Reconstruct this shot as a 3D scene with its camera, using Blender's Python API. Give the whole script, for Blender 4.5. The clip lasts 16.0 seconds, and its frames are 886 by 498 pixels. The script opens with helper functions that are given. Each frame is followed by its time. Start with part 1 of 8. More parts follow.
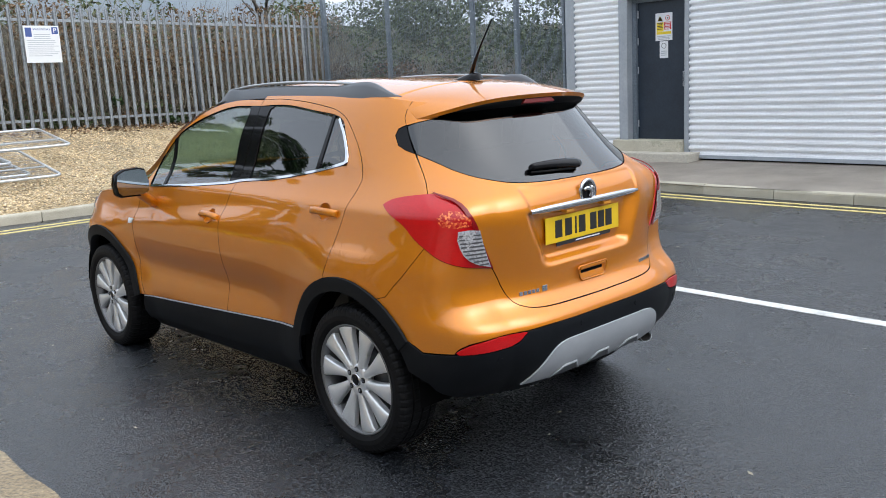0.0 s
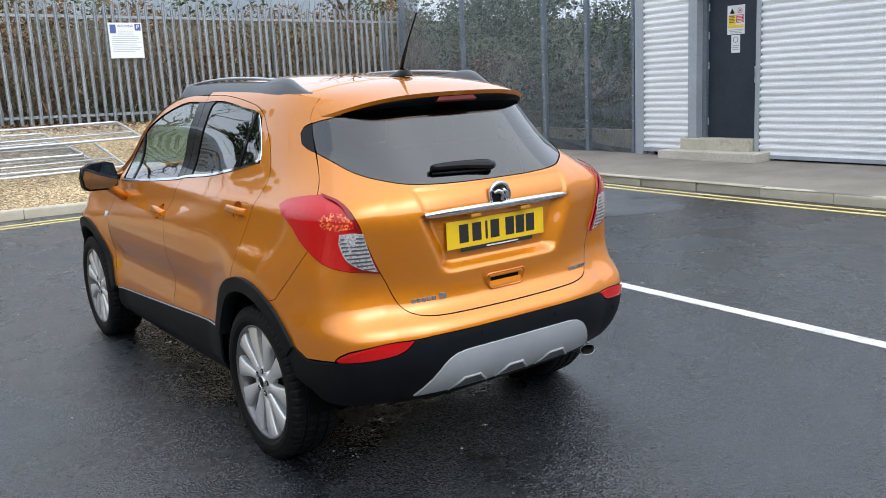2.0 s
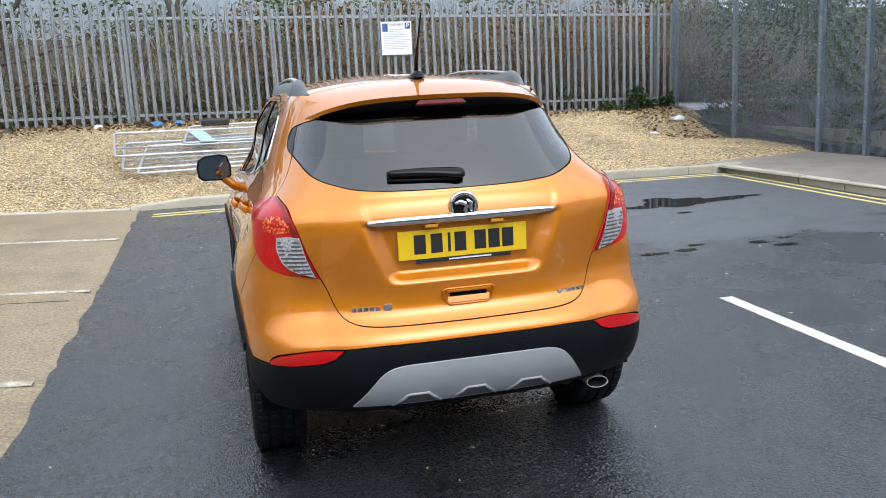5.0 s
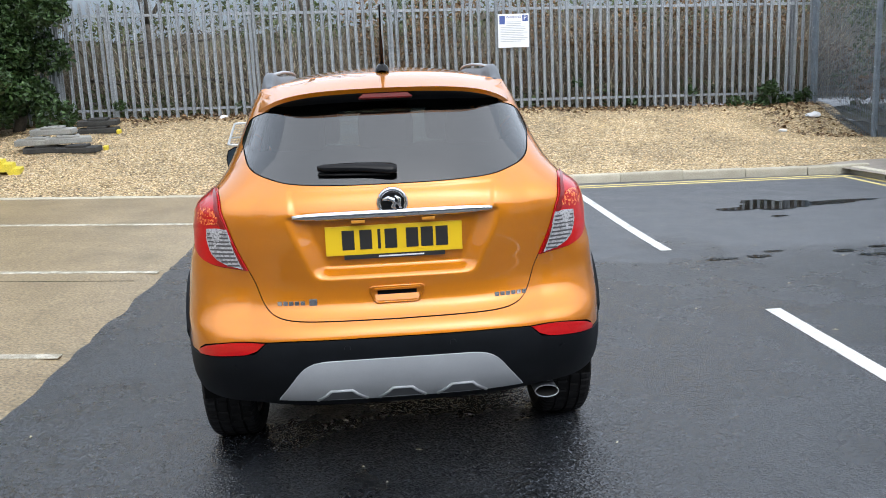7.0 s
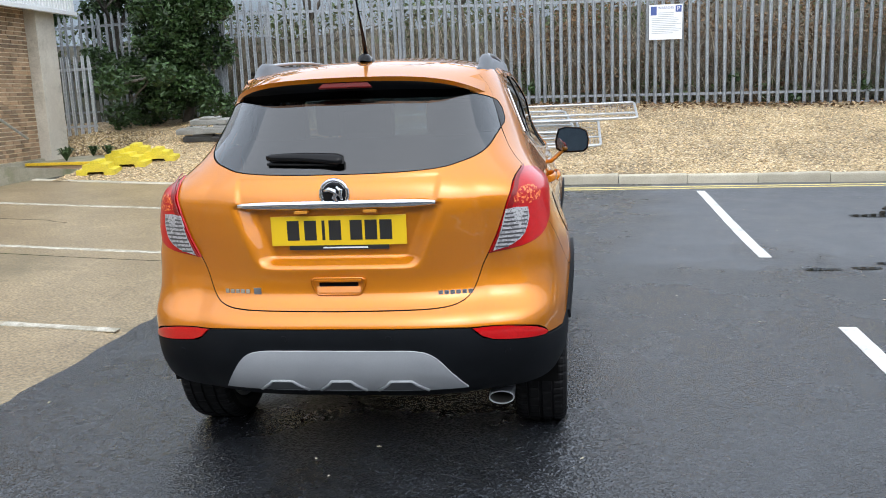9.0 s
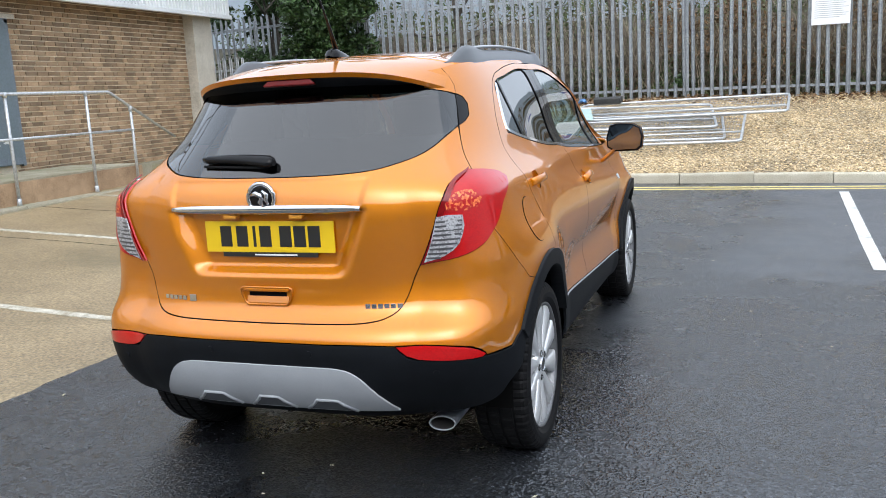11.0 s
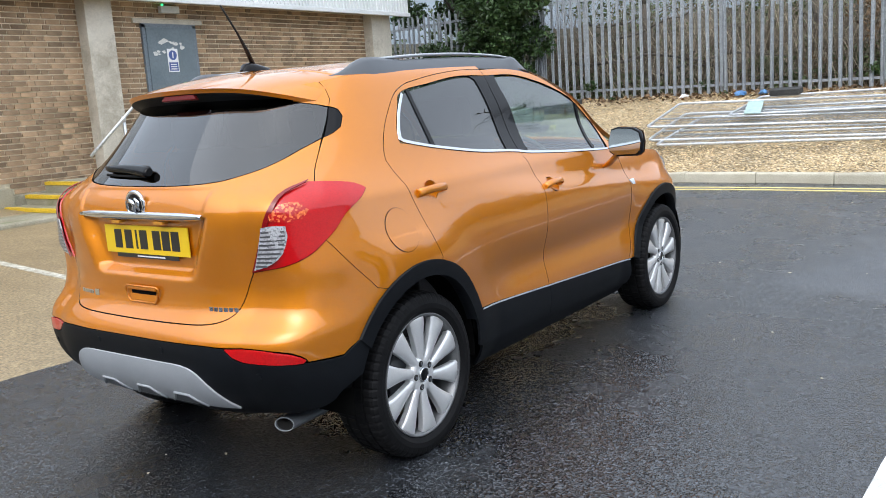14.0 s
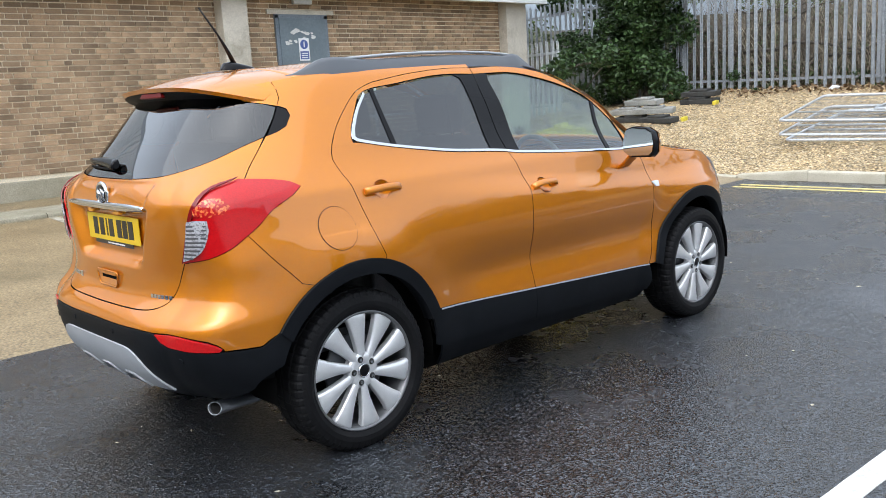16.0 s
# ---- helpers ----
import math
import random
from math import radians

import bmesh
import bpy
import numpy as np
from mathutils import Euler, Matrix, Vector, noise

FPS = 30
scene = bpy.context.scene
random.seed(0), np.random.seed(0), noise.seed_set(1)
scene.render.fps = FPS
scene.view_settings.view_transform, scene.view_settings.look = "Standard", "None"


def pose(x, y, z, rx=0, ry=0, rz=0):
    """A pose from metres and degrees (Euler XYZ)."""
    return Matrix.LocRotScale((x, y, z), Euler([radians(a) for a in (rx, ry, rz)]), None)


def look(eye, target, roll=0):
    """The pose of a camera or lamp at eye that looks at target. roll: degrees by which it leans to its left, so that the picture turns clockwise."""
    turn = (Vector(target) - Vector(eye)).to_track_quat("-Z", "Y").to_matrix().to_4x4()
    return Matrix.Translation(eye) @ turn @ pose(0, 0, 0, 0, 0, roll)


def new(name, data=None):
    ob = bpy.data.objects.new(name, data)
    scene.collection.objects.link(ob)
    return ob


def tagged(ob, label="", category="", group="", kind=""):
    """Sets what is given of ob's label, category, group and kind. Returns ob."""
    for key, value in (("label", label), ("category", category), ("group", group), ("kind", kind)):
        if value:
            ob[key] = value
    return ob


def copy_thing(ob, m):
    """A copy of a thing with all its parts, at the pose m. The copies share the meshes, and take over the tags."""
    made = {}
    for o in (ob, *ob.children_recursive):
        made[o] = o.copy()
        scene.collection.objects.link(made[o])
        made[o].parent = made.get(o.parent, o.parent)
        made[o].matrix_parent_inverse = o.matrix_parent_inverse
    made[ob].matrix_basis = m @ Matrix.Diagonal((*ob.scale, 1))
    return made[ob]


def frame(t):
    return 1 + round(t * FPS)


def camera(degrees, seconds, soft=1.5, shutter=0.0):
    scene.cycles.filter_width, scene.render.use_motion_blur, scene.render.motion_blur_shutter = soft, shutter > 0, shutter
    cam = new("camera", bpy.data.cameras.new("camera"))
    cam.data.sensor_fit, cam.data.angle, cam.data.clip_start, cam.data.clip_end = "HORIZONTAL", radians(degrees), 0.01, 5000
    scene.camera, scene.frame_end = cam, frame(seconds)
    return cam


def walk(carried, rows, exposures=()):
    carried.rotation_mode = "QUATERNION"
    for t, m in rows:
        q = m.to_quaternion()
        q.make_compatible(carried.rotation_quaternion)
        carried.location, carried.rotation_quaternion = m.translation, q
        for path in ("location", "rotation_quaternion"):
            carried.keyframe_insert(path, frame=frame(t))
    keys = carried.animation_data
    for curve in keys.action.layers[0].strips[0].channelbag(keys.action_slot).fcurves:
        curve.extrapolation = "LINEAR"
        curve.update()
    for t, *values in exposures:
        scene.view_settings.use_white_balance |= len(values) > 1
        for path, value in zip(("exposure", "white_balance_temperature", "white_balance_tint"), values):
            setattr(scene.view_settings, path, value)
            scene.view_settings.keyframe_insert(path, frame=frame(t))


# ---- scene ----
cam = camera(54.6, 16.0, 0.9)
PATH = [
    (0, (-2.951, -2.869, 1.588), (-1.608, -1.438, 1.198), -3.0),
    (0.5, (-2.773, -2.982, 1.595), (-1.467, -1.518, 1.206), -2.9),
    (1, (-2.589, -3.151, 1.584), (-1.353, -1.627, 1.198), -2.9),
    (1.5, (-2.407, -3.248, 1.565), (-1.211, -1.694, 1.172), -2.9),
    (2, (-2.208, -3.299, 1.552), (-1.061, -1.708, 1.164), -2.9),
    (2.5, (-2.003, -3.391, 1.542), (-0.986, -1.713, 1.157), -3.6),
    (3, (-1.775, -3.524, 1.542), (-0.857, -1.787, 1.164), -3.8),
    (3.5, (-1.562, -3.559, 1.524), (-0.725, -1.781, 1.15), -3.6),
    (4, (-1.353, -3.594, 1.529), (-0.561, -1.797, 1.152), -3.1),
    (4.5, (-1.126, -3.684, 1.528), (-0.483, -1.826, 1.158), -2.9),
    (7, (-0.063, -3.806, 1.488), (0.088, -1.846, 1.121), -2.5),
    (7.5, (0.13, -3.785, 1.497), (0.176, -1.821, 1.126), -2.5),
    (8, (0.386, -3.806, 1.486), (0.263, -1.843, 1.122), -2.7),
    (8.5, (0.609, -3.776, 1.465), (0.405, -1.82, 1.103), -2.6),
    (9, (0.813, -3.682, 1.436), (0.543, -1.733, 1.074), -2.3),
    (11.5, (1.812, -3.114, 1.4), (1.019, -1.311, 1.05), -3.5),
    (12, (2.036, -3.03, 1.407), (1.133, -1.279, 1.06), -3.7),
    (12.5, (2.198, -2.915, 1.389), (1.226, -1.202, 1.042), -3.9),
    (13, (2.386, -2.808, 1.406), (1.371, -1.121, 1.057), -3.9),
    (13.5, (2.655, -2.719, 1.415), (1.562, -1.08, 1.07), -4.0),
    (14, (2.832, -2.603, 1.404), (1.679, -1.006, 1.058), -3.9),
    (14.5, (2.987, -2.442, 1.401), (1.77, -0.895, 1.047), -3.2),
    (15, (3.158, -2.31, 1.414), (1.846, -0.843, 1.057), -3.7),
    (15.5, (3.389, -2.175, 1.425), (1.996, -0.786, 1.066), -3.5),
    (16, (3.52, -2.013, 1.408), (2.072, -0.679, 1.054), -3.4),
]
EXPOSURE = [(0.0, 0.78), (3.0, 0.86), (7.0, 0.9), (12.0, 0.93), (16.0, 1.02)]
walk(cam, [(t, look(eye, target, roll)) for t, eye, target, roll in PATH], EXPOSURE)

# ---- light ----
world = bpy.data.worlds.new("overcast_sky")
scene.world = world
world.use_nodes = True
wn, wl = world.node_tree.nodes, world.node_tree.links
sky = wn.new("ShaderNodeTexSky")
sky.sky_type = "NISHITA"
sky.sun_disc = False
sky.sun_elevation = radians(48)
sky.sun_rotation = radians(163)
sky.air_density, sky.dust_density, sky.ozone_density = 1.0, 6.0, 1.0
grey = wn.new("ShaderNodeHueSaturation")
grey.inputs["Saturation"].default_value = 0.06
bg = wn["Background"]
bg.inputs["Strength"].default_value = 0.145
wl.new(sky.outputs["Color"], grey.inputs["Color"])
veil = wn.new("ShaderNodeMix")
veil.data_type = "RGBA"
veil.inputs["Factor"].default_value = 0.6
veil.inputs["B"].default_value = (5.8, 6.8, 8.3, 1)
wl.new(grey.outputs["Color"], veil.inputs["A"])
wl.new(veil.outputs["Result"], bg.inputs["Color"])
sun_data = bpy.data.lights.new("sun", "SUN")
sun_data.energy, sun_data.angle, sun_data.color = 0.55, radians(100), (1.0, 0.98, 0.97)
sun = new("sun", sun_data)
sun.matrix_world = look((1.5, -5, 16), (0, 0, 0))


# ---- materials ----
def make_mat(name):
    m = bpy.data.materials.new(name)
    m.use_nodes = True
    return m, m.node_tree.nodes, m.node_tree.links, m.node_tree.nodes["Principled BSDF"]


def surf(name, c1, c2, scale=6.0, rough=0.7, fine=80.0, bump=0.2, dist=0.004, metal=0.0, c3=None, blotch=0.8, spread=0.12, coords="Object", island=0.0, objrand=0.0):
    """Two-scale mottled surface: large stains between c1 and c2, fine grain and relief, optional spots of c3."""
    m, n, l, p = make_mat(name)
    tc = n.new("ShaderNodeTexCoord")
    big, small = n.new("ShaderNodeTexNoise"), n.new("ShaderNodeTexNoise")
    big.inputs["Scale"].default_value, big.inputs["Detail"].default_value, big.inputs["Roughness"].default_value = scale, 6, 0.62
    small.inputs["Scale"].default_value, small.inputs["Detail"].default_value = fine, 3
    for t in (big, small):
        l.new(tc.outputs[coords], t.inputs["Vector"])
    ramp = n.new("ShaderNodeValToRGB")
    ramp.color_ramp.elements[0].position, ramp.color_ramp.elements[1].position = 0.5 - spread * 1.6, 0.5 + spread * 1.6
    ramp.color_ramp.elements[0].color, ramp.color_ramp.elements[1].color = (*c1, 1), (*c2, 1)
    l.new(big.outputs["Fac"], ramp.inputs["Fac"])
    out = ramp.outputs["Color"]
    grain = n.new("ShaderNodeMapRange")
    grain.inputs["From Min"].default_value, grain.inputs["From Max"].default_value = 0.25, 0.75
    grain.inputs["To Min"].default_value, grain.inputs["To Max"].default_value = 1 - 0.35 * blotch, 1 + 0.35 * blotch
    l.new(small.outputs["Fac"], grain.inputs["Value"])
    mul = n.new("ShaderNodeVectorMath")
    mul.operation = "SCALE"
    l.new(out, mul.inputs[0])
    l.new(grain.outputs["Result"], mul.inputs["Scale"])
    out = mul.outputs["Vector"]
    if island or objrand:
        src = n.new("ShaderNodeNewGeometry").outputs["Random Per Island"] if island else n.new("ShaderNodeObjectInfo").outputs["Random"]
        r = n.new("ShaderNodeMapRange")
        amt = island or objrand
        r.inputs["To Min"].default_value, r.inputs["To Max"].default_value = 1 - amt, 1 + amt
        l.new(src, r.inputs["Value"])
        m2 = n.new("ShaderNodeVectorMath")
        m2.operation = "SCALE"
        l.new(out, m2.inputs[0])
        l.new(r.outputs["Result"], m2.inputs["Scale"])
        out = m2.outputs["Vector"]
    if c3:
        spot = n.new("ShaderNodeTexNoise")
        spot.inputs["Scale"].default_value, spot.inputs["Detail"].default_value = scale * 0.45, 8
        spot.inputs["Roughness"].default_value = 0.7
        l.new(tc.outputs[coords], spot.inputs["Vector"])
        sr = n.new("ShaderNodeMapRange")
        sr.inputs["From Min"].default_value, sr.inputs["From Max"].default_value = 0.54, 0.7
        l.new(spot.outputs["Fac"], sr.inputs["Value"])
        mx = n.new("ShaderNodeMix")
        mx.data_type = "RGBA"
        l.new(sr.outputs["Result"], mx.inputs["Factor"])
        l.new(out, mx.inputs["A"])
        mx.inputs["B"].default_value = (*c3, 1)
        out = mx.outputs["Result"]
    l.new(out, p.inputs["Base Color"])
    p.inputs["Roughness"].default_value, p.inputs["Metallic"].default_value = rough, metal
    if bump:
        b = n.new("ShaderNodeBump")
        b.inputs["Strength"].default_value, b.inputs["Distance"].default_value = bump, dist
        l.new(small.outputs["Fac"], b.inputs["Height"])
        l.new(b.outputs["Normal"], p.inputs["Normal"])
    return m


def plain(name, c, rough=0.5, metal=0.0, coat=0.0, spec=0.5, alpha=None):
    m, n, l, p = make_mat(name)
    p.inputs["Base Color"].default_value = (*c, 1)
    p.inputs["Roughness"].default_value, p.inputs["Metallic"].default_value = rough, metal
    p.inputs["Coat Weight"].default_value = coat
    p.inputs["Coat Roughness"].default_value = 0.04
    p.inputs["Specular IOR Level"].default_value = spec
    return m


def wet_asphalt():
    """Dark fine-chipped tarmac, damp: glossy where a large-scale noise says wet, with puddle-flat patches."""
    m, n, l, p = make_mat("wet_asphalt")
    tc = n.new("ShaderNodeTexCoord")

    def noise_tex(s, d=4, r=0.55):
        t = n.new("ShaderNodeTexNoise")
        t.inputs["Scale"].default_value, t.inputs["Detail"].default_value, t.inputs["Roughness"].default_value = s, d, r
        l.new(tc.outputs["Object"], t.inputs["Vector"])
        return t.outputs["Fac"]

    def remap(v, a, b, c, d):
        r = n.new("ShaderNodeMapRange")
        for k, x in zip(("From Min", "From Max", "To Min", "To Max"), (a, b, c, d)):
            r.inputs[k].default_value = x
        l.new(v, r.inputs["Value"])
        return r.outputs["Result"]

    vor = n.new("ShaderNodeTexVoronoi")
    vor.inputs["Scale"].default_value = 125
    l.new(tc.outputs["Object"], vor.inputs["Vector"])
    wet, damp = noise_tex(0.32, 5), noise_tex(1.7, 6, 0.65)
    chips = noise_tex(160, 2)
    ramp = n.new("ShaderNodeValToRGB")
    ramp.color_ramp.elements[0].position, ramp.color_ramp.elements[1].position = 0.36, 0.66
    ramp.color_ramp.elements[0].color, ramp.color_ramp.elements[1].color = (0.008, 0.0093, 0.0115, 1), (0.019, 0.0215, 0.026, 1)
    l.new(damp, ramp.inputs["Fac"])
    sc = n.new("ShaderNodeVectorMath")
    sc.operation = "SCALE"
    l.new(ramp.outputs["Color"], sc.inputs[0])
    cell = n.new("ShaderNodeSeparateColor")
    l.new(vor.outputs["Color"], cell.inputs[0])
    both = n.new("ShaderNodeMath")
    both.operation = "MULTIPLY"
    l.new(remap(chips, 0.3, 0.75, 0.6, 1.5), both.inputs[0])
    l.new(remap(cell.outputs[0], 0.55, 1.0, 0.5, 3.2), both.inputs[1])
    l.new(both.outputs[0], sc.inputs["Scale"])
    mixr = n.new("ShaderNodeMath")
    mixr.operation = "ADD"
    l.new(remap(wet, 0.4, 0.62, 0.2, 0.32), mixr.inputs[0])
    l.new(remap(damp, 0.35, 0.65, -0.06, 0.1), mixr.inputs[1])
    sep = n.new("ShaderNodeSeparateXYZ")
    l.new(tc.outputs["Object"], sep.inputs[0])

    def math_node(op, a_, b_):
        t = n.new("ShaderNodeMath")
        t.operation = op
        for k, v in enumerate((a_, b_)):
            if isinstance(v, (int, float)):
                t.inputs[k].default_value = v
            else:
                l.new(v, t.inputs[k])
        return t.outputs[0]

    def soft(v, a_, b_):
        r = n.new("ShaderNodeMapRange")
        r.interpolation_type = "SMOOTHSTEP"
        r.inputs["From Min"].default_value, r.inputs["From Max"].default_value = a_, b_
        l.new(v, r.inputs["Value"])
        return r.outputs["Result"]

    drift = remap(noise_tex(0.9, 6, 0.65), 0.3, 0.7, -0.8, 0.8)
    film = math_node("MULTIPLY", soft(math_node("ADD", sep.outputs["Y"], drift), 2.8, 3.6), soft(math_node("ADD", sep.outputs["X"], drift), 1.0, 2.4))
    rough = math_node("ADD", mixr.outputs[0], math_node("MULTIPLY", film, 0.2))
    l.new(rough, p.inputs["Roughness"])
    # pale sky sheen of the wet film, painted into the base colour
    sheen_mix = n.new("ShaderNodeMix")
    sheen_mix.data_type = "RGBA"
    sheen_mix.inputs["B"].default_value = (0.07, 0.075, 0.084, 1)
    l.new(math_node("MULTIPLY", film, 0.75), sheen_mix.inputs["Factor"])
    l.new(sc.outputs["Vector"], sheen_mix.inputs["A"])
    l.new(sheen_mix.outputs["Result"], p.inputs["Base Color"])
    p.inputs["Specular IOR Level"].default_value = 0.95
    b = n.new("ShaderNodeBump")
    b.inputs["Strength"].default_value, b.inputs["Distance"].default_value = 0.45, 0.005
    l.new(vor.outputs["Distance"], b.inputs["Height"])
    tilt, lean, total, unit = (n.new("ShaderNodeVectorMath") for _ in range(4))
    tilt.operation, lean.operation, total.operation, unit.operation = "SUBTRACT", "SCALE", "ADD", "NORMALIZE"
    tilt.inputs[1].default_value = (0.5, 0.5, 0.5)
    l.new(remap(film, 0.0, 1.0, 0.48, 0.25), lean.inputs["Scale"])
    l.new(vor.outputs["Color"], tilt.inputs[0])
    l.new(tilt.outputs["Vector"], lean.inputs[0])
    l.new(b.outputs["Normal"], total.inputs[0])
    l.new(lean.outputs["Vector"], total.inputs[1])
    l.new(total.outputs["Vector"], unit.inputs[0])
    l.new(unit.outputs["Vector"], p.inputs["Normal"])
    return m


M_ASPHALT = wet_asphalt()
M_PUDDLE = plain("puddle_water", (0.012, 0.013, 0.014), 0.03)
M_CONC = surf("old_concrete_slab", (0.2, 0.148, 0.08), (0.345, 0.264, 0.155), 1.3, 0.4, 55, 0.7, 0.006, c3=(0.15, 0.12, 0.065), blotch=1.9, spread=0.15)
M_KERB = surf("kerb_concrete", (0.38, 0.345, 0.265), (0.5, 0.465, 0.375), 3.0, 0.8, 90, 0.3, 0.003, c3=(0.2, 0.2, 0.12), objrand=0.12)
M_PAVE = surf("pavement_tarmac", (0.19, 0.165, 0.136), (0.29, 0.255, 0.215), 1.6, 0.6, 110, 0.5, 0.004)
M_WHITE = surf("white_road_paint", (0.52, 0.52, 0.5), (0.74, 0.74, 0.72), 9, 0.6, 120, 0.3, 0.002, c3=(0.35, 0.35, 0.33))
M_FADED = surf("worn_white_paint", (0.33, 0.3, 0.23), (0.55, 0.52, 0.44), 14, 0.65, 120, 0.3, 0.002, c3=(0.27, 0.23, 0.155), spread=0.06)
M_YELLOW = surf("yellow_road_paint", (0.58, 0.46, 0.16), (0.72, 0.6, 0.26), 8, 0.6, 120, 0.3, 0.002, c3=(0.4, 0.32, 0.1))


def gravel_mat():
    """Rounded golden stones, each cell of its own tone, with shade painted dark into the gaps."""
    m, n, l, p = make_mat("golden_gravel_bed")
    tc, vo, big = n.new("ShaderNodeTexCoord"), n.new("ShaderNodeTexVoronoi"), n.new("ShaderNodeTexNoise")
    vo.inputs["Scale"].default_value, vo.inputs["Randomness"].default_value = 40, 1.0
    big.inputs["Scale"].default_value, big.inputs["Detail"].default_value = 0.9, 6
    l.new(tc.outputs["Object"], vo.inputs["Vector"])
    l.new(tc.outputs["Object"], big.inputs["Vector"])
    sep = n.new("ShaderNodeSeparateColor")
    l.new(vo.outputs["Color"], sep.inputs[0])
    ramp = n.new("ShaderNodeValToRGB")
    e = ramp.color_ramp.elements
    e[0].color, e[1].color = (0.09, 0.055, 0.024, 1), (0.88, 0.74, 0.52, 1)
    for pos, c in ((0.3, (0.42, 0.29, 0.135)), (0.65, (0.6, 0.44, 0.23))):
        e.new(pos).color = (*c, 1)
    l.new(sep.outputs[0], ramp.inputs["Fac"])
    mr = n.new("ShaderNodeMapRange")
    for k, v in zip(("From Min", "From Max", "To Min", "To Max"), (0.3, 0.7, 0.66, 1.2)):
        mr.inputs[k].default_value = v
    l.new(big.outputs["Fac"], mr.inputs["Value"])
    gap_ = n.new("ShaderNodeMapRange")
    for k, v in zip(("From Min", "From Max", "To Min", "To Max"), (0.35, 0.75, 1.0, 0.45)):
        gap_.inputs[k].default_value = v
    l.new(vo.outputs["Distance"], gap_.inputs["Value"])
    mm = n.new("ShaderNodeMath")
    mm.operation = "MULTIPLY"
    l.new(mr.outputs["Result"], mm.inputs[0])
    l.new(gap_.outputs["Result"], mm.inputs[1])
    sc = n.new("ShaderNodeVectorMath")
    sc.operation = "SCALE"
    l.new(ramp.outputs["Color"], sc.inputs[0])
    l.new(mm.outputs[0], sc.inputs["Scale"])
    l.new(sc.outputs["Vector"], p.inputs["Base Color"])
    b = n.new("ShaderNodeBump")
    b.invert = True
    b.inputs["Strength"].default_value, b.inputs["Distance"].default_value = 1.0, 0.015
    l.new(vo.outputs["Distance"], b.inputs["Height"])
    l.new(b.outputs["Normal"], p.inputs["Normal"])
    p.inputs["Roughness"].default_value = 0.75
    return m


M_GRAVEL = gravel_mat()
M_STONE = surf("gravel_stones", (0.46, 0.33, 0.175), (0.7, 0.54, 0.33), 4.0, 0.7, 60, 0.2, 0.003, island=0.45)
M_GALV = surf("galvanised_steel", (0.225, 0.245, 0.265), (0.33, 0.35, 0.37), 5, 0.5, 40, 0.05, 0.001, metal=0.35, objrand=0.14)
M_GALVB = surf("bright_galvanised_tube", (0.48, 0.5, 0.52), (0.62, 0.64, 0.66), 6, 0.42, 40, 0.05, 0.001, metal=0.6)
M_FGREY = surf("grey_painted_steel", (0.125, 0.155, 0.185), (0.18, 0.215, 0.25), 4, 0.5, 40, 0.05, 0.001)
M_CLAD = surf("silver_cladding", (0.8, 0.815, 0.83), (0.87, 0.88, 0.89), 1.0, 0.42, 30, 0.03, 0.001, metal=0.12, blotch=0.15)
M_TRIM = surf("grey_trim", (0.3, 0.33, 0.36), (0.38, 0.41, 0.44), 2, 0.5, 30, 0.03, 0.001, blotch=0.2)
M_DOORB = surf("dark_blue_door_paint", (0.012, 0.022, 0.036), (0.02, 0.032, 0.05), 2.5, 0.42, 40, 0.04, 0.001, blotch=0.4)
M_DOORG = surf("blue_grey_door_paint", (0.115, 0.15, 0.175), (0.15, 0.19, 0.215), 2.2, 0.5, 40, 0.05, 0.001, blotch=0.4)
M_BRICK = surf("buff_brown_brick", (0.225, 0.145, 0.084), (0.39, 0.265, 0.162), 3.0, 0.85, 90, 0.5, 0.004, objrand=0.4)
M_BRICKI = surf("buff_brown_brick_far", (0.225, 0.145, 0.084), (0.39, 0.265, 0.162), 3.0, 0.85, 90, 0.5, 0.004, island=0.4)
M_MORTAR = surf("mortar", (0.7, 0.6, 0.44), (0.8, 0.71, 0.55), 2.0, 0.9, 120, 0.4, 0.003, c3=(0.24, 0.22, 0.13))
M_CCOL = surf("pale_concrete_column", (0.46, 0.42, 0.35), (0.58, 0.54, 0.46), 2.0, 0.85, 70, 0.25, 0.003, c3=(0.26, 0.23, 0.17))
M_MOSSC = surf("mossy_concrete", (0.24, 0.22, 0.15), (0.37, 0.34, 0.26), 2.5, 0.85, 60, 0.4, 0.004, c3=(0.14, 0.16, 0.06))
M_FASCIA = surf("white_ribbed_fascia", (0.6, 0.62, 0.63), (0.7, 0.715, 0.72), 1.5, 0.5, 30, 0.03, 0.001, blotch=0.25)
M_DARK = plain("dark_void", (0.01, 0.01, 0.011), 0.9)
M_BLOCKY = surf("yellow_plastic", (0.6, 0.48, 0.03), (0.72, 0.6, 0.06), 5, 0.5, 50, 0.1, 0.002, c3=(0.5, 0.38, 0.05))
M_YNOSE = surf("yellow_nosing_paint", (0.65, 0.42, 0.02), (0.76, 0.52, 0.04), 5, 0.5, 60, 0.1, 0.002)
M_RUBBER = surf("black_recycled_rubber", (0.025, 0.025, 0.024), (0.05, 0.05, 0.047), 6, 0.8, 60, 0.3, 0.004)
M_GREYP = surf("grey_plastic_base", (0.2, 0.2, 0.185), (0.32, 0.32, 0.3), 5, 0.7, 60, 0.2, 0.004)
M_SIGN = plain("white_sign_face", (0.76, 0.77, 0.78), 0.35)
M_SBLUE = plain("sign_blue", (0.06, 0.1, 0.3), 0.4)
M_SRED = plain("sign_red", (0.6, 0.03, 0.03), 0.4)
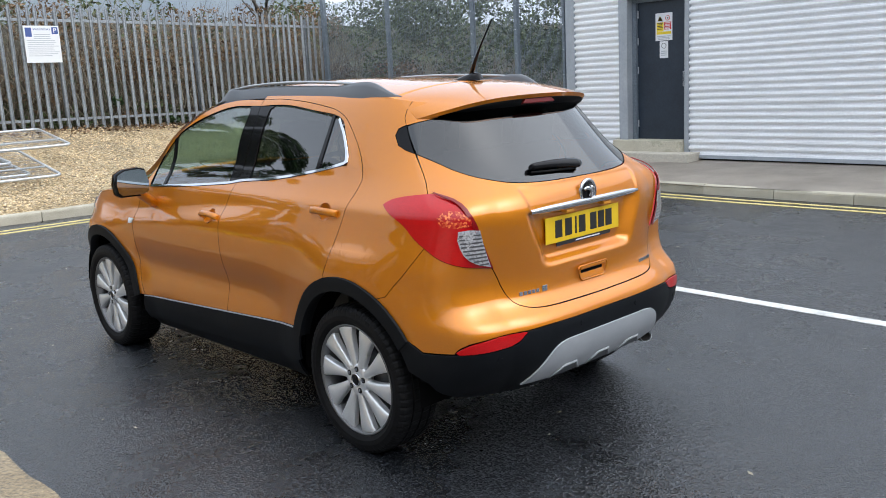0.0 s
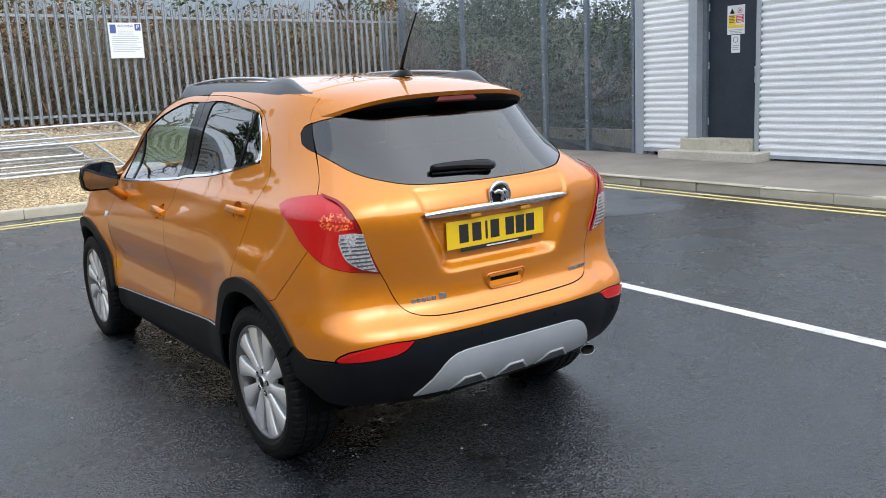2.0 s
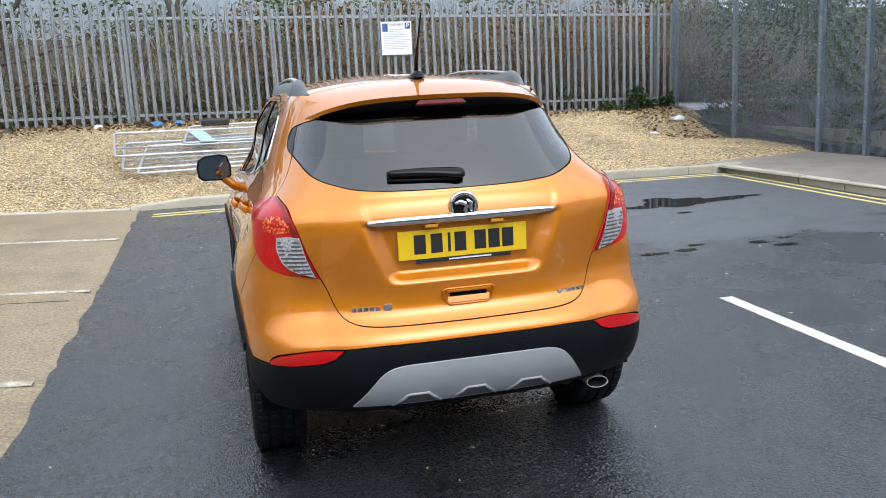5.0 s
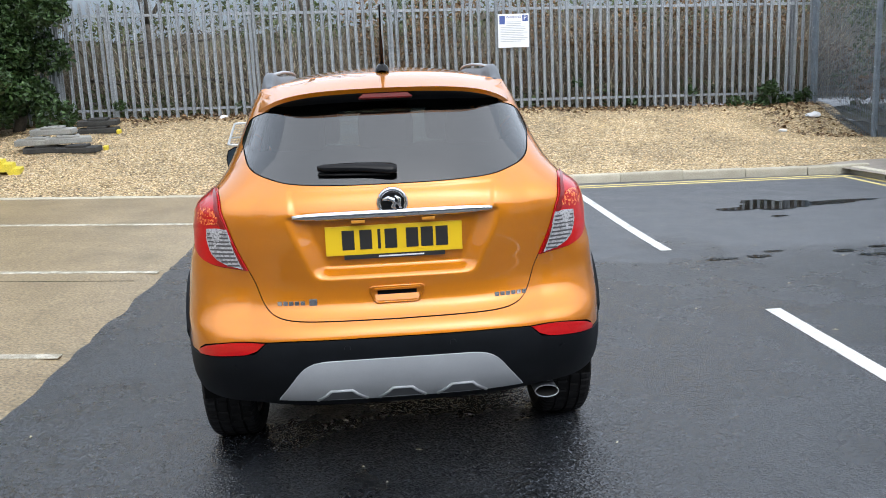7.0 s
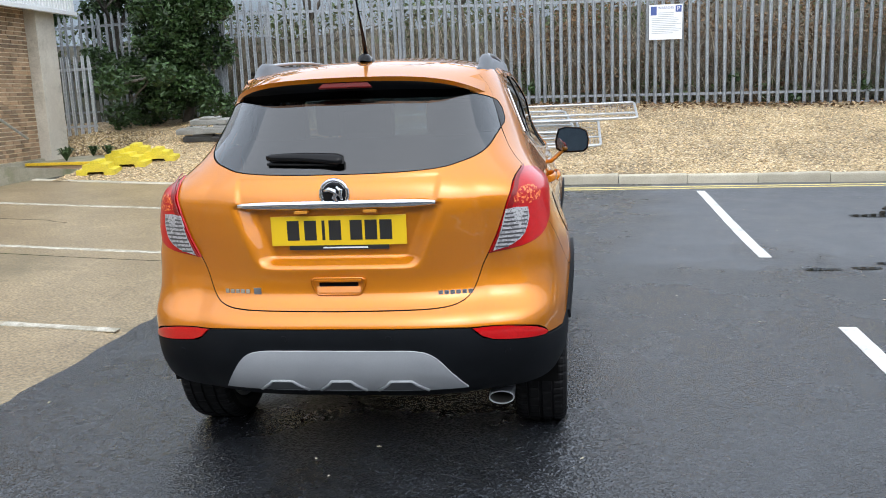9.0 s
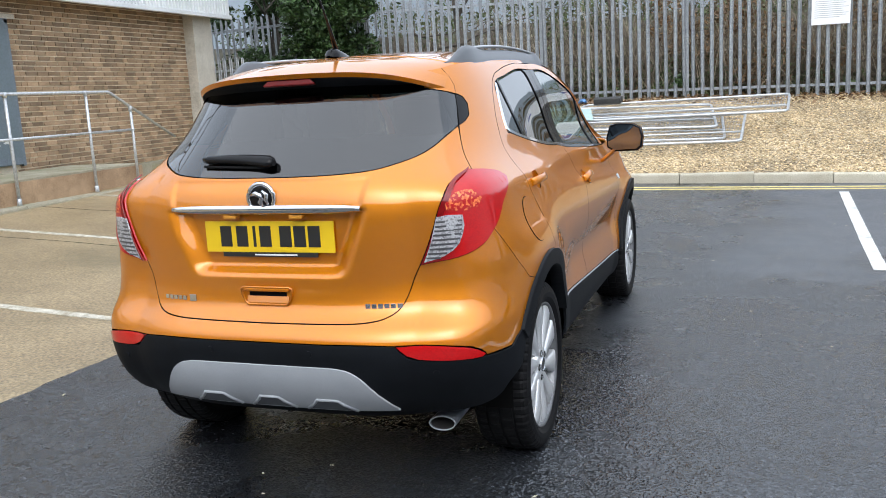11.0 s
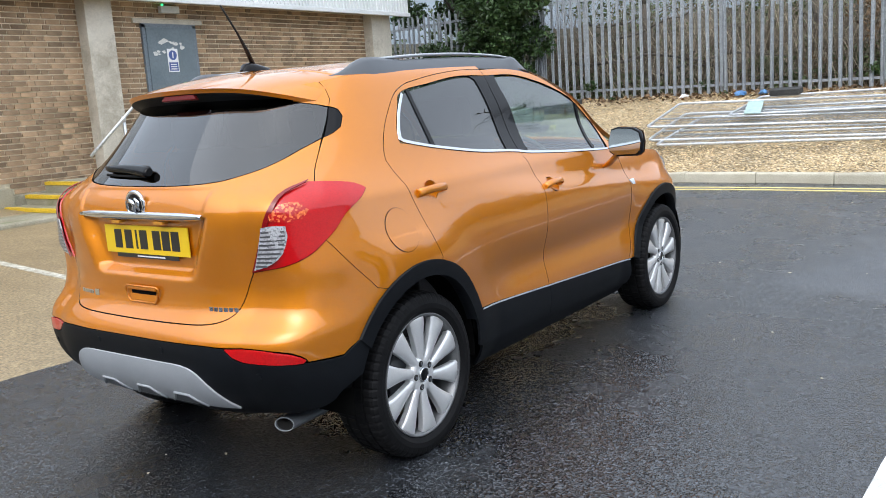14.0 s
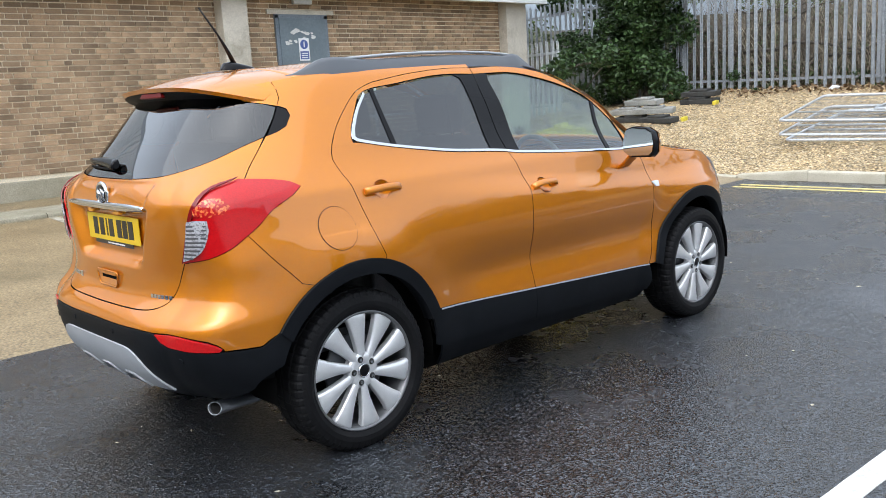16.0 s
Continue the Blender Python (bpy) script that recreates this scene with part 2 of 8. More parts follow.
M_SYEL = plain("sign_yellow", (0.85, 0.62, 0.02), 0.4)
M_SBLK = plain("sign_black", (0.02, 0.02, 0.02), 0.4)
M_SGREY = plain("sign_small_print", (0.4, 0.42, 0.45), 0.5)
M_EARTH = surf("earth_bank", (0.03, 0.026, 0.017), (0.07, 0.06, 0.035), 1.2, 0.95, 20, 0.8, 0.03, c3=(0.06, 0.08, 0.025))
M_TWIG = surf("brown_twigs", (0.1, 0.075, 0.05), (0.19, 0.155, 0.115), 3, 0.9, 30, 0.2, 0.003, island=0.4)
M_PALETW = surf("pale_dead_stems", (0.26, 0.22, 0.16), (0.36, 0.32, 0.24), 3, 0.9, 30, 0.2, 0.003, island=0.35)
M_BARK = surf("grey_bark", (0.06, 0.052, 0.042), (0.13, 0.115, 0.095), 4, 0.9, 25, 0.6, 0.01)


def leaf_mat(name, a, b):
    m = surf(name, a, b, 5, 0.45, 30, 0.1, 0.002, island=0.5)
    m.node_tree.nodes["Principled BSDF"].inputs["Specular IOR Level"].default_value = 0.35
    return m


M_IVY = leaf_mat("ivy_leaves", (0.02, 0.045, 0.012), (0.045, 0.085, 0.025))
M_SCRUB = leaf_mat("bramble_leaves", (0.05, 0.08, 0.025), (0.09, 0.11, 0.04))
M_DEADL = leaf_mat("dead_leaves", (0.13, 0.075, 0.035), (0.21, 0.13, 0.065))


# ---- building helpers ----
def mesh_from(name, verts, faces, material, smooth=False):
    me = bpy.data.meshes.new(name)
    me.from_pydata([tuple(v) for v in verts], [], [tuple(f) for f in faces])
    me.materials.append(material)
    if smooth:
        me.shade_smooth()
    me.update()
    return me


def part(name, bm, material, parent=None, label=""):
    """Links a bmesh as one mesh object, under a thing or a part."""
    me = bpy.data.meshes.new(name)
    bm.normal_update()
    bm.to_mesh(me)
    bm.free()
    me.materials.append(material)
    ob = new(name, me)
    if parent:
        ob.parent = parent
    if label:
        tagged(ob, label)
    return ob


def put(name, me, parent=None, m=None, label=""):
    ob = new(name, me)
    if parent:
        ob.parent = parent
    if m is not None:
        ob.matrix_basis = m
    if label:
        tagged(ob, label)
    return ob


def empty(name, m=None, label="", category="", group="", kind=""):
    ob = new(name)
    ob.empty_display_size = 0.1
    if m is not None:
        ob.matrix_basis = m
    return tagged(ob, label, category, group, kind)


def add_box(bm, x0, x1, y0, y1, z0, z1, bevel=0.0, m=None):
    r = bmesh.ops.create_cube(bm, size=1.0)
    vs = r["verts"]
    bmesh.ops.scale(bm, vec=(x1 - x0, y1 - y0, z1 - z0), verts=vs)
    bmesh.ops.translate(bm, vec=((x0 + x1) / 2, (y0 + y1) / 2, (z0 + z1) / 2), verts=vs)
    if bevel:
        es = list({e for v in vs for e in v.link_edges})
        r = bmesh.ops.bevel(bm, geom=es, offset=bevel, segments=2, affect="EDGES", profile=0.6)
        vs = [v for v in r["verts"]]
    if m is not None:
        bmesh.ops.transform(bm, matrix=m, verts=vs)
    return bm


def box(x0, x1, y0, y1, z0, z1, bevel=0.0, m=None):
    return add_box(bmesh.new(), x0, x1, y0, y1, z0, z1, bevel, m)


def tube_mesh(bm, pts, r, sides=8, closed=False):
    """A round tube through points, with mitred rings."""
    pts = [Vector(p) for p in pts]
    rings, n = [], len(pts)
    for i, p in enumerate(pts):
        a = pts[(i - 1) % n] if (i or closed) else p
        b = pts[(i + 1) % n] if (i < n - 1 or closed) else p
        d = ((p - a).normalized() + (b - p).normalized()).normalized() if (p - a).length > 1e-9 and (b - p).length > 1e-9 else (b - a).normalized()
        up = Vector((0, 0, 1)) if abs(d.z) < 0.9 else Vector((0, 1, 0))
        u = d.cross(up).normalized()
        v = u.cross(d)
        rr = r[i] if isinstance(r, (list, tuple)) else r
        rings.append([bm.verts.new(p + rr * (math.cos(k * math.tau / sides) * u + math.sin(k * math.tau / sides) * v)) for k in range(sides)])
    pairs = list(zip(rings, rings[1:])) + ([(rings[-1], rings[0])] if closed else [])
    for ra, rb in pairs:
        for k in range(sides):
            f = bm.faces.new((ra[k], ra[(k + 1) % sides], rb[(k + 1) % sides], rb[k]))
            f.smooth = True
    if not closed:
        bm.faces.new(rings[0][::-1])
        bm.faces.new(rings[-1])
    return bm


def tube(pts, r, sides=8, closed=False):
    return tube_mesh(bmesh.new(), pts, r, sides, closed)


def sstep(a, b, x):
    t = min(1.0, max(0.0, (x - a) / (b - a)))
    return t * t * (3 - 2 * t)


def lerp_table(table, x):
    """Smooth (monotone-ish cubic) look-up in a list of (x, y) pairs."""
    if x <= table[0][0]:
        return table[0][1]
    for i in range(len(table) - 1):
        x0, y0 = table[i]
        x1, y1 = table[i + 1]
        if x <= x1:
            h = x1 - x0
            d = (y1 - y0) / h
            m0 = d if i == 0 else 0.5 * (d + (y0 - table[i - 1][1]) / (x0 - table[i - 1][0]))
            m1 = d if i == len(table) - 2 else 0.5 * (d + (table[i + 2][1] - y1) / (table[i + 2][0] - x1))
            t = (x - x0) / h
            return (2 * t**3 - 3 * t**2 + 1) * y0 + (t**3 - 2 * t**2 + t) * h * m0 + (3 * t**2 - 2 * t**3) * y1 + (t**3 - t**2) * h * m1
    return table[-1][1]


def ground_z(x, y):
    """Height of the yard: flat round the car, rising to the building side and gently to the far kerb."""
    left = 0.05 * max(0.0, -1.8 - x) if x > -9 else 0.36
    rise = 0.1 * sstep(3.8, 8.4, y) * min(1.0, max(0.25, 1.0 - 0.11 * max(0, x))) * (1.0 if x > -2 else max(0.6, 1 + 0.13 * (x + 2)))
    return left + rise


def bank_z(x, y):
    """Height of the gravel bank behind the far kerb."""
    base = ground_z(x, 8.4) + (0.11 if x > -1.2 else 0.02)
    top = 1.02 + (0.12 if x < -3 else 0.12 - 0.26 * sstep(-3, 9, x))
    if x < -6.5:
        top = 1.05
    k = (y - 8.5) / 5.1
    z = base + (top - base) * (k if k < 1 else 1 + 0.05 * (k - 1))
    drop = sstep(5.6, 8.8, x) * (1 - sstep(11.5, 13.4, y))
    z = z * (1 - drop) + drop * (0.2 + 0.03 * (y - 8))
    if x > 6.75:
        z = min(z, 0.1 + 0.3 * max(0.0, y - 8.8))
    w = (1 - sstep(-7.15, -6.8, x)) * (1 - sstep(12.0, 12.5, y))
    z = z * (1 - w) + 0.24 * w
    return z + 0.035 * noise.noise(Vector((x * 0.9, y * 0.9, 3.1))) + 0.015 * noise.noise(Vector((x * 3, y * 3, 1.0)))


def sheet(name, x0, x1, y0, y1, nx, ny, fz, material, dz=0.0, label="", kind="structure", category=""):
    vs, fs = [], []
    for j in range(ny + 1):
        for i in range(nx + 1):
            x, y = x0 + (x1 - x0) * i / nx, y0 + (y1 - y0) * j / ny
            vs.append((x, y, fz(x, y) + dz))
    for j in range(ny):
        for i in range(nx):
            a = j * (nx + 1) + i
            fs.append((a, a + 1, a + nx + 2, a + nx + 1))
    ob = new(name, mesh_from(name, vs, fs, material, True))
    return tagged(ob, label, category, "", kind)


def text_mesh(body, size, material, name, parent, m, align="CENTER", depth=0.0006):
    """Lettering in the built-in font, as a mesh."""
    cu = bpy.data.curves.new(name, "FONT")
    cu.body, cu.size, cu.align_x, cu.align_y, cu.extrude = body, size, align, "CENTER", depth
    tmp = bpy.data.objects.new(name + "_tmp", cu)
    scene.collection.objects.link(tmp)
    me = bpy.data.meshes.new_from_object(tmp.evaluated_get(bpy.context.evaluated_depsgraph_get()))
    bpy.data.objects.remove(tmp)
    me.materials.clear()
    me.materials.append(material)
    return put(name, me, parent, m)


# ---- ground ----
def far_ground(x, y):
    if -9 < x < 9.5 and -14 < y < 14:
        return ground_z(x, y)
    return 0.0 if x < 9.5 else 0.12


gv, gf = [], []
xs = [-220, -60, -20, -9.2] + [-9 + 0.3 * i for i in range(62)] + [10, 20, 60, 220]
ys = [-220, -60, -20] + [-14 + 0.35 * i for i in range(80)] + [14.5, 20, 60, 220]
for yy in ys:
    for xx in xs:
        gv.append((xx, yy, far_ground(xx, yy)))
for j in range(len(ys) - 1):
    for i in range(len(xs) - 1):
        a = j * len(xs) + i
        gf.append((a, a + 1, a + len(xs) + 1, a + len(xs)))
ground = tagged(new("ground", mesh_from("ground", gv, gf, M_ASPHALT, True)), "wet black tarmac of the car park, fine chippings", "ground", "", "structure")


def ragged_edge(y):
    return -1.85 + 0.035 * noise.noise(Vector((0, y * 2.3, 0))) + 0.02 * noise.noise(Vector((5, y * 9, 0)))


# concrete slab of the old parking bays, with its broken edge against the tarmac
cv, cf = [], []
ny, nx = 190, 24
for j in range(ny + 1):
    y = -14 + (22.45 + (0.0)) * j / ny
    e = ragged_edge(y)
    for i in range(nx + 1):
        x = -9.0 + (e + 9.0) * i / nx
        cv.append((x, y, ground_z(x, y) + (0.012 if i < nx else -0.004)))
for j in range(ny):
    for i in range(nx):
        a = j * (nx + 1) + i
        cf.append((a, a + 1, a + nx + 2, a + nx + 1))
slab = tagged(new("pavement_concrete", mesh_from("pavement_concrete", cv, cf, M_CONC, True)), "stained buff concrete slab with a broken edge", "concrete slab", "", "structure")


def strip(name, pts, width, material, dz, label, n=24, rag=0.0):
    """A painted line along a polyline, a few millimetres thick, draped on the yard."""
    vs, fs = [], []
    pts = [Vector((p[0], p[1])) for p in pts]
    run = []
    for a, b in zip(pts, pts[1:]):
        k = max(2, int((b - a).length / 0.12))
        run += [a.lerp(b, i / k) for i in range(k)]
    run.append(pts[-1])
    for i, p in enumerate(run):
        a, b = run[max(0, i - 1)], run[min(len(run) - 1, i + 1)]
        d = (b - a).normalized()
        s = Vector((-d.y, d.x)) * width / 2
        for sg in (-1, 1):
            q = p + s * sg * (1 + rag * noise.noise(Vector((p.x * 9, p.y * 9, sg))))
            z = ground_z(q.x, q.y) + dz
            vs += [(q.x, q.y, z), (q.x, q.y, z - 0.006)]
    for i in range(len(run) - 1):
        a = 4 * i
        fs += [(a, a + 2, a + 6, a + 4), (a + 1, a, a + 4, a + 5), (a + 2, a + 3, a + 7, a + 6)]
    fs += [(1, 3, 2, 0), (len(vs) - 4, len(vs) - 2, len(vs) - 1, len(vs) - 3)]
    ob = new(name, mesh_from(name, vs, fs, material))
    return tagged(ob, label, "road marking", "", "structure")


strip("road_line", [(2.2, -6.5), (2.3, -3.4), (2.36, -1.1), (2.45, 1.37)], 0.1, M_WHITE, 0.004, "white painted bay line on wet tarmac", rag=0.06)
strip("road_line", [(2.47, 3.45), (2.585, 7.45)], 0.1, M_WHITE, 0.004, "white painted bay line on wet tarmac", rag=0.06)
for yb in (1.3, 3.73, 6.17):
    strip("bay_line", [(-7.1, yb + 0.12), (-1.98, yb - 0.03)], 0.085, M_FADED, 0.0165, "worn white bay line on concrete", rag=0.25)
for off in (0.17, 0.37):
    strip("yellow_line", [(-1.72, 8.05 - off * 0.98), (6.72 - off, 8.13 - off), (6.9 - off, 7.75), (6.64 - off, 2.0), (6.62 - off, -9)], 0.07, M_YELLOW, 0.004, "double yellow no-parking line beside the kerb", rag=0.08)

for yb, x1 in ((3.36, -2.1), (5.1, -4.6)):
    ob = strip("slab_crack", [(-7.3, yb + 0.2), (-6.1, yb + 0.13), (-4.9, yb + 0.12), ((x1 - 4.9) / 2, yb + 0.03), (x1, yb)], 0.013, M_EARTH, 0.0142, "dark hairline crack across the concrete slab", rag=0.9)
    tagged(ob, "dark hairline crack across the concrete slab", "crack", "", "structure")


def blob_sheet(name, cx, cy, rx, ry, material, dz, seed, label):
    vs, fs, n = [(cx, cy, ground_z(cx, cy) + dz)], [], 64
    for i in range(n):
        a = i * math.tau / n
        k = 1 + 0.45 * noise.noise(Vector((math.cos(a) * 1.4, math.sin(a) * 1.4, seed))) + 0.2 * noise.noise(Vector((math.cos(a) * 5, math.sin(a) * 5, seed)))
        x, y = cx + rx * k * math.cos(a), cy + ry * k * math.sin(a)
        vs.append((x, y, ground_z(x, y) + dz))
    fs = [(0, 1 + i, 1 + (i + 1) % n) for i in range(n)]
    return tagged(new(name, mesh_from(name, vs, fs, material)), label, "puddle", "", "structure")


blob_sheet("puddle", 4.5, 5.6, 0.4, 0.34, M_PUDDLE, 0.006, 2.0, "dark puddle on the tarmac")
for px_, py_, ra_, rb_, sd_ in ((3.98, 5.45, 0.26, 0.09, 3.0), (4.98, 5.55, 0.34, 0.13, 4.0), (5.4, 5.65, 0.34, 0.06, 5.0), (4.2, 4.87, 0.1, 0.035, 6.0), (3.1, 2.98, 0.1, 0.05, 7.0), (3.3, 3.15, 0.1, 0.03, 8.0), (2.75, 2.95, 0.13, 0.04, 9.0), (3.85, 3.0, 0.1, 0.05, 10.0), (4.0, 2.8, 0.12, 0.05, 11.0), (4.2, 3.1, 0.08, 0.03, 12.0)):
    blob_sheet("puddle", px_, py_, ra_, rb_, M_PUDDLE, 0.006, sd_, "small shallow puddle on the tarmac")


# pale flecks of grit and chips on the tarmac
kv, kf, kr = [], [], random.Random(31)
for _ in range(130):
    x, y = kr.uniform(-1.7, 6.0), kr.uniform(-4.5, 7.5)
    r, a, b = kr.uniform(0.005, 0.013), kr.uniform(0, 6.28), len(kv)
    z = ground_z(x, y) + 0.002
    u, v = Vector((math.cos(a), math.sin(a), 0)) * r * kr.uniform(0.8, 2.2), Vector((-math.sin(a), math.cos(a), 0)) * r * 0.7
    c = Vector((x, y, z))
    kv += [c + u, c + v, c - u, c - v, c + Vector((0, 0, 0.005))]
    kf += [(b, b + 1, b + 4), (b + 1, b + 2, b + 4), (b + 2, b + 3, b + 4), (b + 3, b, b + 4)]
tagged(new("grit", mesh_from("grit", kv, kf, M_KERB)), "scattered pale grit on the wet tarmac", "grit", "", "stuff")

# gravel bank between kerb and palisade fence
sheet("gravel_bank", -12.5, 9.3, 8.42, 14.3, 110, 36, bank_z, M_GRAVEL, 0.0, "sloping bed of golden gravel", "structure", "gravel")

# loose stones over the bank
sv, sf = [], []
rnd = random.Random(5)
for _ in range(24000):
    x, y = rnd.uniform(-6.8, 8.6), 8.55 + 5.2 * rnd.random() ** 1.15
    if x > 7.6 and y < 9.5:
        continue
    r = rnd.uniform(0.01, 0.024)
    z = bank_z(x, y) + r * 0.15
    a = rnd.uniform(0, 6.28)
    u, v = Vector((math.cos(a), math.sin(a), rnd.uniform(-0.5, 0.5))) * r, Vector((-math.sin(a), math.cos(a), rnd.uniform(-0.5, 0.5))) * r * rnd.uniform(0.5, 0.95)
    w = Vector((0, 0, r * rnd.uniform(0.4, 0.8)))
    c, b = Vector((x, y, z)), len(sv)
    sv += [c + u, c + v, c - u, c - v, c + w + u * 0.15]
    sf += [(b, b + 1, b + 4), (b + 1, b + 2, b + 4), (b + 2, b + 3, b + 4), (b + 3, b, b + 4)]
tagged(new("gravel", mesh_from("gravel", sv, sf, M_STONE)), "loose golden gravel stones on the bank", "gravel", "", "stuff")

# litter of brown leaves along the fence foot
lv, lf = [], []
for _ in range(2600):
    x, y = rnd.uniform(-6.5, 9.2), 13.45 + rnd.gauss(0, 0.22)
    if x > 5.5 and rnd.random() < 0.5:
        y = rnd.uniform(11.2, 13.5)
        x = rnd.uniform(7.6, 9.1)
    z = bank_z(x, y) + rnd.uniform(0.01, 0.05)
    a, r = rnd.uniform(0, 6.28), rnd.uniform(0.02, 0.05)
    u, v = Vector((math.cos(a) * r, math.sin(a) * r, rnd.uniform(-r, r) * 0.6)), Vector((-math.sin(a) * r * 0.6, math.cos(a) * r * 0.6, rnd.uniform(-r, r) * 0.6))
    c, b = Vector((x, y, z)), len(lv)
    lv += [c - u, c + v, c + u, c - v]
    lf.append((b, b + 1, b + 2, b + 3))
tagged(new("leaf_litter", mesh_from("leaf_litter", lv, lf, M_DEADL)), "dead brown leaves along the fence foot", "leaves", "", "stuff")

# pavement on the cladding building's side
def pave_z(x, y):
    return 0.115 + 0.018 * (x - 6.75) + 0.01 * noise.noise(Vector((x, y, 8)))


sheet("pavement", 6.7, 9.06, -14, 9.1, 12, 70, pave_z, M_PAVE, 0.0, "damp grey-brown tarmac pavement", "structure", "pavement")


def kerb_stone(length, lean=0.02, h=0.25):
    """One precast kerb stone along +x, face towards -y, battered and rounded on the front edge."""
    prof = [(0.0, -h), (0.0, -0.03), (0.004, -0.012), (0.016, -0.002), (0.03, 0.0), (0.125, 0.0), (0.13, -0.004), (0.13, -h)]
    vs, fs, g = [], [], 0.004
    for x in (g, length - g):
        vs += [(x, y + lean * (1 + z / h) * 0, z) for y, z in prof]
    n = len(prof)
    for i in range(n - 1):
        fs.append((i, i + 1, n + i + 1, n + i)[::-1])
    fs += [tuple(range(n)), tuple(range(2 * n - 1, n - 1, -1))]
    return mesh_from("kerb_stone", vs, fs, M_KERB)


KERB = kerb_stone(0.915)
kerb_far = empty("kerb_far", None, "pale concrete kerb stones in front of the gravel bank", "kerb", "", "structure")
x, k = -1.12, 0
while x < 6.8:
    y = 8.39 - 0.035 * (x + 1.1)
    put("kerb_stone", KERB, kerb_far, pose(x, y, ground_z(x + 0.45, y) + 0.125, 0, 0.5 * math.sin(k * 2.1), -2.0))
    x, k = x + 0.915, k + 1
# dropped kerb beside the concrete, and the flush edging across the old bays
put("kerb_stone", KERB, kerb_far, pose(-2.03, 8.37, ground_z(-2, 8.3) + 0.055, 0, -4.4, 0.8))
for i in range(6):
    xx = -2.95 - 0.92 * i
    put("kerb_stone", KERB, kerb_far, pose(xx, 8.37 + 0.02 * i, ground_z(xx + 0.45, 8.3) + 0.05, 0, 2.6, -1.2))
kerb_side = empty("kerb_side", None, "pale concrete kerb stones beside the tarmac pavement", "kerb", "", "structure")
y, k = 8.12, 0
while y > -10:
    x = 6.68 + 0.006 * max(0, y) ** 1.55
    put("kerb_stone", KERB, kerb_side, pose(x, y, 0.118 + 0.004 * math.sin(k * 1.7) + ground_z(x, y) * 0.5, 0, 0, -90 - (2.2 if y > 4 else 0.6)))
    y, k = y - 0.915, k + 1



# ---- palisade fence ----
def pale_mesh(h, w=0.068):
    """A W-section pale with a three-point top."""
    xs_ = [-w / 2, -w / 2 + 0.012, -0.011, 0.011, w / 2 - 0.012, w / 2]
    yo = [0.0, -0.016, -0.004, -0.004, -0.016, 0.0]
    top = [h - 0.1, h - 0.03, h - 0.055, h - 0.055, h - 0.03, h - 0.1]
    vs, t = [], 0.003
    for x, y, z in zip(xs_, yo, top):
        vs += [(x, y, 0), (x, y, z), (x, y + t, 0), (x, y + t, z)]
    m = len(xs_)
    fs = []
    for i in range(m - 1):
        a, b = 4 * i, 4 * i + 4
        fs += [(a, b, b + 1, a + 1), (a + 2, a + 3, b + 3, b + 2), (a + 1, b + 1, b + 3, a + 3)]
    vs += [(0, -0.012, h), (0, -0.009, h)]
    fs += [(9, 13, 24), (11, 25, 15), (9, 24, 25, 11), (13, 15, 25, 24)]
    fs += [(0, 1, 3, 2), (20, 22, 23, 21)]
    return mesh_from("pale", vs, fs, M_GALV)


def palisade(name, p0, p1, zb0, zb1, h, label, pitch=0.163, mat=M_GALV):
    d = Vector((p1[0] - p0[0], p1[1] - p0[1]))
    n = int(d.length / pitch)
    yaw = math.degrees(math.atan2(d.y, d.x))
    f = empty(name, pose(p0[0], p0[1], 0, 0, 0, yaw), label, "fence")
    pm = pale_mesh(h)
    pm.materials.clear()
    pm.materials.append(mat)
    r = random.Random(len(name) + n)
    L = n * pitch

    def zb(s):
        return zb0 + (zb1 - zb0) * s / L

    for i in range(n + 1):
        s = i * pitch
        put("pale", pm, f, pose(s, r.uniform(-0.003, 0.003), zb(s) + r.uniform(-0.012, 0.012), r.uniform(-0.5, 0.5), r.uniform(-0.6, 0.6), 0))
    for hz in (0.23, h - 0.28):
        b = bmesh.new()
        add_box(b, -0.05, L + 0.05, 0.006, 0.012, -0.024, 0.024)
        add_box(b, -0.05, L + 0.05, 0.012, 0.05, -0.024, -0.018)
        tilt = math.degrees(math.atan2(zb1 - zb0, L))
        rail = part("rail", b, mat, f)
        rail.matrix_basis = pose(0, 0, zb0 + hz, 0, -tilt, 0)
    s = 0.9
    while s < L:
        b = box(s - 0.03, s + 0.03, 0.053, 0.13, zb(s) - 0.4, zb(s) + h - 0.12)
        part("post", b, mat, f)
        s += 2.75
    return f


palisade("palisade_fence", (-5.95, 13.66), (9.35, 13.66), 1.13, 0.86, 2.3, "tall grey galvanised palisade fence with spiked pales")
palisade("palisade_fence", (-12.5, 14.3), (-5.95, 13.66), 1.0, 1.1, 2.3, "tall grey galvanised palisade fence behind the ivy")
palisade("low_palisade_fence", (-9.1, 12.42), (-8.22, 12.5), 0.78, 0.8, 1.62, "low bright galvanised palisade panel beside the brick building", 0.135, M_GALVB)


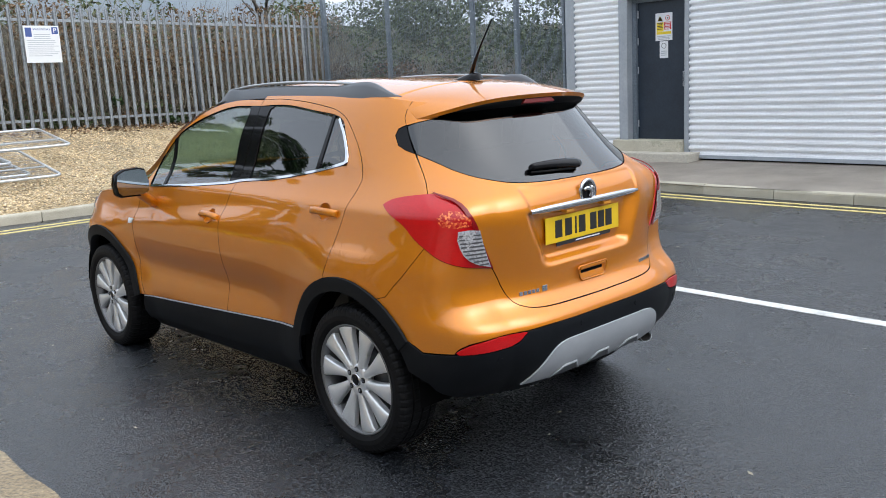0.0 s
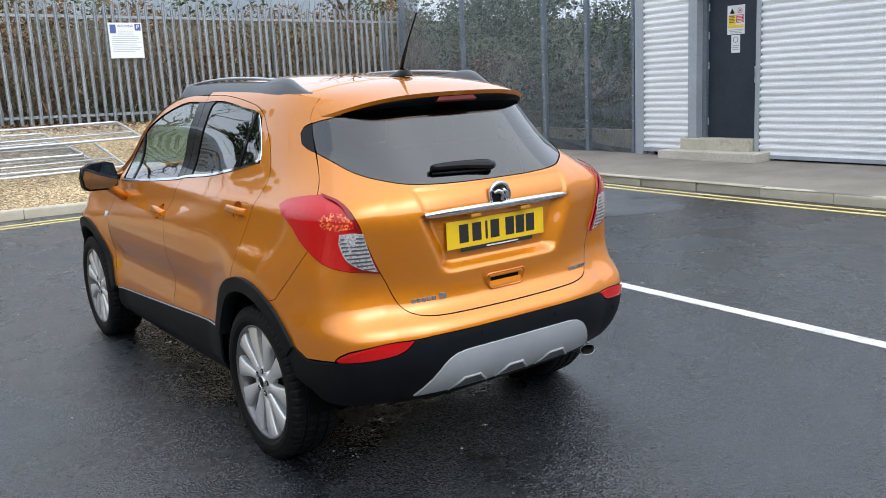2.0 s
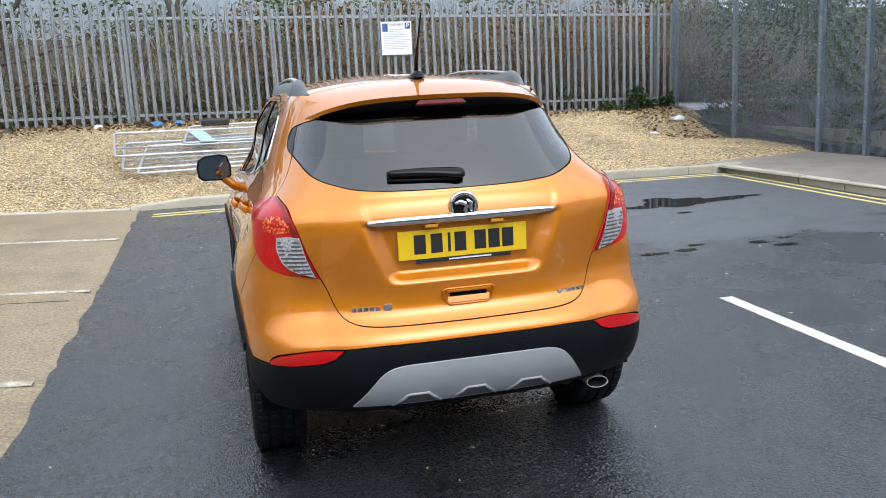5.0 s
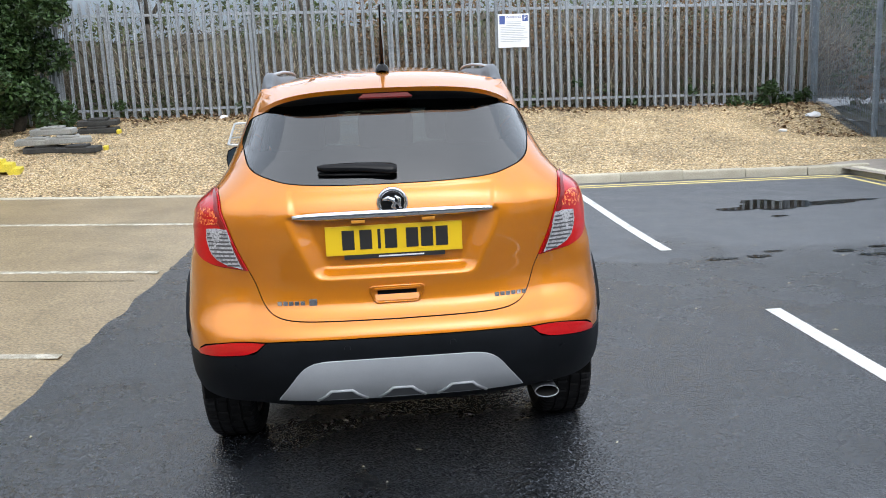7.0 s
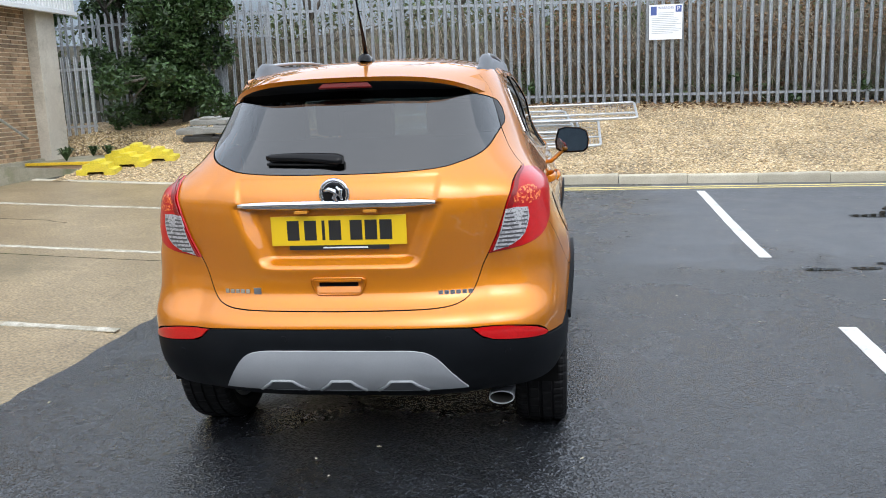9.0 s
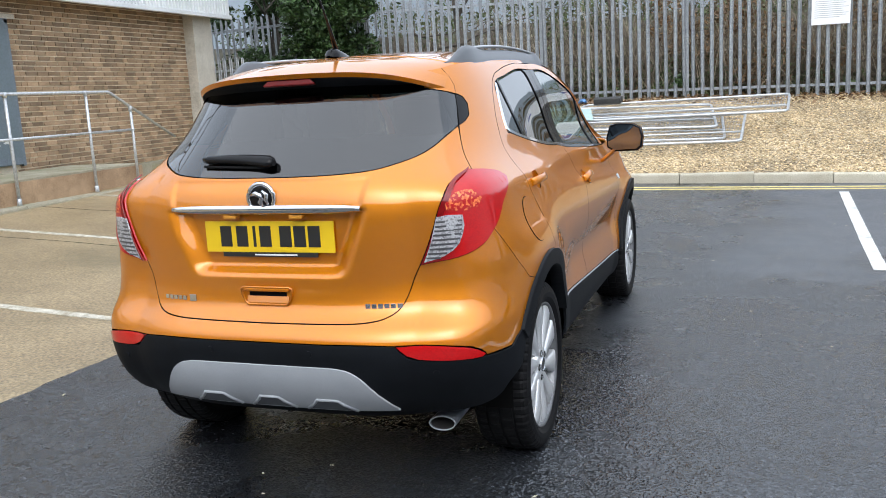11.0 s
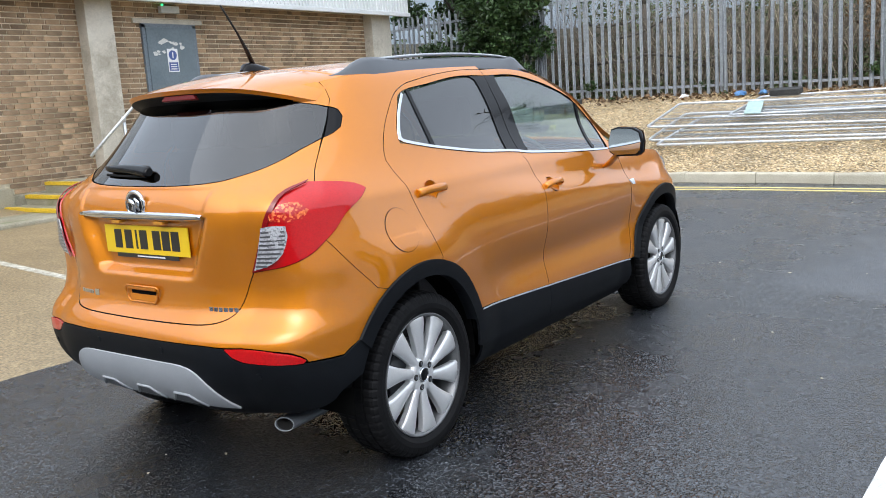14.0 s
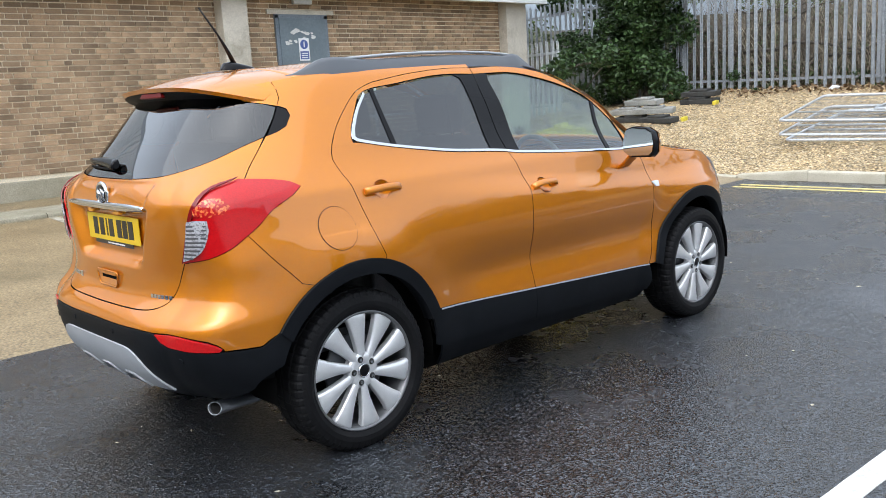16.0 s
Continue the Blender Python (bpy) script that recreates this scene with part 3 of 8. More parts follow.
# ---- fine mesh security fence ----
def mesh_fence():
    f = empty("mesh_security_fence", None, "blue-grey fine mesh security fence with steel posts", "fence")
    x0, zt = 9.07, 3.35
    for y, w in ((6.62, 0.05), (7.7, 0.08), (8.8, 0.08), (11.27, 0.08), (13.5, 0.12)):
        b = box(x0 - 0.035, x0 + 0.045, y - w / 2, y + w / 2, 0.0, zt + 0.15, 0.006)
        p = part("post", b, M_FGREY, f)
        k = 0.7
        while k < zt:
            c = bmesh.new()
            bmesh.ops.create_cone(c, cap_ends=True, segments=8, radius1=0.009, radius2=0.007, depth=0.012)
            bmesh.ops.transform(c, matrix=pose(x0 - 0.04, y, k, 0, -90, 0), verts=c.verts)
            part("bolt", c, M_GALVB, p)
            k += 0.42
    vs, fs = [], []

    def wire(a, b, r):
        a, b, n = Vector(a), Vector(b), len(vs)
        d = (b - a).normalized()
        s = d.cross(Vector((1, 0, 0))).normalized() * r
        t = Vector((r, 0, 0))
        for p in (a, b):
            vs.extend([p + s, p + t, p - s, p - t])
        for i in range(4):
            fs.append((n + i, n + (i + 1) % 4, n + 4 + (i + 1) % 4, n + 4 + i))

    z = 0.16
    while z < zt:
        wire((x0, 6.6, z), (x0, 13.5, z), 0.0028)
        z += 0.0165
    y = 6.62
    while y < 13.5:
        wire((x0 + 0.004, y, 0.12), (x0 + 0.004, y, zt), 0.0028)
        y += 0.0762
    m = put("mesh_panel", mesh_from("mesh_panel", vs, fs, M_FGREY), f)
    tagged(m, "fine welded wire mesh", kind="stuff")


mesh_fence()


# ---- cladding building with the dark blue door ----
def ribbed_wall(name, y0, y1, z0, z1, pitch=0.0985):
    """Horizontal trapezoid-ribbed sheet at x = 9, with thickness."""
    prof, z = [], z0
    while z < z1:
        prof += [(8.97, z + 0.006), (8.966, z + 0.022), (8.97, z + 0.04), (8.986, z + 0.049), (9.006, z + 0.055), (9.01, z + 0.068), (9.006, z + 0.082), (8.986, z + 0.092)]
        z += pitch
    vs, fs = [], []
    for y in (y0, y1):
        vs += [(x, y, zz) for x, zz in prof] + [(9.06, y, zz) for _, zz in prof]
    n = len(prof)
    for i in range(n - 1):
        fs += [(i, i + 1, 2 * n + i + 1, 2 * n + i), (n + i, 3 * n + i, 3 * n + i + 1, n + i + 1)]
        fs += [(i, n + i, n + i + 1, i + 1), (2 * n + i, 2 * n + i + 1, 3 * n + i + 1, 3 * n + i)]
    return tagged(new(name, mesh_from(name, vs, fs, M_CLAD)), "horizontal ribbed silver metal cladding wall", "wall", "", "structure")


ribbed_wall("wall_cladding_north", 5.42, 6.36, 0.27, 3.7)
ribbed_wall("wall_cladding_south", -14.0, 4.2, 0.22, 3.7)
ribbed_wall("wall_cladding_over_door", 4.2, 5.42, 2.66, 3.7)
part("wall_inner_east", box(9.35, 9.6, -14, 6.3, 0, 3.65), M_TRIM).update_tag()
part("roof_east", box(8.9, 18, -14, 6.4, 3.7, 3.9), M_TRIM)
part("wall_return_east", box(9.06, 18, 6.2, 6.36, 0, 3.7), M_CLAD)
for nm in ("wall_inner_east", "roof_east", "wall_return_east"):
    tagged(bpy.data.objects[nm], "plain grey building wall", "wall", "", "structure")
tagged(part("wall_south", box(-22, 20, -15.6, -15.2, 0, 6.6), M_FGREY), "plain weathered wall closing the yard", "wall", "", "structure")
tagged(part("wall_corner_trim", box(8.95, 9.1, 6.33, 6.5, 0.12, 3.7, 0.006), M_TRIM), "folded grey corner flashing", "trim", "", "structure")
tagged(part("base_trim", box(8.955, 9.05, -14, 4.2, 0.18, 0.235, 0.005), M_TRIM), "grey drip flashing under the cladding", "trim", "", "structure")
tagged(part("base_trim", box(8.955, 9.05, 5.42, 6.36, 0.21, 0.275, 0.005), M_TRIM), "grey drip flashing under the cladding", "trim", "", "structure")
# shade below the cladding is put into the plinth's near-black colour
tagged(part("wall_plinth_east", box(9.1, 9.34, -14, 6.2, 0, 0.3), M_DARK), "plinth coloured near-black as the shade under the cladding", "plinth", "", "structure")
d1 = empty("door_1", None, "dark blue steel door with warning signs, closed", "door", "", "structure")
part("door_leaf", box(9.16, 9.21, 4.3, 5.2, 0.45, 2.6, 0.004), M_DOORB, d1)
for ya, yb in ((5.2, 5.27), (4.24, 4.3)):
    part("door_frame", box(9.1, 9.26, ya, yb, 0.44, 2.62), M_FGREY, d1)
part("door_frame", box(9.1, 9.26, 4.24, 5.27, 2.6, 2.68), M_FGREY, d1)
part("reveal", box(8.955, 9.27, 5.27, 5.43, 0.28, 2.7, 0.004), M_TRIM, d1)
part("reveal", box(8.955, 9.27, 4.17, 4.24, 0.24, 2.7, 0.004), M_TRIM, d1)
part("reveal", box(8.95, 9.27, 4.1, 5.5, 2.68, 2.76, 0.004), M_FASCIA, d1)
for hz in (0.7, 1.55, 2.0, 2.42):
    b = bmesh.new()
    bmesh.ops.create_cone(b, cap_ends=True, segments=10, radius1=0.011, radius2=0.011, depth=0.11)
    bmesh.ops.translate(b, vec=(9.152, 5.19, hz), verts=b.verts)
    part("hinge", b, M_GALVB, d1)
hb = tube([(9.16, 4.345, 1.28), (9.1, 4.345, 1.28), (9.1, 4.345, 1.5), (9.16, 4.345, 1.5)], 0.009, 8)
part("door_handle", hb, M_GALVB, d1, "steel pull handle")
part("threshold", box(8.86, 9.3, 4.25, 5.5, 0.26, 0.45, 0.012), M_KERB, d1, "weathered concrete threshold")
tagged(part("door_step", box(8.62, 9.1, 3.98, 5.75, 0.1, 0.275, 0.015), M_CCOL), "weathered concrete step below the dark door", "step", "", "structure")


def sign_board(name, w, h, label, m, mat=M_SIGN):
    """A flat plate in the xz plane facing -y."""
    s = empty(name, m, label, "sign")
    part("plate", box(-w / 2, w / 2, 0, 0.004, -h / 2, h / 2), mat, s)
    return s


def bar(parent, name, x0, x1, z0, z1, mat, lift=0.0012):
    part(name, box(x0, x1, -lift, 0.001, z0, z1), mat, parent)


ds = sign_board("warning_sign", 0.3, 0.42, "white, yellow and red warning sign on the dark door", pose(9.155, 4.72, 2.2, 0, 0, -90))
bar(ds, "yellow_panel", -0.13, -0.005, -0.07, 0.07, M_SYEL)
bar(ds, "red_panel", 0.005, 0.13, -0.045, 0.07, M_SRED)
bar(ds, "yellow_band", -0.13, 0.13, -0.115, -0.075, M_SYEL)
b = bmesh.new()
tri = [b.verts.new(p) for p in ((-0.115, -0.0014, 0.09), (-0.02, -0.0014, 0.09), (-0.067, -0.0014, 0.17))]
b.faces.new(tri)
bmesh.ops.solidify(b, geom=b.faces[:], thickness=0.0008)
tp = part("triangle_symbol", b, M_SYEL, ds)
bar(tp, "symbol_mark", -0.072, -0.062, 0.105, 0.145, M_SBLK, 0.0024)
ring = tube([(0.067 + 0.036 * math.cos(a * math.tau / 24), -0.001, 0.13 + 0.036 * math.sin(a * math.tau / 24)) for a in range(24)], 0.005, 6, True)
rp = part("prohibition_ring", ring, M_SRED, ds)
bar(rp, "symbol_mark", 0.055, 0.079, 0.118, 0.142, M_SBLK, 0.002)
for i, (a, c) in enumerate(((-0.12, 0.12), (-0.11, 0.1), (-0.1, 0.11))):
    bar(ds, "text_bar", a, c, -0.15 - 0.022 * i, -0.14 - 0.022 * i, M_SGREY)
for sx in (-0.067, 0.067):
    for i in range(5):
        bar(ds, "text_bar", sx - 0.05 + 0.006 * (i % 2), sx + 0.05 - 0.008 * (i % 3), 0.05 - 0.022 * i + (0 if i < 5 else 0), 0.06 - 0.022 * i, M_SBLK if sx < 0 else M_SIGN, 0.0024)
ds2 = sign_board("small_notice", 0.15, 0.26, "small white prohibition notice on the dark door", pose(9.155, 4.72, 1.85, 0, 0, -90))
ring = tube([(0.04 * math.cos(a * math.tau / 20), -0.001, 0.06 + 0.04 * math.sin(a * math.tau / 20)) for a in range(20)], 0.004, 6, True)
part("ring_symbol", ring, M_SBLK, ds2)
for i in range(3):
    bar(ds2, "text_bar", -0.05, 0.05, -0.03 - 0.03 * i, -0.018 - 0.03 * i, M_SGREY)

# parking warning sign on the palisade
ps = sign_board("parking_sign", 0.62, 0.65, "white parking warning sign fixed to the palisade fence", pose(2.875, 13.6, 2.56, 0, 0.4, 0))
bar(ps, "blue_panel", -0.28, -0.17, 0.13, 0.29, M_SBLUE)
bar(ps, "parking_panel", 0.18, 0.29, 0.18, 0.3, M_SBLUE)
text_mesh("P", 0.12, M_SIGN, "letter", ps, pose(0.235, -0.0022, 0.24, 90, 0, 0))
text_mesh("WARNING", 0.062, M_SBLUE, "lettering", ps, pose(0.005, -0.0022, 0.262, 90, 0, 0))
for i in range(12):
    w = 0.27 - 0.02 * (i % 3) - 0.03 * (i % 4 == 3)
    bar(ps, "text_bar", -0.26 if i > 2 else -0.14, -0.26 + 2 * w if i > 2 else 0.15, 0.165 - 0.034 * i, 0.175 - 0.034 * i, M_SGREY)


# ---- brick building ----
WX = -8.64
tagged(part("wall_brick", box(-8.95, WX - 0.012, -14, 11.5, 0.2, 3.6), M_MORTAR), "mortar and core of the brown brick wall", "wall", "", "structure")
wall_w = bpy.data.objects["wall_brick"]
tagged(part("wall_end_west", box(-16, -8.95, 11.2, 11.5, 0.2, 4.6), M_MORTAR), "end wall of the brick building", "wall", "", "structure")
tagged(part("wall_base", box(-8.9, -8.5, -14, 3.4, 0.1, 0.6, 0.012), M_MOSSC), "mossy concrete plinth below the brickwork", "plinth", "", "structure")
tagged(part("wall_base", box(-8.9, -8.56, 3.4, 11.3, 0.1, 0.5, 0.012), M_MOSSC), "mossy concrete plinth below the brickwork", "plinth", "", "structure")
for yc in (-5.8, -0.45, 4.98, 11.4):
    ob = part("concrete_column", box(-8.9, -8.42, yc - 0.22 - (0.1 if yc > 11 else 0), yc + 0.22 + (0.05 if yc > 11 else 0), 0.3, 3.2, 0.012), M_CCOL)
    tagged(ob, "pale concrete column in the brick wall", "column", "columns of the brick building", "structure")

# fascia: vertically ribbed sheet overhanging the wall, with soffit
prof, y = [], -14.0
while y < 12.0:
    prof += [(-8.2, y), (-8.2, y + 0.035), (-8.222, y + 0.045), (-8.222, y + 0.08)]
    y += 0.09
vs = [(x, yy, z) for z in (3.16, 4.9) for x, yy in prof]
n = len(prof)
fs = [(i, i + 1, n + i + 1, n + i)[::-1] for i in range(n - 1)]
fas = tagged(new("fascia", mesh_from("fascia", vs, fs, M_FASCIA)), "white vertically ribbed metal fascia", "fascia", "", "structure")
sol = fas.modifiers.new("thickness", "SOLIDIFY")
sol.thickness, sol.offset = 0.01, 0
tagged(part("fascia_trim", box(-8.26, -8.17, -14, 12.05, 3.1, 3.175, 0.006), M_FASCIA), "white drip trim under the fascia", "trim", "", "structure")
tagged(part("soffit", box(-9.1, -8.26, -14, 12.0, 3.2, 3.26), M_CCOL), "soffit under the fascia", "soffit", "", "structure")
tagged(part("roof_west", box(-20, -8.23, -14, 12.0, 4.86, 5.0), M_TRIM), "flat roof", "roof", "", "structure")
tagged(part("fascia_end", box(-20, -8.2, 11.95, 12.02, 3.16, 4.9), M_FASCIA), "white metal fascia end", "fascia", "", "structure")

d2 = empty("door_2", None, "blue-grey steel door with flaking patches and a blue notice, closed", "door", "", "structure")
part("door_leaf", box(-8.66, -8.585, 5.86, 6.76, 0.72, 2.77, 0.004), M_DOORG, d2)
part("door_frame", box(-8.7, -8.6, 5.8, 5.86, 0.7, 2.82), M_FGREY, d2)
part("door_frame", box(-8.7, -8.6, 6.76, 6.82, 0.7, 2.82), M_FGREY, d2)
part("door_frame", box(-8.7, -8.6, 5.8, 6.82, 2.77, 2.83), M_FGREY, d2)
part("lintel", box(-8.75, -8.6, 5.66, 6.96, 2.83, 2.9), M_CCOL, d2, "thin concrete lintel")
part("kick_plate", box(-8.58, -8.572, 5.88, 6.74, 0.73, 0.83), M_FGREY, d2)
r = random.Random(9)
for cy, cz, k in ((6.2, 2.55, 5), (6.42, 2.5, 5), (6.05, 2.38, 4), (6.3, 0.98, 4), (6.55, 1.05, 4)):
    for i in range(k):
        b = bmesh.new()
        bmesh.ops.create_circle(b, cap_ends=True, segments=9, radius=r.uniform(0.02, 0.05))
        for v in b.verts:
            v.co.x *= 1 + r.uniform(-0.4, 0.6)
            v.co.y *= r.uniform(0.4, 0.9)
        g = bmesh.ops.extrude_face_region(b, geom=b.faces[:])
        bmesh.ops.translate(b, vec=(0, 0, 0.001), verts=[v for v in g["geom"] if isinstance(v, bmesh.types.BMVert)])
        p = part("flaked_patch", b, M_WHITE, d2)
        p.matrix_basis = pose(-8.5855 + 0.0014 * i, cy + r.uniform(-0.1, 0.1), cz + r.uniform(-0.05, 0.04), 90, 0, 90)
ns = sign_board("fire_door_notice", 0.2, 0.36, "blue and white mandatory notice on the grey door", pose(-8.58, 6.3, 2.27, 0, 0, 90))
b = bmesh.new()
bmesh.ops.create_cone(b, cap_ends=True, segments=28, radius1=0.075, radius2=0.075, depth=0.002)
bmesh.ops.transform(b, matrix=pose(0, -0.001, 0.08, 90, 0, 0), verts=b.verts)
disc = part("blue_disc", b, M_SBLUE, ns)
bar(disc, "symbol_mark", -0.01, 0.01, 0.035, 0.125, M_SIGN, 0.0034)
bar(ns, "blue_panel", -0.085, 0.085, -0.16, -0.03, M_SBLUE)
for i in range(3):
    bar(ns, "text_bar", -0.06, 0.06, -0.07 - 0.035 * i, -0.055 - 0.035 * i, M_SIGN, 0.0024)
el = empty("emergency_light", None, "small white emergency light box above the grey door", "lamp")
part("lamp_body", box(-8.62, -8.54, 6.15, 6.5, 2.99, 3.1, 0.012), M_FASCIA, el)
M_LED = plain("green_indicator", (0.02, 0.5, 0.12), 0.3)
M_LED.node_tree.nodes["Principled BSDF"].inputs["Emission Color"].default_value = (0.05, 1.0, 0.25, 1)
M_LED.node_tree.nodes["Principled BSDF"].inputs["Emission Strength"].default_value = 1.2
part("indicator", box(-8.56, -8.535, 6.17, 6.2, 3.1, 3.125, 0.004), M_LED, el, "small glowing green indicator")

# landing, steps and ramp in front of the grey door
lm = bmesh.new()
add_box(lm, -8.5, -7.17, 3.85, 7.6, 0.1, 0.63, 0.01)
tagged(part("landing", lm, M_MOSSC), "concrete landing slab in front of the grey door", "landing", "", "structure")
rm = bmesh.new()
q = [rm.verts.new(p) for p in ((-8.5, 7.6, 0.63), (-7.17, 7.6, 0.63), (-7.17, 10.35, 0.33), (-8.5, 10.35, 0.33), (-8.5, 7.6, 0.1), (-7.17, 7.6, 0.1), (-7.17, 10.35, 0.1), (-8.5, 10.35, 0.1))]
for f in ((0, 1, 2, 3), (4, 7, 6, 5), (0, 4, 5, 1), (1, 5, 6, 2), (2, 6, 7, 3), (3, 7, 4, 0)):
    rm.faces.new([q[i] for i in f])
tagged(part("ramp", rm, M_MOSSC), "mossy concrete ramp sloping down from the landing", "ramp", "", "structure")
tagged(part("platform", box(-8.5, -7.2, 10.4, 12.3, 0.1, 0.465, 0.008), M_MOSSC), "mossy concrete platform beyond the ramp", "platform", "", "structure")
tagged(part("platform_face", box(-8.49, -7.21, 10.385, 10.41, 0.32, 0.415), M_BRICK), "brick riser of the platform", "riser", "", "structure")
tagged(part("platform_edge", box(-8.5, -7.18, 10.36, 10.46, 0.42, 0.47, 0.004), M_YNOSE), "yellow painted edge of the platform", "edge", "", "structure")
for i, (yy, zt) in enumerate(((3.55, 0.49), (3.25, 0.36))):
    tagged(part("concrete_step", box(-8.5, -7.2, yy, yy + 0.34, 0.1, zt, 0.008), M_MOSSC), "concrete step with a yellow nosing", "step", "steps to the landing", "structure")
    tagged(part("step_nosing", box(-8.49, -7.19, yy - 0.012, yy + 0.05, zt - 0.045, zt + 0.005, 0.003), M_YNOSE), "yellow painted step nosing", "nosing", "", "structure")
tagged(part("step_nosing", box(-8.49, -7.16, 3.838, 3.9, 0.59, 0.636, 0.003), M_YNOSE), "yellow painted step nosing", "nosing", "", "structure")
tagged(part("landing_skirting", box(-7.172, -7.15, 3.9, 7.6, 0.3, 0.6), M_BRICK), "brick face of the landing", "landing face", "", "structure")

hr = empty("handrail", None, "galvanised tube handrail along the landing", "handrail")
X = -7.1
part("top_rail", tube([(X, 3.71, 0.975), (X, 4.56, 1.68), (X, 4.62, 1.7), (X, 6.97, 1.7), (X, 7.03, 1.68), (X, 8.4, 0.98)], 0.021, 10), M_GALVB, hr)
part("mid_rail", tube([(X, 4.25, 1.14), (X, 7.45, 1.14)], 0.019, 10), M_GALVB, hr)
for yy, zt in ((4.25, 1.423), (5.14, 1.7), (6.53, 1.7), (7.42, 1.46)):
    p = part("post", tube([(X, yy, 0.3), (X, yy, zt)], 0.021, 10), M_GALVB, hr)
    part("clamp", tube([(X, yy, zt - 0.045), (X, yy, zt + 0.025)], 0.029, 10), M_GALVB, p)
    part("clamp", tube([(X, yy, 0.29), (X, yy, 0.4)], 0.03, 10), M_GALVB, p)
kerb_w = empty("kerb_building", None, "low mossy kerb along the building", "kerb", "", "structure")
kb = kerb_stone(0.915)
kb.materials.clear()
kb.materials.append(M_MOSSC)
for i in range(16):
    yy = -6.0 + 0.92 * i
    put("kerb_stone", kb, kerb_w, pose(-6.87, yy, 0.318, 0, 0, 90))
tagged(part("walkway", box(-8.5, -6.95, -14, 8.75, 0.0, 0.312), M_MOSSC), "mossy concrete strip along the building", "walkway", "", "structure")


# ---- the car: its body as one smooth wall s (girth, metres), z (height) ----
YC, YF, SC = 0.35, 2.5, 1.6
S_SIDE = SC + (YF - YC)
S_END = S_SIDE + SC
HALF_W = [(0.16, 0.70), (0.22, 0.745), (0.28, 0.782), (0.34, 0.8), (0.42, 0.806), (0.5, 0.806), (0.6, 0.807), (0.7, 0.817), (0.78, 0.822), (0.85, 0.819), (0.91, 0.81), (0.96, 0.794), (1.0, 0.776), (1.03, 0.762), (1.07, 0.746), (1.11, 0.722), (1.16, 0.7), (1.24, 0.672), (1.32, 0.64), (1.4, 0.606), (1.48, 0.57), (1.52, 0.545), (1.56, 0.5)]
REAR_Y = [(0.2, -0.5), (0.28, -0.575), (0.34, -0.655), (0.4, -0.705), (0.46, -0.733), (0.52, -0.746), (0.57, -0.75), (0.61, -0.745), (0.64, -0.726), (0.67, -0.692), (0.7, -0.668), (0.75, -0.657), (0.85, -0.66), (0.95, -0.664), (1.02, -0.661), (1.07, -0.651), (1.11, -0.634), (1.15, -0.602), (1.2, -0.562), (1.3, -0.475), (1.4, -0.388), (1.48, -0.318), (1.56, -0.25)]
FRONT_Y = [(0.2, 3.12), (0.3, 3.26), (0.42, 3.33), (0.55, 3.36), (0.7, 3.35), (0.82, 3.31), (0.9, 3.24), (1.0, 3.05), (1.1, 2.85), (1.3, 2.6), (1.56, 2.5)]
POWER = [(0.2, 3.4), (0.5, 4.3), (0.62, 4.2), (0.8, 3.6), (0.95, 3.8), (1.08, 4.2), (1.2, 3.4), (1.3, 3.2), (1.5, 3.2)]

CORNER = [(0.6, 0.0), (0.64, 0.004), (0.7, 0.028), (0.76, 0.058), (0.82, 0.075), (0.88, 0.071), (0.94, 0.058), (1.0, 0.044), (1.06, 0.031), (1.12, 0.02), (1.2, 0.009), (1.3, 0.002), (1.36, 0.0)]
CORNER_Z = [(0.3, 0.72), (0.42, 0.76), (0.54, 0.8), (0.66, 0.92), (0.75, 1.0), (0.84, 1.0), (0.92, 0.84), (1.02, 0.74), (1.1, 0.72), (1.16, 0.5), (1.22, 0.2), (1.28, 0.0)]
CORNER_TURN = [(0.6, 68), (0.64, 62), (0.7, 53), (0.76, 44), (0.82, 35), (0.88, 27), (0.94, 20), (1.0, 14), (1.06, 9), (1.12, 6), (1.2, 3), (1.3, 0), (1.4, 0)]
HIP = [(0.82, 0.0), (1.0, 0.008), (1.12, 0.017), (1.3, 0.02), (1.42, 0.018), (1.6, 0.006), (1.74, 0.0), (1.8, 0.0)]
HIP_Z = [(0.3, 0.7), (0.42, 1.0), (0.75, 1.0), (0.86, 0.8), (0.96, 0.0), (1.1, 0.0)]


def dent(x, y, z):
    """How far the rear panel is pressed in (plate recess, lip above the latch) at a place on it."""
    if y > -0.3 or z > 1.15 or z < 0.68:
        return 0.0
    w = 0.292 + 0.085 * sstep(0.78, 1.06, z)
    k = 1 - sstep(w - 0.062, w + 0.03, abs(x))
    d = 0.05 * k * sstep(0.8, 0.85, z) * (1 - sstep(1.035, 1.05, z))
    # shallow step of the middle field above the chrome bar
    v = 0.372 + 0.15 * (z - 1.05)
    d += 0.007 * (1 - sstep(v - 0.016, v + 0.012, abs(x))) * sstep(1.045, 1.055, z) * (1 - sstep(1.13, 1.145, z))
    return d


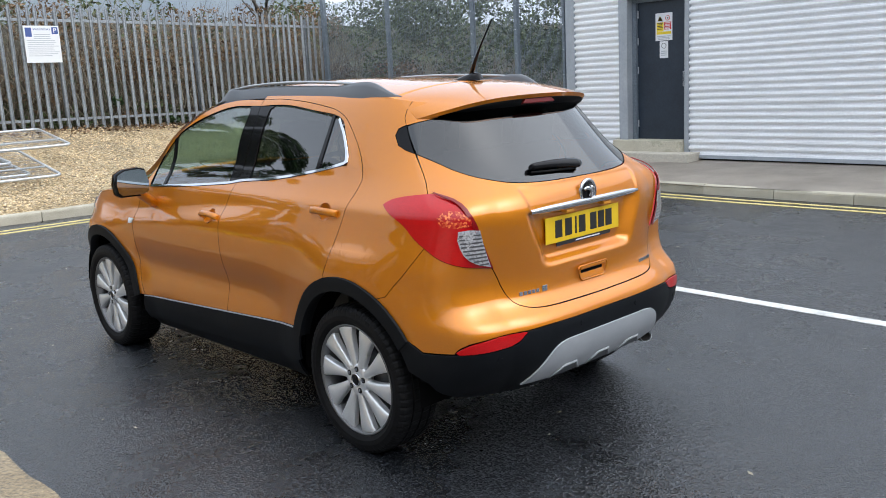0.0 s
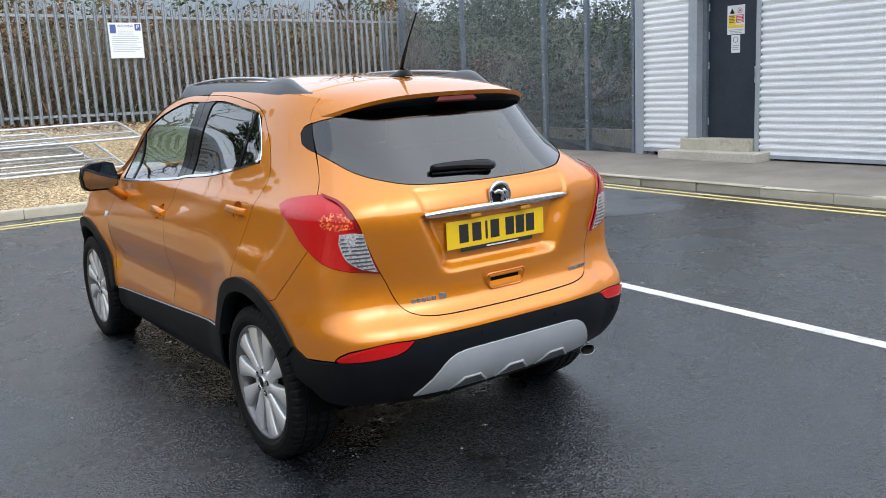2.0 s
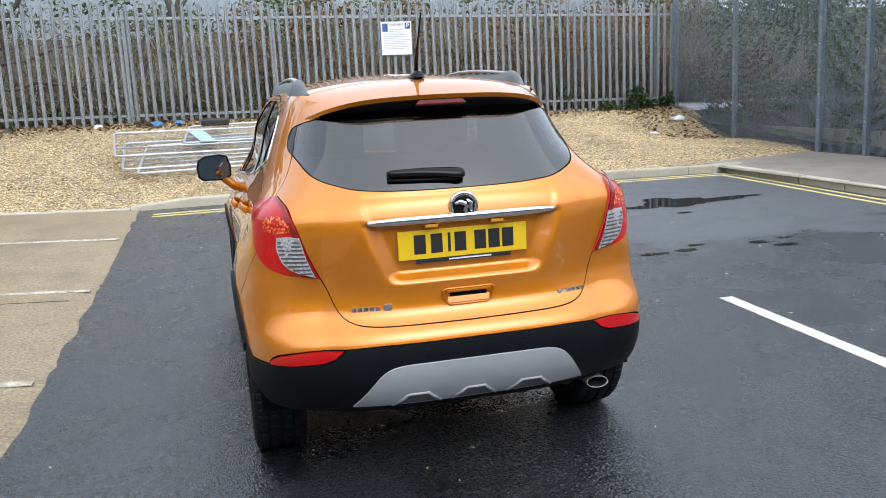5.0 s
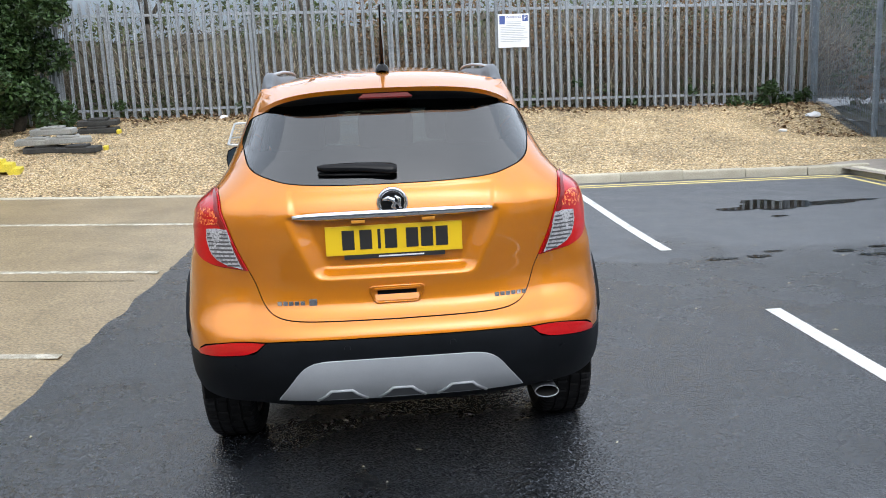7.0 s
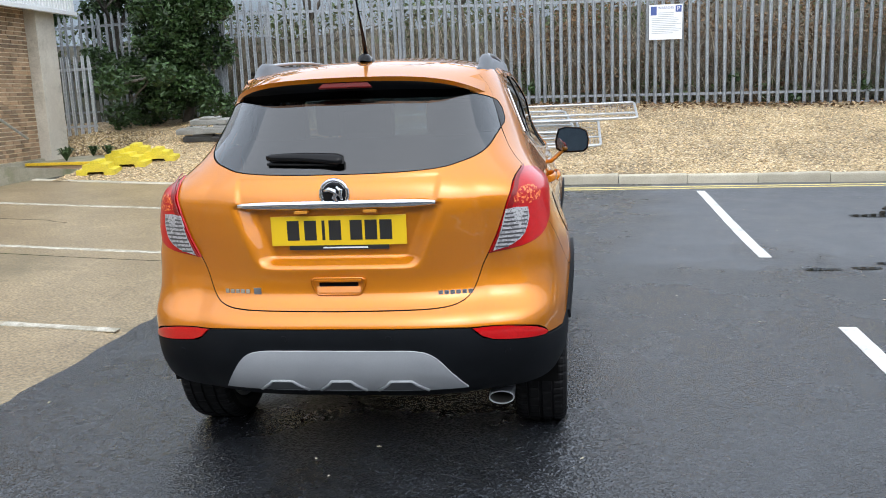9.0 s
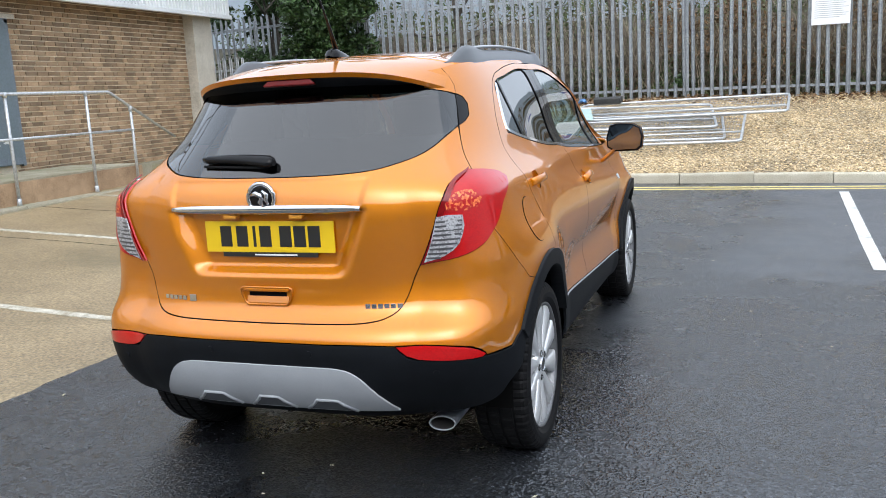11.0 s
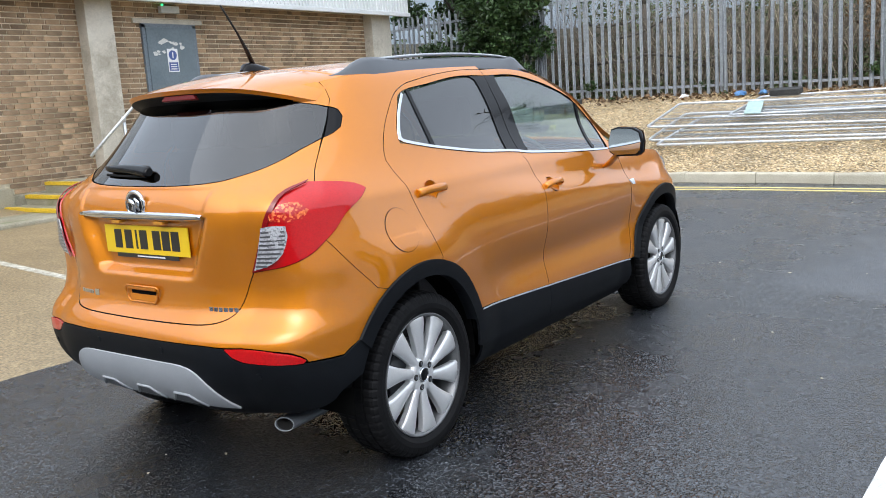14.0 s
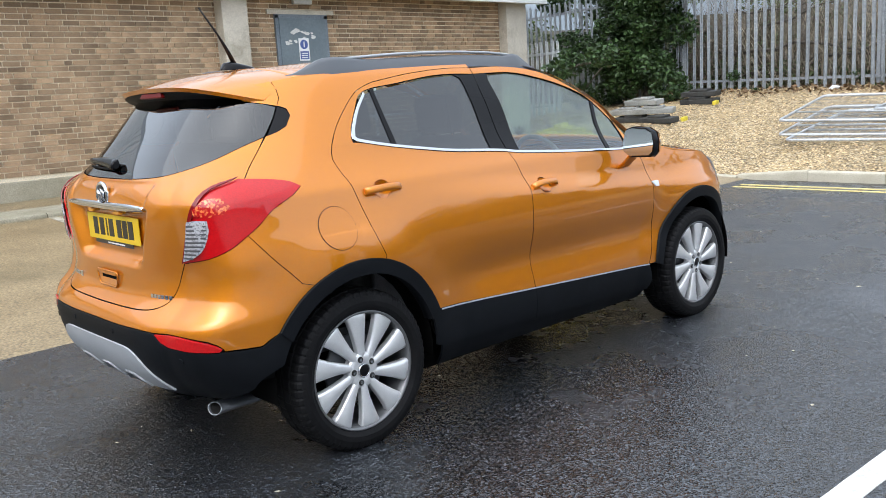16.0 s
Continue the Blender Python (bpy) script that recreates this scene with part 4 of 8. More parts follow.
def wall(s, z):
    """Right-hand body wall: girth s from the middle of the tail round to the middle of the nose."""
    w = lerp_table(HALF_W, z) + 0.014 * math.exp(-(((z - 1.06) / 0.09) ** 2))
    if s > SC:
        # the crease falls forwards below the door handles
        zc = 1.02 - 0.085 * (s - SC + 0.15)
        w -= 0.034 * sstep(zc - 0.03, zc + 0.07, z) * (1 - sstep(1.2, 1.4, z)) * sstep(0.0, 0.9, s - SC)
    if s <= SC:
        n = lerp_table(POWER, z)
        b = YC - lerp_table(REAR_Y, z)
        a = s / SC * math.pi / 2
        ca, sa = math.cos(a), math.sin(a)
        r = (abs(ca) ** n + abs(sa) ** n) ** (-1 / n)
        x, y = w * r * sa, YC - b * r * ca
        if s < 0.9:
            y += dent(x, y, z)
    elif s <= S_SIDE:
        x, y = w, YC + s - SC
    else:
        n = 2.5
        b = lerp_table(FRONT_Y, z) - YF
        a = (S_END - s) / SC * math.pi / 2
        ca, sa = math.cos(a), math.sin(a)
        r = (abs(ca) ** n + abs(sa) ** n) ** (-1 / n)
        x, y = w * r * sa, YF + b * r * ca
    if s < 1.78:
        # squarer rear corners, swelling into the hips over the arches
        k = lerp_table(CORNER, s) * lerp_table(CORNER_Z, z) + lerp_table(HIP, s) * lerp_table(HIP_Z, z)
        th = radians(lerp_table(CORNER_TURN, s))
        x, y = x + k * math.cos(th), y - k * math.sin(th)
    # hollow of the lower doors between the arches, and a soft shoulder
    if 0.4 < y < 2.4 and z < 1.0:
        k = sstep(0.45, 0.8, y) * (1 - sstep(2.0, 2.4, y))
        x -= k * 0.024 * math.exp(-(((z - 0.6) / 0.1) ** 2))
    if x > 0.6 and z < 0.9:
        for yw in (0.0, 2.555):
            d = math.hypot(y - yw, z - 0.335)
            if z > 0.2:
                x += 0.018 * (1 - sstep(0.42, 0.62, d))
    return Vector((x, y, z))


def wall_normal(s, z):
    e = 0.004
    du = wall(min(S_END, s + e), z) - wall(max(0.0, s - e), z)
    dv = wall(s, z + e) - wall(s, z - e)
    return du.cross(dv).normalized()


def girth_of_y(y, z):
    """The girth at which the side wall reaches y (for the flank and the corners)."""
    lo, hi = 0.0, S_END
    for _ in range(40):
        mid = (lo + hi) / 2
        if wall(mid, z).y < y:
            lo = mid
        else:
            hi = mid
    return (lo + hi) / 2


def girth_of_x(x, z):
    """The girth at which the tail reaches x."""
    lo, hi = 0.0, 1.15
    for _ in range(40):
        mid = (lo + hi) / 2
        if wall(mid, z).x < x:
            lo = mid
        else:
            hi = mid
    return (lo + hi) / 2


ROOF_EDGE = [(-0.3, 1.49), (-0.1, 1.508), (0.3, 1.53), (0.7, 1.543), (1.05, 1.546), (1.25, 1.54), (1.4, 1.52), (1.55, 1.477), (1.7, 1.412), (1.87, 1.315), (2.0, 1.215), (2.1, 1.135), (2.25, 1.06), (2.45, 1.015), (2.7, 0.985), (2.95, 0.935), (3.1, 0.88), (3.25, 0.84), (3.5, 0.82)]
CROWN = [(-0.3, 0.05), (0.0, 0.055), (0.8, 0.065), (1.3, 0.06), (1.8, 0.06), (2.1, 0.04), (2.4, 0.05), (3.0, 0.05), (3.3, 0.02)]


def paint_mat():
    """Amber metallic lacquer: flakes under a clear coat."""
    m, n, l, p = make_mat("amber_metallic_paint")
    tc, fl = n.new("ShaderNodeTexCoord"), n.new("ShaderNodeTexNoise")
    fl.inputs["Scale"].default_value, fl.inputs["Detail"].default_value = 900, 2
    l.new(tc.outputs["Object"], fl.inputs["Vector"])
    ramp = n.new("ShaderNodeValToRGB")
    ramp.color_ramp.elements[0].position, ramp.color_ramp.elements[1].position = 0.35, 0.7
    ramp.color_ramp.elements[0].color, ramp.color_ramp.elements[1].color = (0.55, 0.172, 0.002, 1), (0.72, 0.246, 0.005, 1)
    l.new(fl.outputs["Fac"], ramp.inputs["Fac"])
    l.new(ramp.outputs["Color"], p.inputs["Base Color"])
    b = n.new("ShaderNodeBump")
    b.inputs["Strength"].default_value, b.inputs["Distance"].default_value = 0.06, 0.0004
    l.new(fl.outputs["Fac"], b.inputs["Height"])
    l.new(b.outputs["Normal"], p.inputs["Normal"])
    p.inputs["Metallic"].default_value, p.inputs["Roughness"].default_value = 0.68, 0.5
    p.inputs["Specular IOR Level"].default_value = 0.1
    p.inputs["Coat IOR"].default_value = 1.66
    p.inputs["Coat Weight"].default_value, p.inputs["Coat Roughness"].default_value = 1.0, 0.008
    return m


def glass_mat(name, tint, gloss=0.02, curve=2.4):
    """A tinted pane: a clear tint seen through, with a mirror-like gloss by Fresnel."""
    m = bpy.data.materials.new(name)
    m.use_nodes = True
    n, l = m.node_tree.nodes, m.node_tree.links
    n.clear()
    out, mix, tr, gl, fr = (n.new(k) for k in ("ShaderNodeOutputMaterial", "ShaderNodeMixShader", "ShaderNodeBsdfTransparent", "ShaderNodeBsdfGlossy", "ShaderNodeLayerWeight"))
    tr.inputs["Color"].default_value = (*tint, 1)
    gl.inputs["Roughness"].default_value = 0.0
    fr.inputs["Blend"].default_value = 0.5
    power, rise = n.new("ShaderNodeMath"), n.new("ShaderNodeMapRange")
    power.operation = "POWER"
    power.inputs[1].default_value = curve
    rise.inputs["To Min"].default_value, rise.inputs["To Max"].default_value = gloss, 1.0
    l.new(fr.outputs["Facing"], power.inputs[0])
    l.new(power.outputs[0], rise.inputs["Value"])
    l.new(rise.outputs["Result"], mix.inputs[0])
    l.new(tr.outputs[0], mix.inputs[1])
    l.new(gl.outputs[0], mix.inputs[2])
    l.new(mix.outputs[0], out.inputs[0])
    return m


def lens_mat(name, a, b, scale):
    """Moulded lamp lens: coloured plastic with a fine prism pattern under a glossy face."""
    m, n, l, p = make_mat(name)
    tc, vo = n.new("ShaderNodeTexCoord"), n.new("ShaderNodeTexVoronoi")
    vo.inputs["Scale"].default_value = scale
    l.new(tc.outputs["Object"], vo.inputs["Vector"])
    ramp = n.new("ShaderNodeValToRGB")
    ramp.color_ramp.elements[0].color, ramp.color_ramp.elements[1].color = (*a, 1), (*b, 1)
    ramp.color_ramp.elements[1].position = 0.7
    cell = n.new("ShaderNodeSeparateColor")
    l.new(vo.outputs["Color"], cell.inputs[0])
    l.new(cell.outputs[0], ramp.inputs["Fac"])
    l.new(ramp.outputs["Color"], p.inputs["Base Color"])
    p.inputs["Roughness"].default_value, p.inputs["Coat Weight"].default_value, p.inputs["Coat Roughness"].default_value = 0.3, 1.0, 0.01
    p.inputs["Specular IOR Level"].default_value = 0.1
    return m


M_PAINT = paint_mat()
M_CBLACK = surf("black_grained_plastic", (0.0035, 0.0045, 0.0062), (0.006, 0.0075, 0.01), 8, 0.55, 900, 0.15, 0.0005, blotch=0.3)
M_CBLACK.node_tree.nodes["Principled BSDF"].inputs["Specular IOR Level"].default_value = 0.16
M_GAP = plain("dark_body_gap", (0.004, 0.004, 0.004), 0.9, spec=0.05)
M_SATIN = surf("satin_silver_plastic", (0.33, 0.35, 0.375), (0.38, 0.4, 0.425), 6, 0.42, 300, 0.05, 0.0005, blotch=0.15)
M_RAIL = plain("dark_satin_rail", (0.085, 0.092, 0.102), 0.38)
M_CHROME = plain("chrome", (0.64, 0.65, 0.67), 0.06, 1.0)
M_PIANO = plain("gloss_black_trim", (0.008, 0.008, 0.009), 0.06, spec=0.18)
M_GLASSD = glass_mat("privacy_glass", (0.08, 0.09, 0.095), 0.12, 3.4)
M_GLASSR = glass_mat("dark_rear_glass", (0.11, 0.12, 0.13), 0.11, 3.0)
M_GLASSL = glass_mat("green_tinted_glass", (0.72, 0.85, 0.8), 0.14, 3.4)
M_RED = lens_mat("red_lamp_lens", (0.42, 0.001, 0.003), (0.52, 0.002, 0.004), 260)
M_RED.node_tree.nodes["Principled BSDF"].inputs["Coat IOR"].default_value = 1.5
M_DRED = plain("dark_red_lens", (0.13, 0.003, 0.003), 0.35, 0, 0, 0.3)
M_CLEAR = lens_mat("clear_ribbed_lens", (0.2, 0.2, 0.21), (0.48, 0.48, 0.5), 170)
# orange cells are painted glints on the red lamp reflector
M_LAMPGLINT = lens_mat("lamp_reflector_glints", (0.42, 0.003, 0.004), (0.9, 0.24, 0.07), 130)
M_LAMPGLINT.node_tree.nodes["Color Ramp"].color_ramp.elements[0].position = 0.45
M_LAMPGLINT.node_tree.nodes["Color Ramp"].color_ramp.elements[1].position = 1.0
M_INNER = lens_mat("deep_red_lens", (0.16, 0.001, 0.002), (0.22, 0.002, 0.003), 200)
M_PLAMP = plain("plate_lamp_lens", (0.6, 0.25, 0.03), 0.2)
M_RIB = plain("frosted_lens_rib", (0.07, 0.07, 0.075), 0.3)
M_PLATE = plain("yellow_plate", (0.78, 0.52, 0.015), 0.3)
M_ALLOY = surf("silver_alloy", (0.72, 0.73, 0.74), (0.78, 0.79, 0.8), 8, 0.3, 200, 0.03, 0.0005, metal=0.5, blotch=0.12)
# same alloy darkened: shade behind the spokes put into the colour
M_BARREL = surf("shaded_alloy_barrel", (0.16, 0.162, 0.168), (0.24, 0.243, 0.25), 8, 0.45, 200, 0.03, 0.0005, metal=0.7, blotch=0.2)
M_TYRE = surf("tyre_rubber", (0.005, 0.005, 0.0055), (0.01, 0.01, 0.011), 7, 0.6, 120, 0.15, 0.001)
M_TYRE.node_tree.nodes["Principled BSDF"].inputs["Specular IOR Level"].default_value = 0.15
M_SEAT = surf("dark_seat_cloth", (0.06, 0.06, 0.063), (0.1, 0.1, 0.105), 5, 0.9, 200, 0.2, 0.001)
M_HEADL = plain("pale_headlining", (0.3, 0.3, 0.29), 0.9)
M_HLAMP = plain("headlamp_lens", (0.55, 0.58, 0.62), 0.08, 0.3, 1.0)
M_CARBON = plain("exhaust_bore", (0.012, 0.011, 0.01), 0.8)

car = empty("car", None, "amber metallic crossover car with black cladding on wet tarmac", "car")


def smooth_run(pts, step=0.022):
    """Catmull-Rom through the points of one outline edge."""
    if len(pts) < 3:
        (a, b), (c, d) = pts[0][:2], pts[-1][:2]
        k = max(1, int(math.hypot(c - a, d - b) / 0.05))
        return [(a + (c - a) * i / k, b + (d - b) * i / k) for i in range(k + 1)]
    q = [(2 * pts[0][0] - pts[1][0], 2 * pts[0][1] - pts[1][1])] + list(pts) + [(2 * pts[-1][0] - pts[-2][0], 2 * pts[-1][1] - pts[-2][1])]
    out = []
    for i in range(1, len(q) - 2):
        p0, p1, p2, p3 = q[i - 1 : i + 3]
        k = max(1, int(math.hypot(p2[0] - p1[0], p2[1] - p1[1]) / step))
        for j in range(k):
            t = j / k
            out.append(tuple(0.5 * (2 * p1[c] + (p2[c] - p0[c]) * t + (2 * p0[c] - 5 * p1[c] + 4 * p2[c] - p3[c]) * t * t + (3 * p1[c] - p0[c] - 3 * p2[c] + p3[c]) * t**3) for c in (0, 1)))
    return out + [pts[-1]]


def outline(*runs):
    """Joins edges end to end into one closed outline, without doubled points."""
    pts = []
    for r in runs:
        for p in smooth_run(r):
            if not pts or math.hypot(p[0] - pts[-1][0], p[1] - pts[-1][1]) > 0.0015:
                pts.append(p)
    if math.hypot(pts[0][0] - pts[-1][0], pts[0][1] - pts[-1][1]) < 0.0015:
        pts.pop()
    return pts


def shrunk(pts, d):
    n = len(pts)
    area = sum(pts[i][0] * pts[(i + 1) % n][1] - pts[(i + 1) % n][0] * pts[i][1] for i in range(n))
    sg = 1 if area > 0 else -1
    out = []
    for i in range(n):
        (ax, ay), (bx, by), (cx, cy) = pts[i - 1], pts[i], pts[(i + 1) % n]
        l1, l2 = math.hypot(bx - ax, by - ay) or 1e-9, math.hypot(cx - bx, cy - by) or 1e-9
        n1, n2 = (-(by - ay) / l1, (bx - ax) / l1), (-(cy - by) / l2, (cx - bx) / l2)
        mx, my = n1[0] + n2[0], n1[1] + n2[1]
        k = 2 / max(0.5, mx * mx + my * my)
        s = bx + sg * d * mx * k * 0.5 * 1.0
        out.append((bx if bx < 0.0015 else max(0.0, s), by + sg * d * my * k * 0.5))
    return out


def skin(pts, off=0.0, depth=0.012, step=0.035, bulge=0.0, holes=()):
    """Lays an outline in (s, z) on the body wall: verts, faces and normals of a panel with turned-in edges."""
    bm = bmesh.new()
    bm.faces.new([bm.verts.new((s, z, 0)) for s, z in pts])
    bmesh.ops.triangulate(bm, faces=bm.faces[:])
    lo = [min(p[i] for p in pts) for i in (0, 1)]
    hi = [max(p[i] for p in pts) for i in (0, 1)]
    for ax in (0, 1):
        k = math.floor(lo[ax] / step) + 1
        while k * step < hi[ax]:
            co, no = [0, 0, 0], [0, 0, 0]
            co[ax], no[ax] = k * step, 1
            bmesh.ops.bisect_plane(bm, geom=bm.verts[:] + bm.edges[:] + bm.faces[:], dist=1e-5, plane_co=co, plane_no=no)
            k += 1
    for hs, hz, ha, hb in holes:
        octo = [(hs + ha * math.cos((k + 0.5) * math.pi / 4) * 1.0, hz + hb * math.sin((k + 0.5) * math.pi / 4)) for k in range(8)]
        for k in range(8):
            (x0, z0), (x1, z1) = octo[k], octo[(k + 1) % 8]
            bmesh.ops.bisect_plane(bm, geom=bm.verts[:] + bm.edges[:] + bm.faces[:], dist=1e-5, plane_co=(x0, z0, 0), plane_no=(z1 - z0, x0 - x1, 0))
        inside = [f for f in bm.faces if all((z1 - z0) * (f.calc_center_median().x - x0) - (x1 - x0) * (f.calc_center_median().y - z0) < 0 for (x0, z0), (x1, z1) in zip(octo, octo[1:] + octo[:1]))]
        bmesh.ops.delete(bm, geom=inside, context="FACES")
    bmesh.ops.dissolve_degenerate(bm, dist=1e-5, edges=bm.edges[:])
    bm.verts.index_update()
    vs, ns, fs = [], [], []
    edge_d = None
    for v in bm.verts:
        s, z = v.co.x, v.co.y
        nn = wall_normal(s, z)
        o = off
        if bulge:
            dd = min(math.hypot(s - a, z - b) for a, b in pts)
            o += bulge * sstep(0, 0.05, dd)
        vs.append(wall(s, z) + nn * o)
        ns.append(nn)
    for f in bm.faces:
        fs.append([v.index for v in (f.verts if f.normal.z > 0 else reversed(f.verts))])
    faces_n = len(fs)
    for e in [e for e in bm.edges if len(e.link_faces) == 1]:
        a, b = e.verts
        if a.co.x < 1e-4 and b.co.x < 1e-4:
            continue
        lp = e.link_loops[0]
        a, b = lp.vert, lp.link_loop_next.vert
        if e.link_faces[0].normal.z < 0:
            a, b = b, a
        i = len(vs)
        d = (vs[b.index] - vs[a.index]).normalized()
        for v in (a, b):
            out = d.cross(ns[v.index]).normalized()
            p = vs[v.index]
            vs += [p.copy(), p - ns[v.index] * depth]
            ns += [(ns[v.index] * 0.6 + out * 0.8).normalized(), out]
        fs.append([i + 2, i, i + 1, i + 3])
    bm.free()
    return vs, fs, ns, faces_n


def skin_mesh(name, data, material, side=1, whole=False):
    vs, fs, ns, faces_n = data
    count = len(fs)
    if side < 0 or whole:
        mv = [Vector((-v.x, v.y, v.z)) for v in vs]
        mn = [Vector((-v.x, v.y, v.z)) for v in ns]
        mf = [f[::-1] for f in fs]
        if whole:
            o = len(vs)
            vs, ns, fs = vs + mv, ns + mn, fs + [[i + o for i in f] for f in mf]
        else:
            vs, ns, fs = mv, mn, mf
    me = mesh_from(name, vs, fs, material, True)
    if material is M_PAINT:
        # turned-in edges coloured near-black: the shade inside the panel gaps
        me.materials.append(M_GAP)
        for poly in me.polygons:
            if poly.index % count >= faces_n:
                poly.material_index = 1
    me.normals_split_custom_set_from_vertices([tuple(n) for n in ns])
    return me


def panel(name, pts, material, parent=None, side=1, whole=False, gap=0.0038, label="", **kw):
    data = skin(shrunk(pts, gap) if gap else pts, **kw)
    if side == 0:
        return [put(name, skin_mesh(name, data, material, sd), parent[sd] if isinstance(parent, dict) else parent, None, label) for sd in (1, -1)]
    return put(name, skin_mesh(name, data, material, side, whole), parent, None, label)


def arc(yw, r, a0, a1, n=22):
    """Points of a wheel arch of radius r about the hub, as (s, z), angles in degrees from the rear horizontal over the top."""
    out = []
    for i in range(n + 1):
        a = radians(a0 + (a1 - a0) * i / n)
        y, z = yw - r * math.cos(a), 0.335 + r * math.sin(a)
        out.append((girth_of_y(y, z), z))
    return out


def at_y(y, z):
    return (girth_of_y(y, z), z)


# edges shared by neighbouring panels
E_RDTOP = [(2.222, 1.527), (2.047, 1.527), (1.823, 1.51), (1.646, 1.486), (1.513, 1.463), (1.419, 1.43), (1.334, 1.365), (1.279, 1.299), (1.251, 1.233), (1.249, 1.178), (1.27, 1.14), (1.305, 1.076), (1.335, 0.955), (1.355, 0.861), (1.382, 0.782)]
E_SPLIT = [(2.222, 1.527), (2.228, 1.409), (2.263, 1.258), (2.302, 1.118), (2.325, 1.04), (2.337, 0.96), (2.33, 0.86), (2.325, 0.767), (2.328, 0.651), (2.334, 0.537), (2.34, 0.453)]
E_FDTOP = [(2.222, 1.527), (2.439, 1.53), (2.63, 1.511), (2.775, 1.472), (2.921, 1.406), (3.078, 1.317), (3.205, 1.215), (3.275, 1.125), (3.315, 1.05)]
E_FDFRONT = [(3.315, 1.05), (3.342, 0.93), (3.35, 0.807), (3.358, 0.61), (3.334, 0.486), (3.3, 0.4)]


def clad_z(s):
    return 0.49 - 0.0545 * (s - 1.672)


E_GAP = [(0.912, 1.5), (0.955, 1.461), (0.974, 1.416), (0.965, 1.362), (0.945, 1.288), (0.922, 1.227), (0.906, 1.178), (0.9, 1.139)]
E_TAILTOP = [(0.879, 1.143), (0.967, 1.134), (1.055, 1.117), (1.094, 1.095)]
E_TAILLOW = [(1.094, 1.095), (1.058, 1.068), (0.983, 1.025), (0.930, 0.976), (0.888, 0.944)]
E_TAILLOW2 = [(0.888, 0.944), (0.828, 0.900), (0.752, 0.867), (0.639, 0.844)]
E_TAILIN = [(0.639, 0.844), (0.669, 0.903), (0.706, 0.979), (0.730, 1.034), (0.760, 1.083), (0.806, 1.119), (0.879, 1.143)]
E_GATELOW = [(0.639, 0.844), (0.613, 0.797), (0.588, 0.738), (0.56, 0.697), (0.515, 0.673), (0.433, 0.661), (0.266, 0.657), (0.0, 0.655)]
E_BSPLIT = [(0.888, 0.944), (0.946, 0.847), (1.023, 0.742)]
E_GLASSLOW = [(0.0, 1.149), (0.21, 1.15), (0.38, 1.154), (0.518, 1.162), (0.61, 1.176), (0.70, 1.196), (0.775, 1.222), (0.853, 1.256), (0.94, 1.287)]
R_OUT, R_IN = 0.452, 0.392


def arch_meet(yw, r, front, z):
    """Where the arch of radius r crosses the height z, in front of or behind the hub, as an angle."""
    a = math.degrees(math.asin((z - 0.335) / r))
    return 180 - a if front else a


# --- lower flank and doors
a_rd = math.degrees(math.atan2(0.782 - 0.335, -(wall(1.382, 0.782).y)))
arc_rd0 = 180 - math.degrees(math.atan2(0.448, wall(1.382, 0.782).y)) if wall(1.382, 0.782).y > 0 else a_rd
z_cl_r = 0.492
rear_arch_fwd = arc(0.0, R_OUT, arc_rd0, arch_meet(0, R_OUT, True, z_cl_r))
doors, fdoors = {}, {}
rd_pts = outline(E_RDTOP, rear_arch_fwd, [rear_arch_fwd[-1], (2.34, 0.453)], E_SPLIT[::-1])
win_r = outline([(1.492, 1.427), (1.728, 1.459), (1.946, 1.485), (2.09, 1.49)], [(2.09, 1.49), (2.125, 1.478), (2.146, 1.372), (2.172, 1.25), (2.193, 1.136)], [(2.193, 1.136), (1.941, 1.157), (1.741, 1.184), (1.52, 1.219), (1.39, 1.242)], [(1.39, 1.242), (1.372, 1.256), (1.378, 1.29), (1.425, 1.367), (1.492, 1.427)])
win_f = outline([(2.318, 1.487), (2.482, 1.487), (2.675, 1.455), (2.87, 1.4), (3.046, 1.325)], [(3.046, 1.325), (3.053, 1.2), (3.062, 1.066)], [(3.062, 1.066), (2.718, 1.087), (2.385, 1.112)], [(2.385, 1.112), (2.367, 1.264), (2.312, 1.462), (2.318, 1.487)])
tri_f = outline([(3.066, 1.312), (3.17, 1.24), (3.228, 1.15)], [(3.228, 1.15), (3.222, 1.058)], [(3.222, 1.058), (3.08, 1.063)], [(3.08, 1.063), (3.066, 1.312)])


def framed(name, outer, hole, material, parent, **kw):
    """A panel with one window in it: the outline is slit to the nearest corner of the hole."""
    best = min(((i, j) for i in range(len(outer)) for j in range(len(hole))), key=lambda ij: math.hypot(outer[ij[0]][0] - hole[ij[1]][0], outer[ij[0]][1] - hole[ij[1]][1]))
    i, j = best
    n_a = sum(outer[k][0] * outer[(k + 1) % len(outer)][1] - outer[(k + 1) % len(outer)][0] * outer[k][1] for k in range(len(outer)))
    n_b = sum(hole[k][0] * hole[(k + 1) % len(hole)][1] - hole[(k + 1) % len(hole)][0] * hole[k][1] for k in range(len(hole)))
    h = hole[j:] + hole[:j]
    if n_a * n_b > 0:
        h = [h[0]] + h[1:][::-1]
    e = 0.0004
    pts = outer[: i + 1] + h + [(h[0][0] + e, h[0][1])] + [(outer[i][0] + e, outer[i][1])] + outer[i + 1 :]
    return panel(name, pts, material, parent, gap=0, **kw)


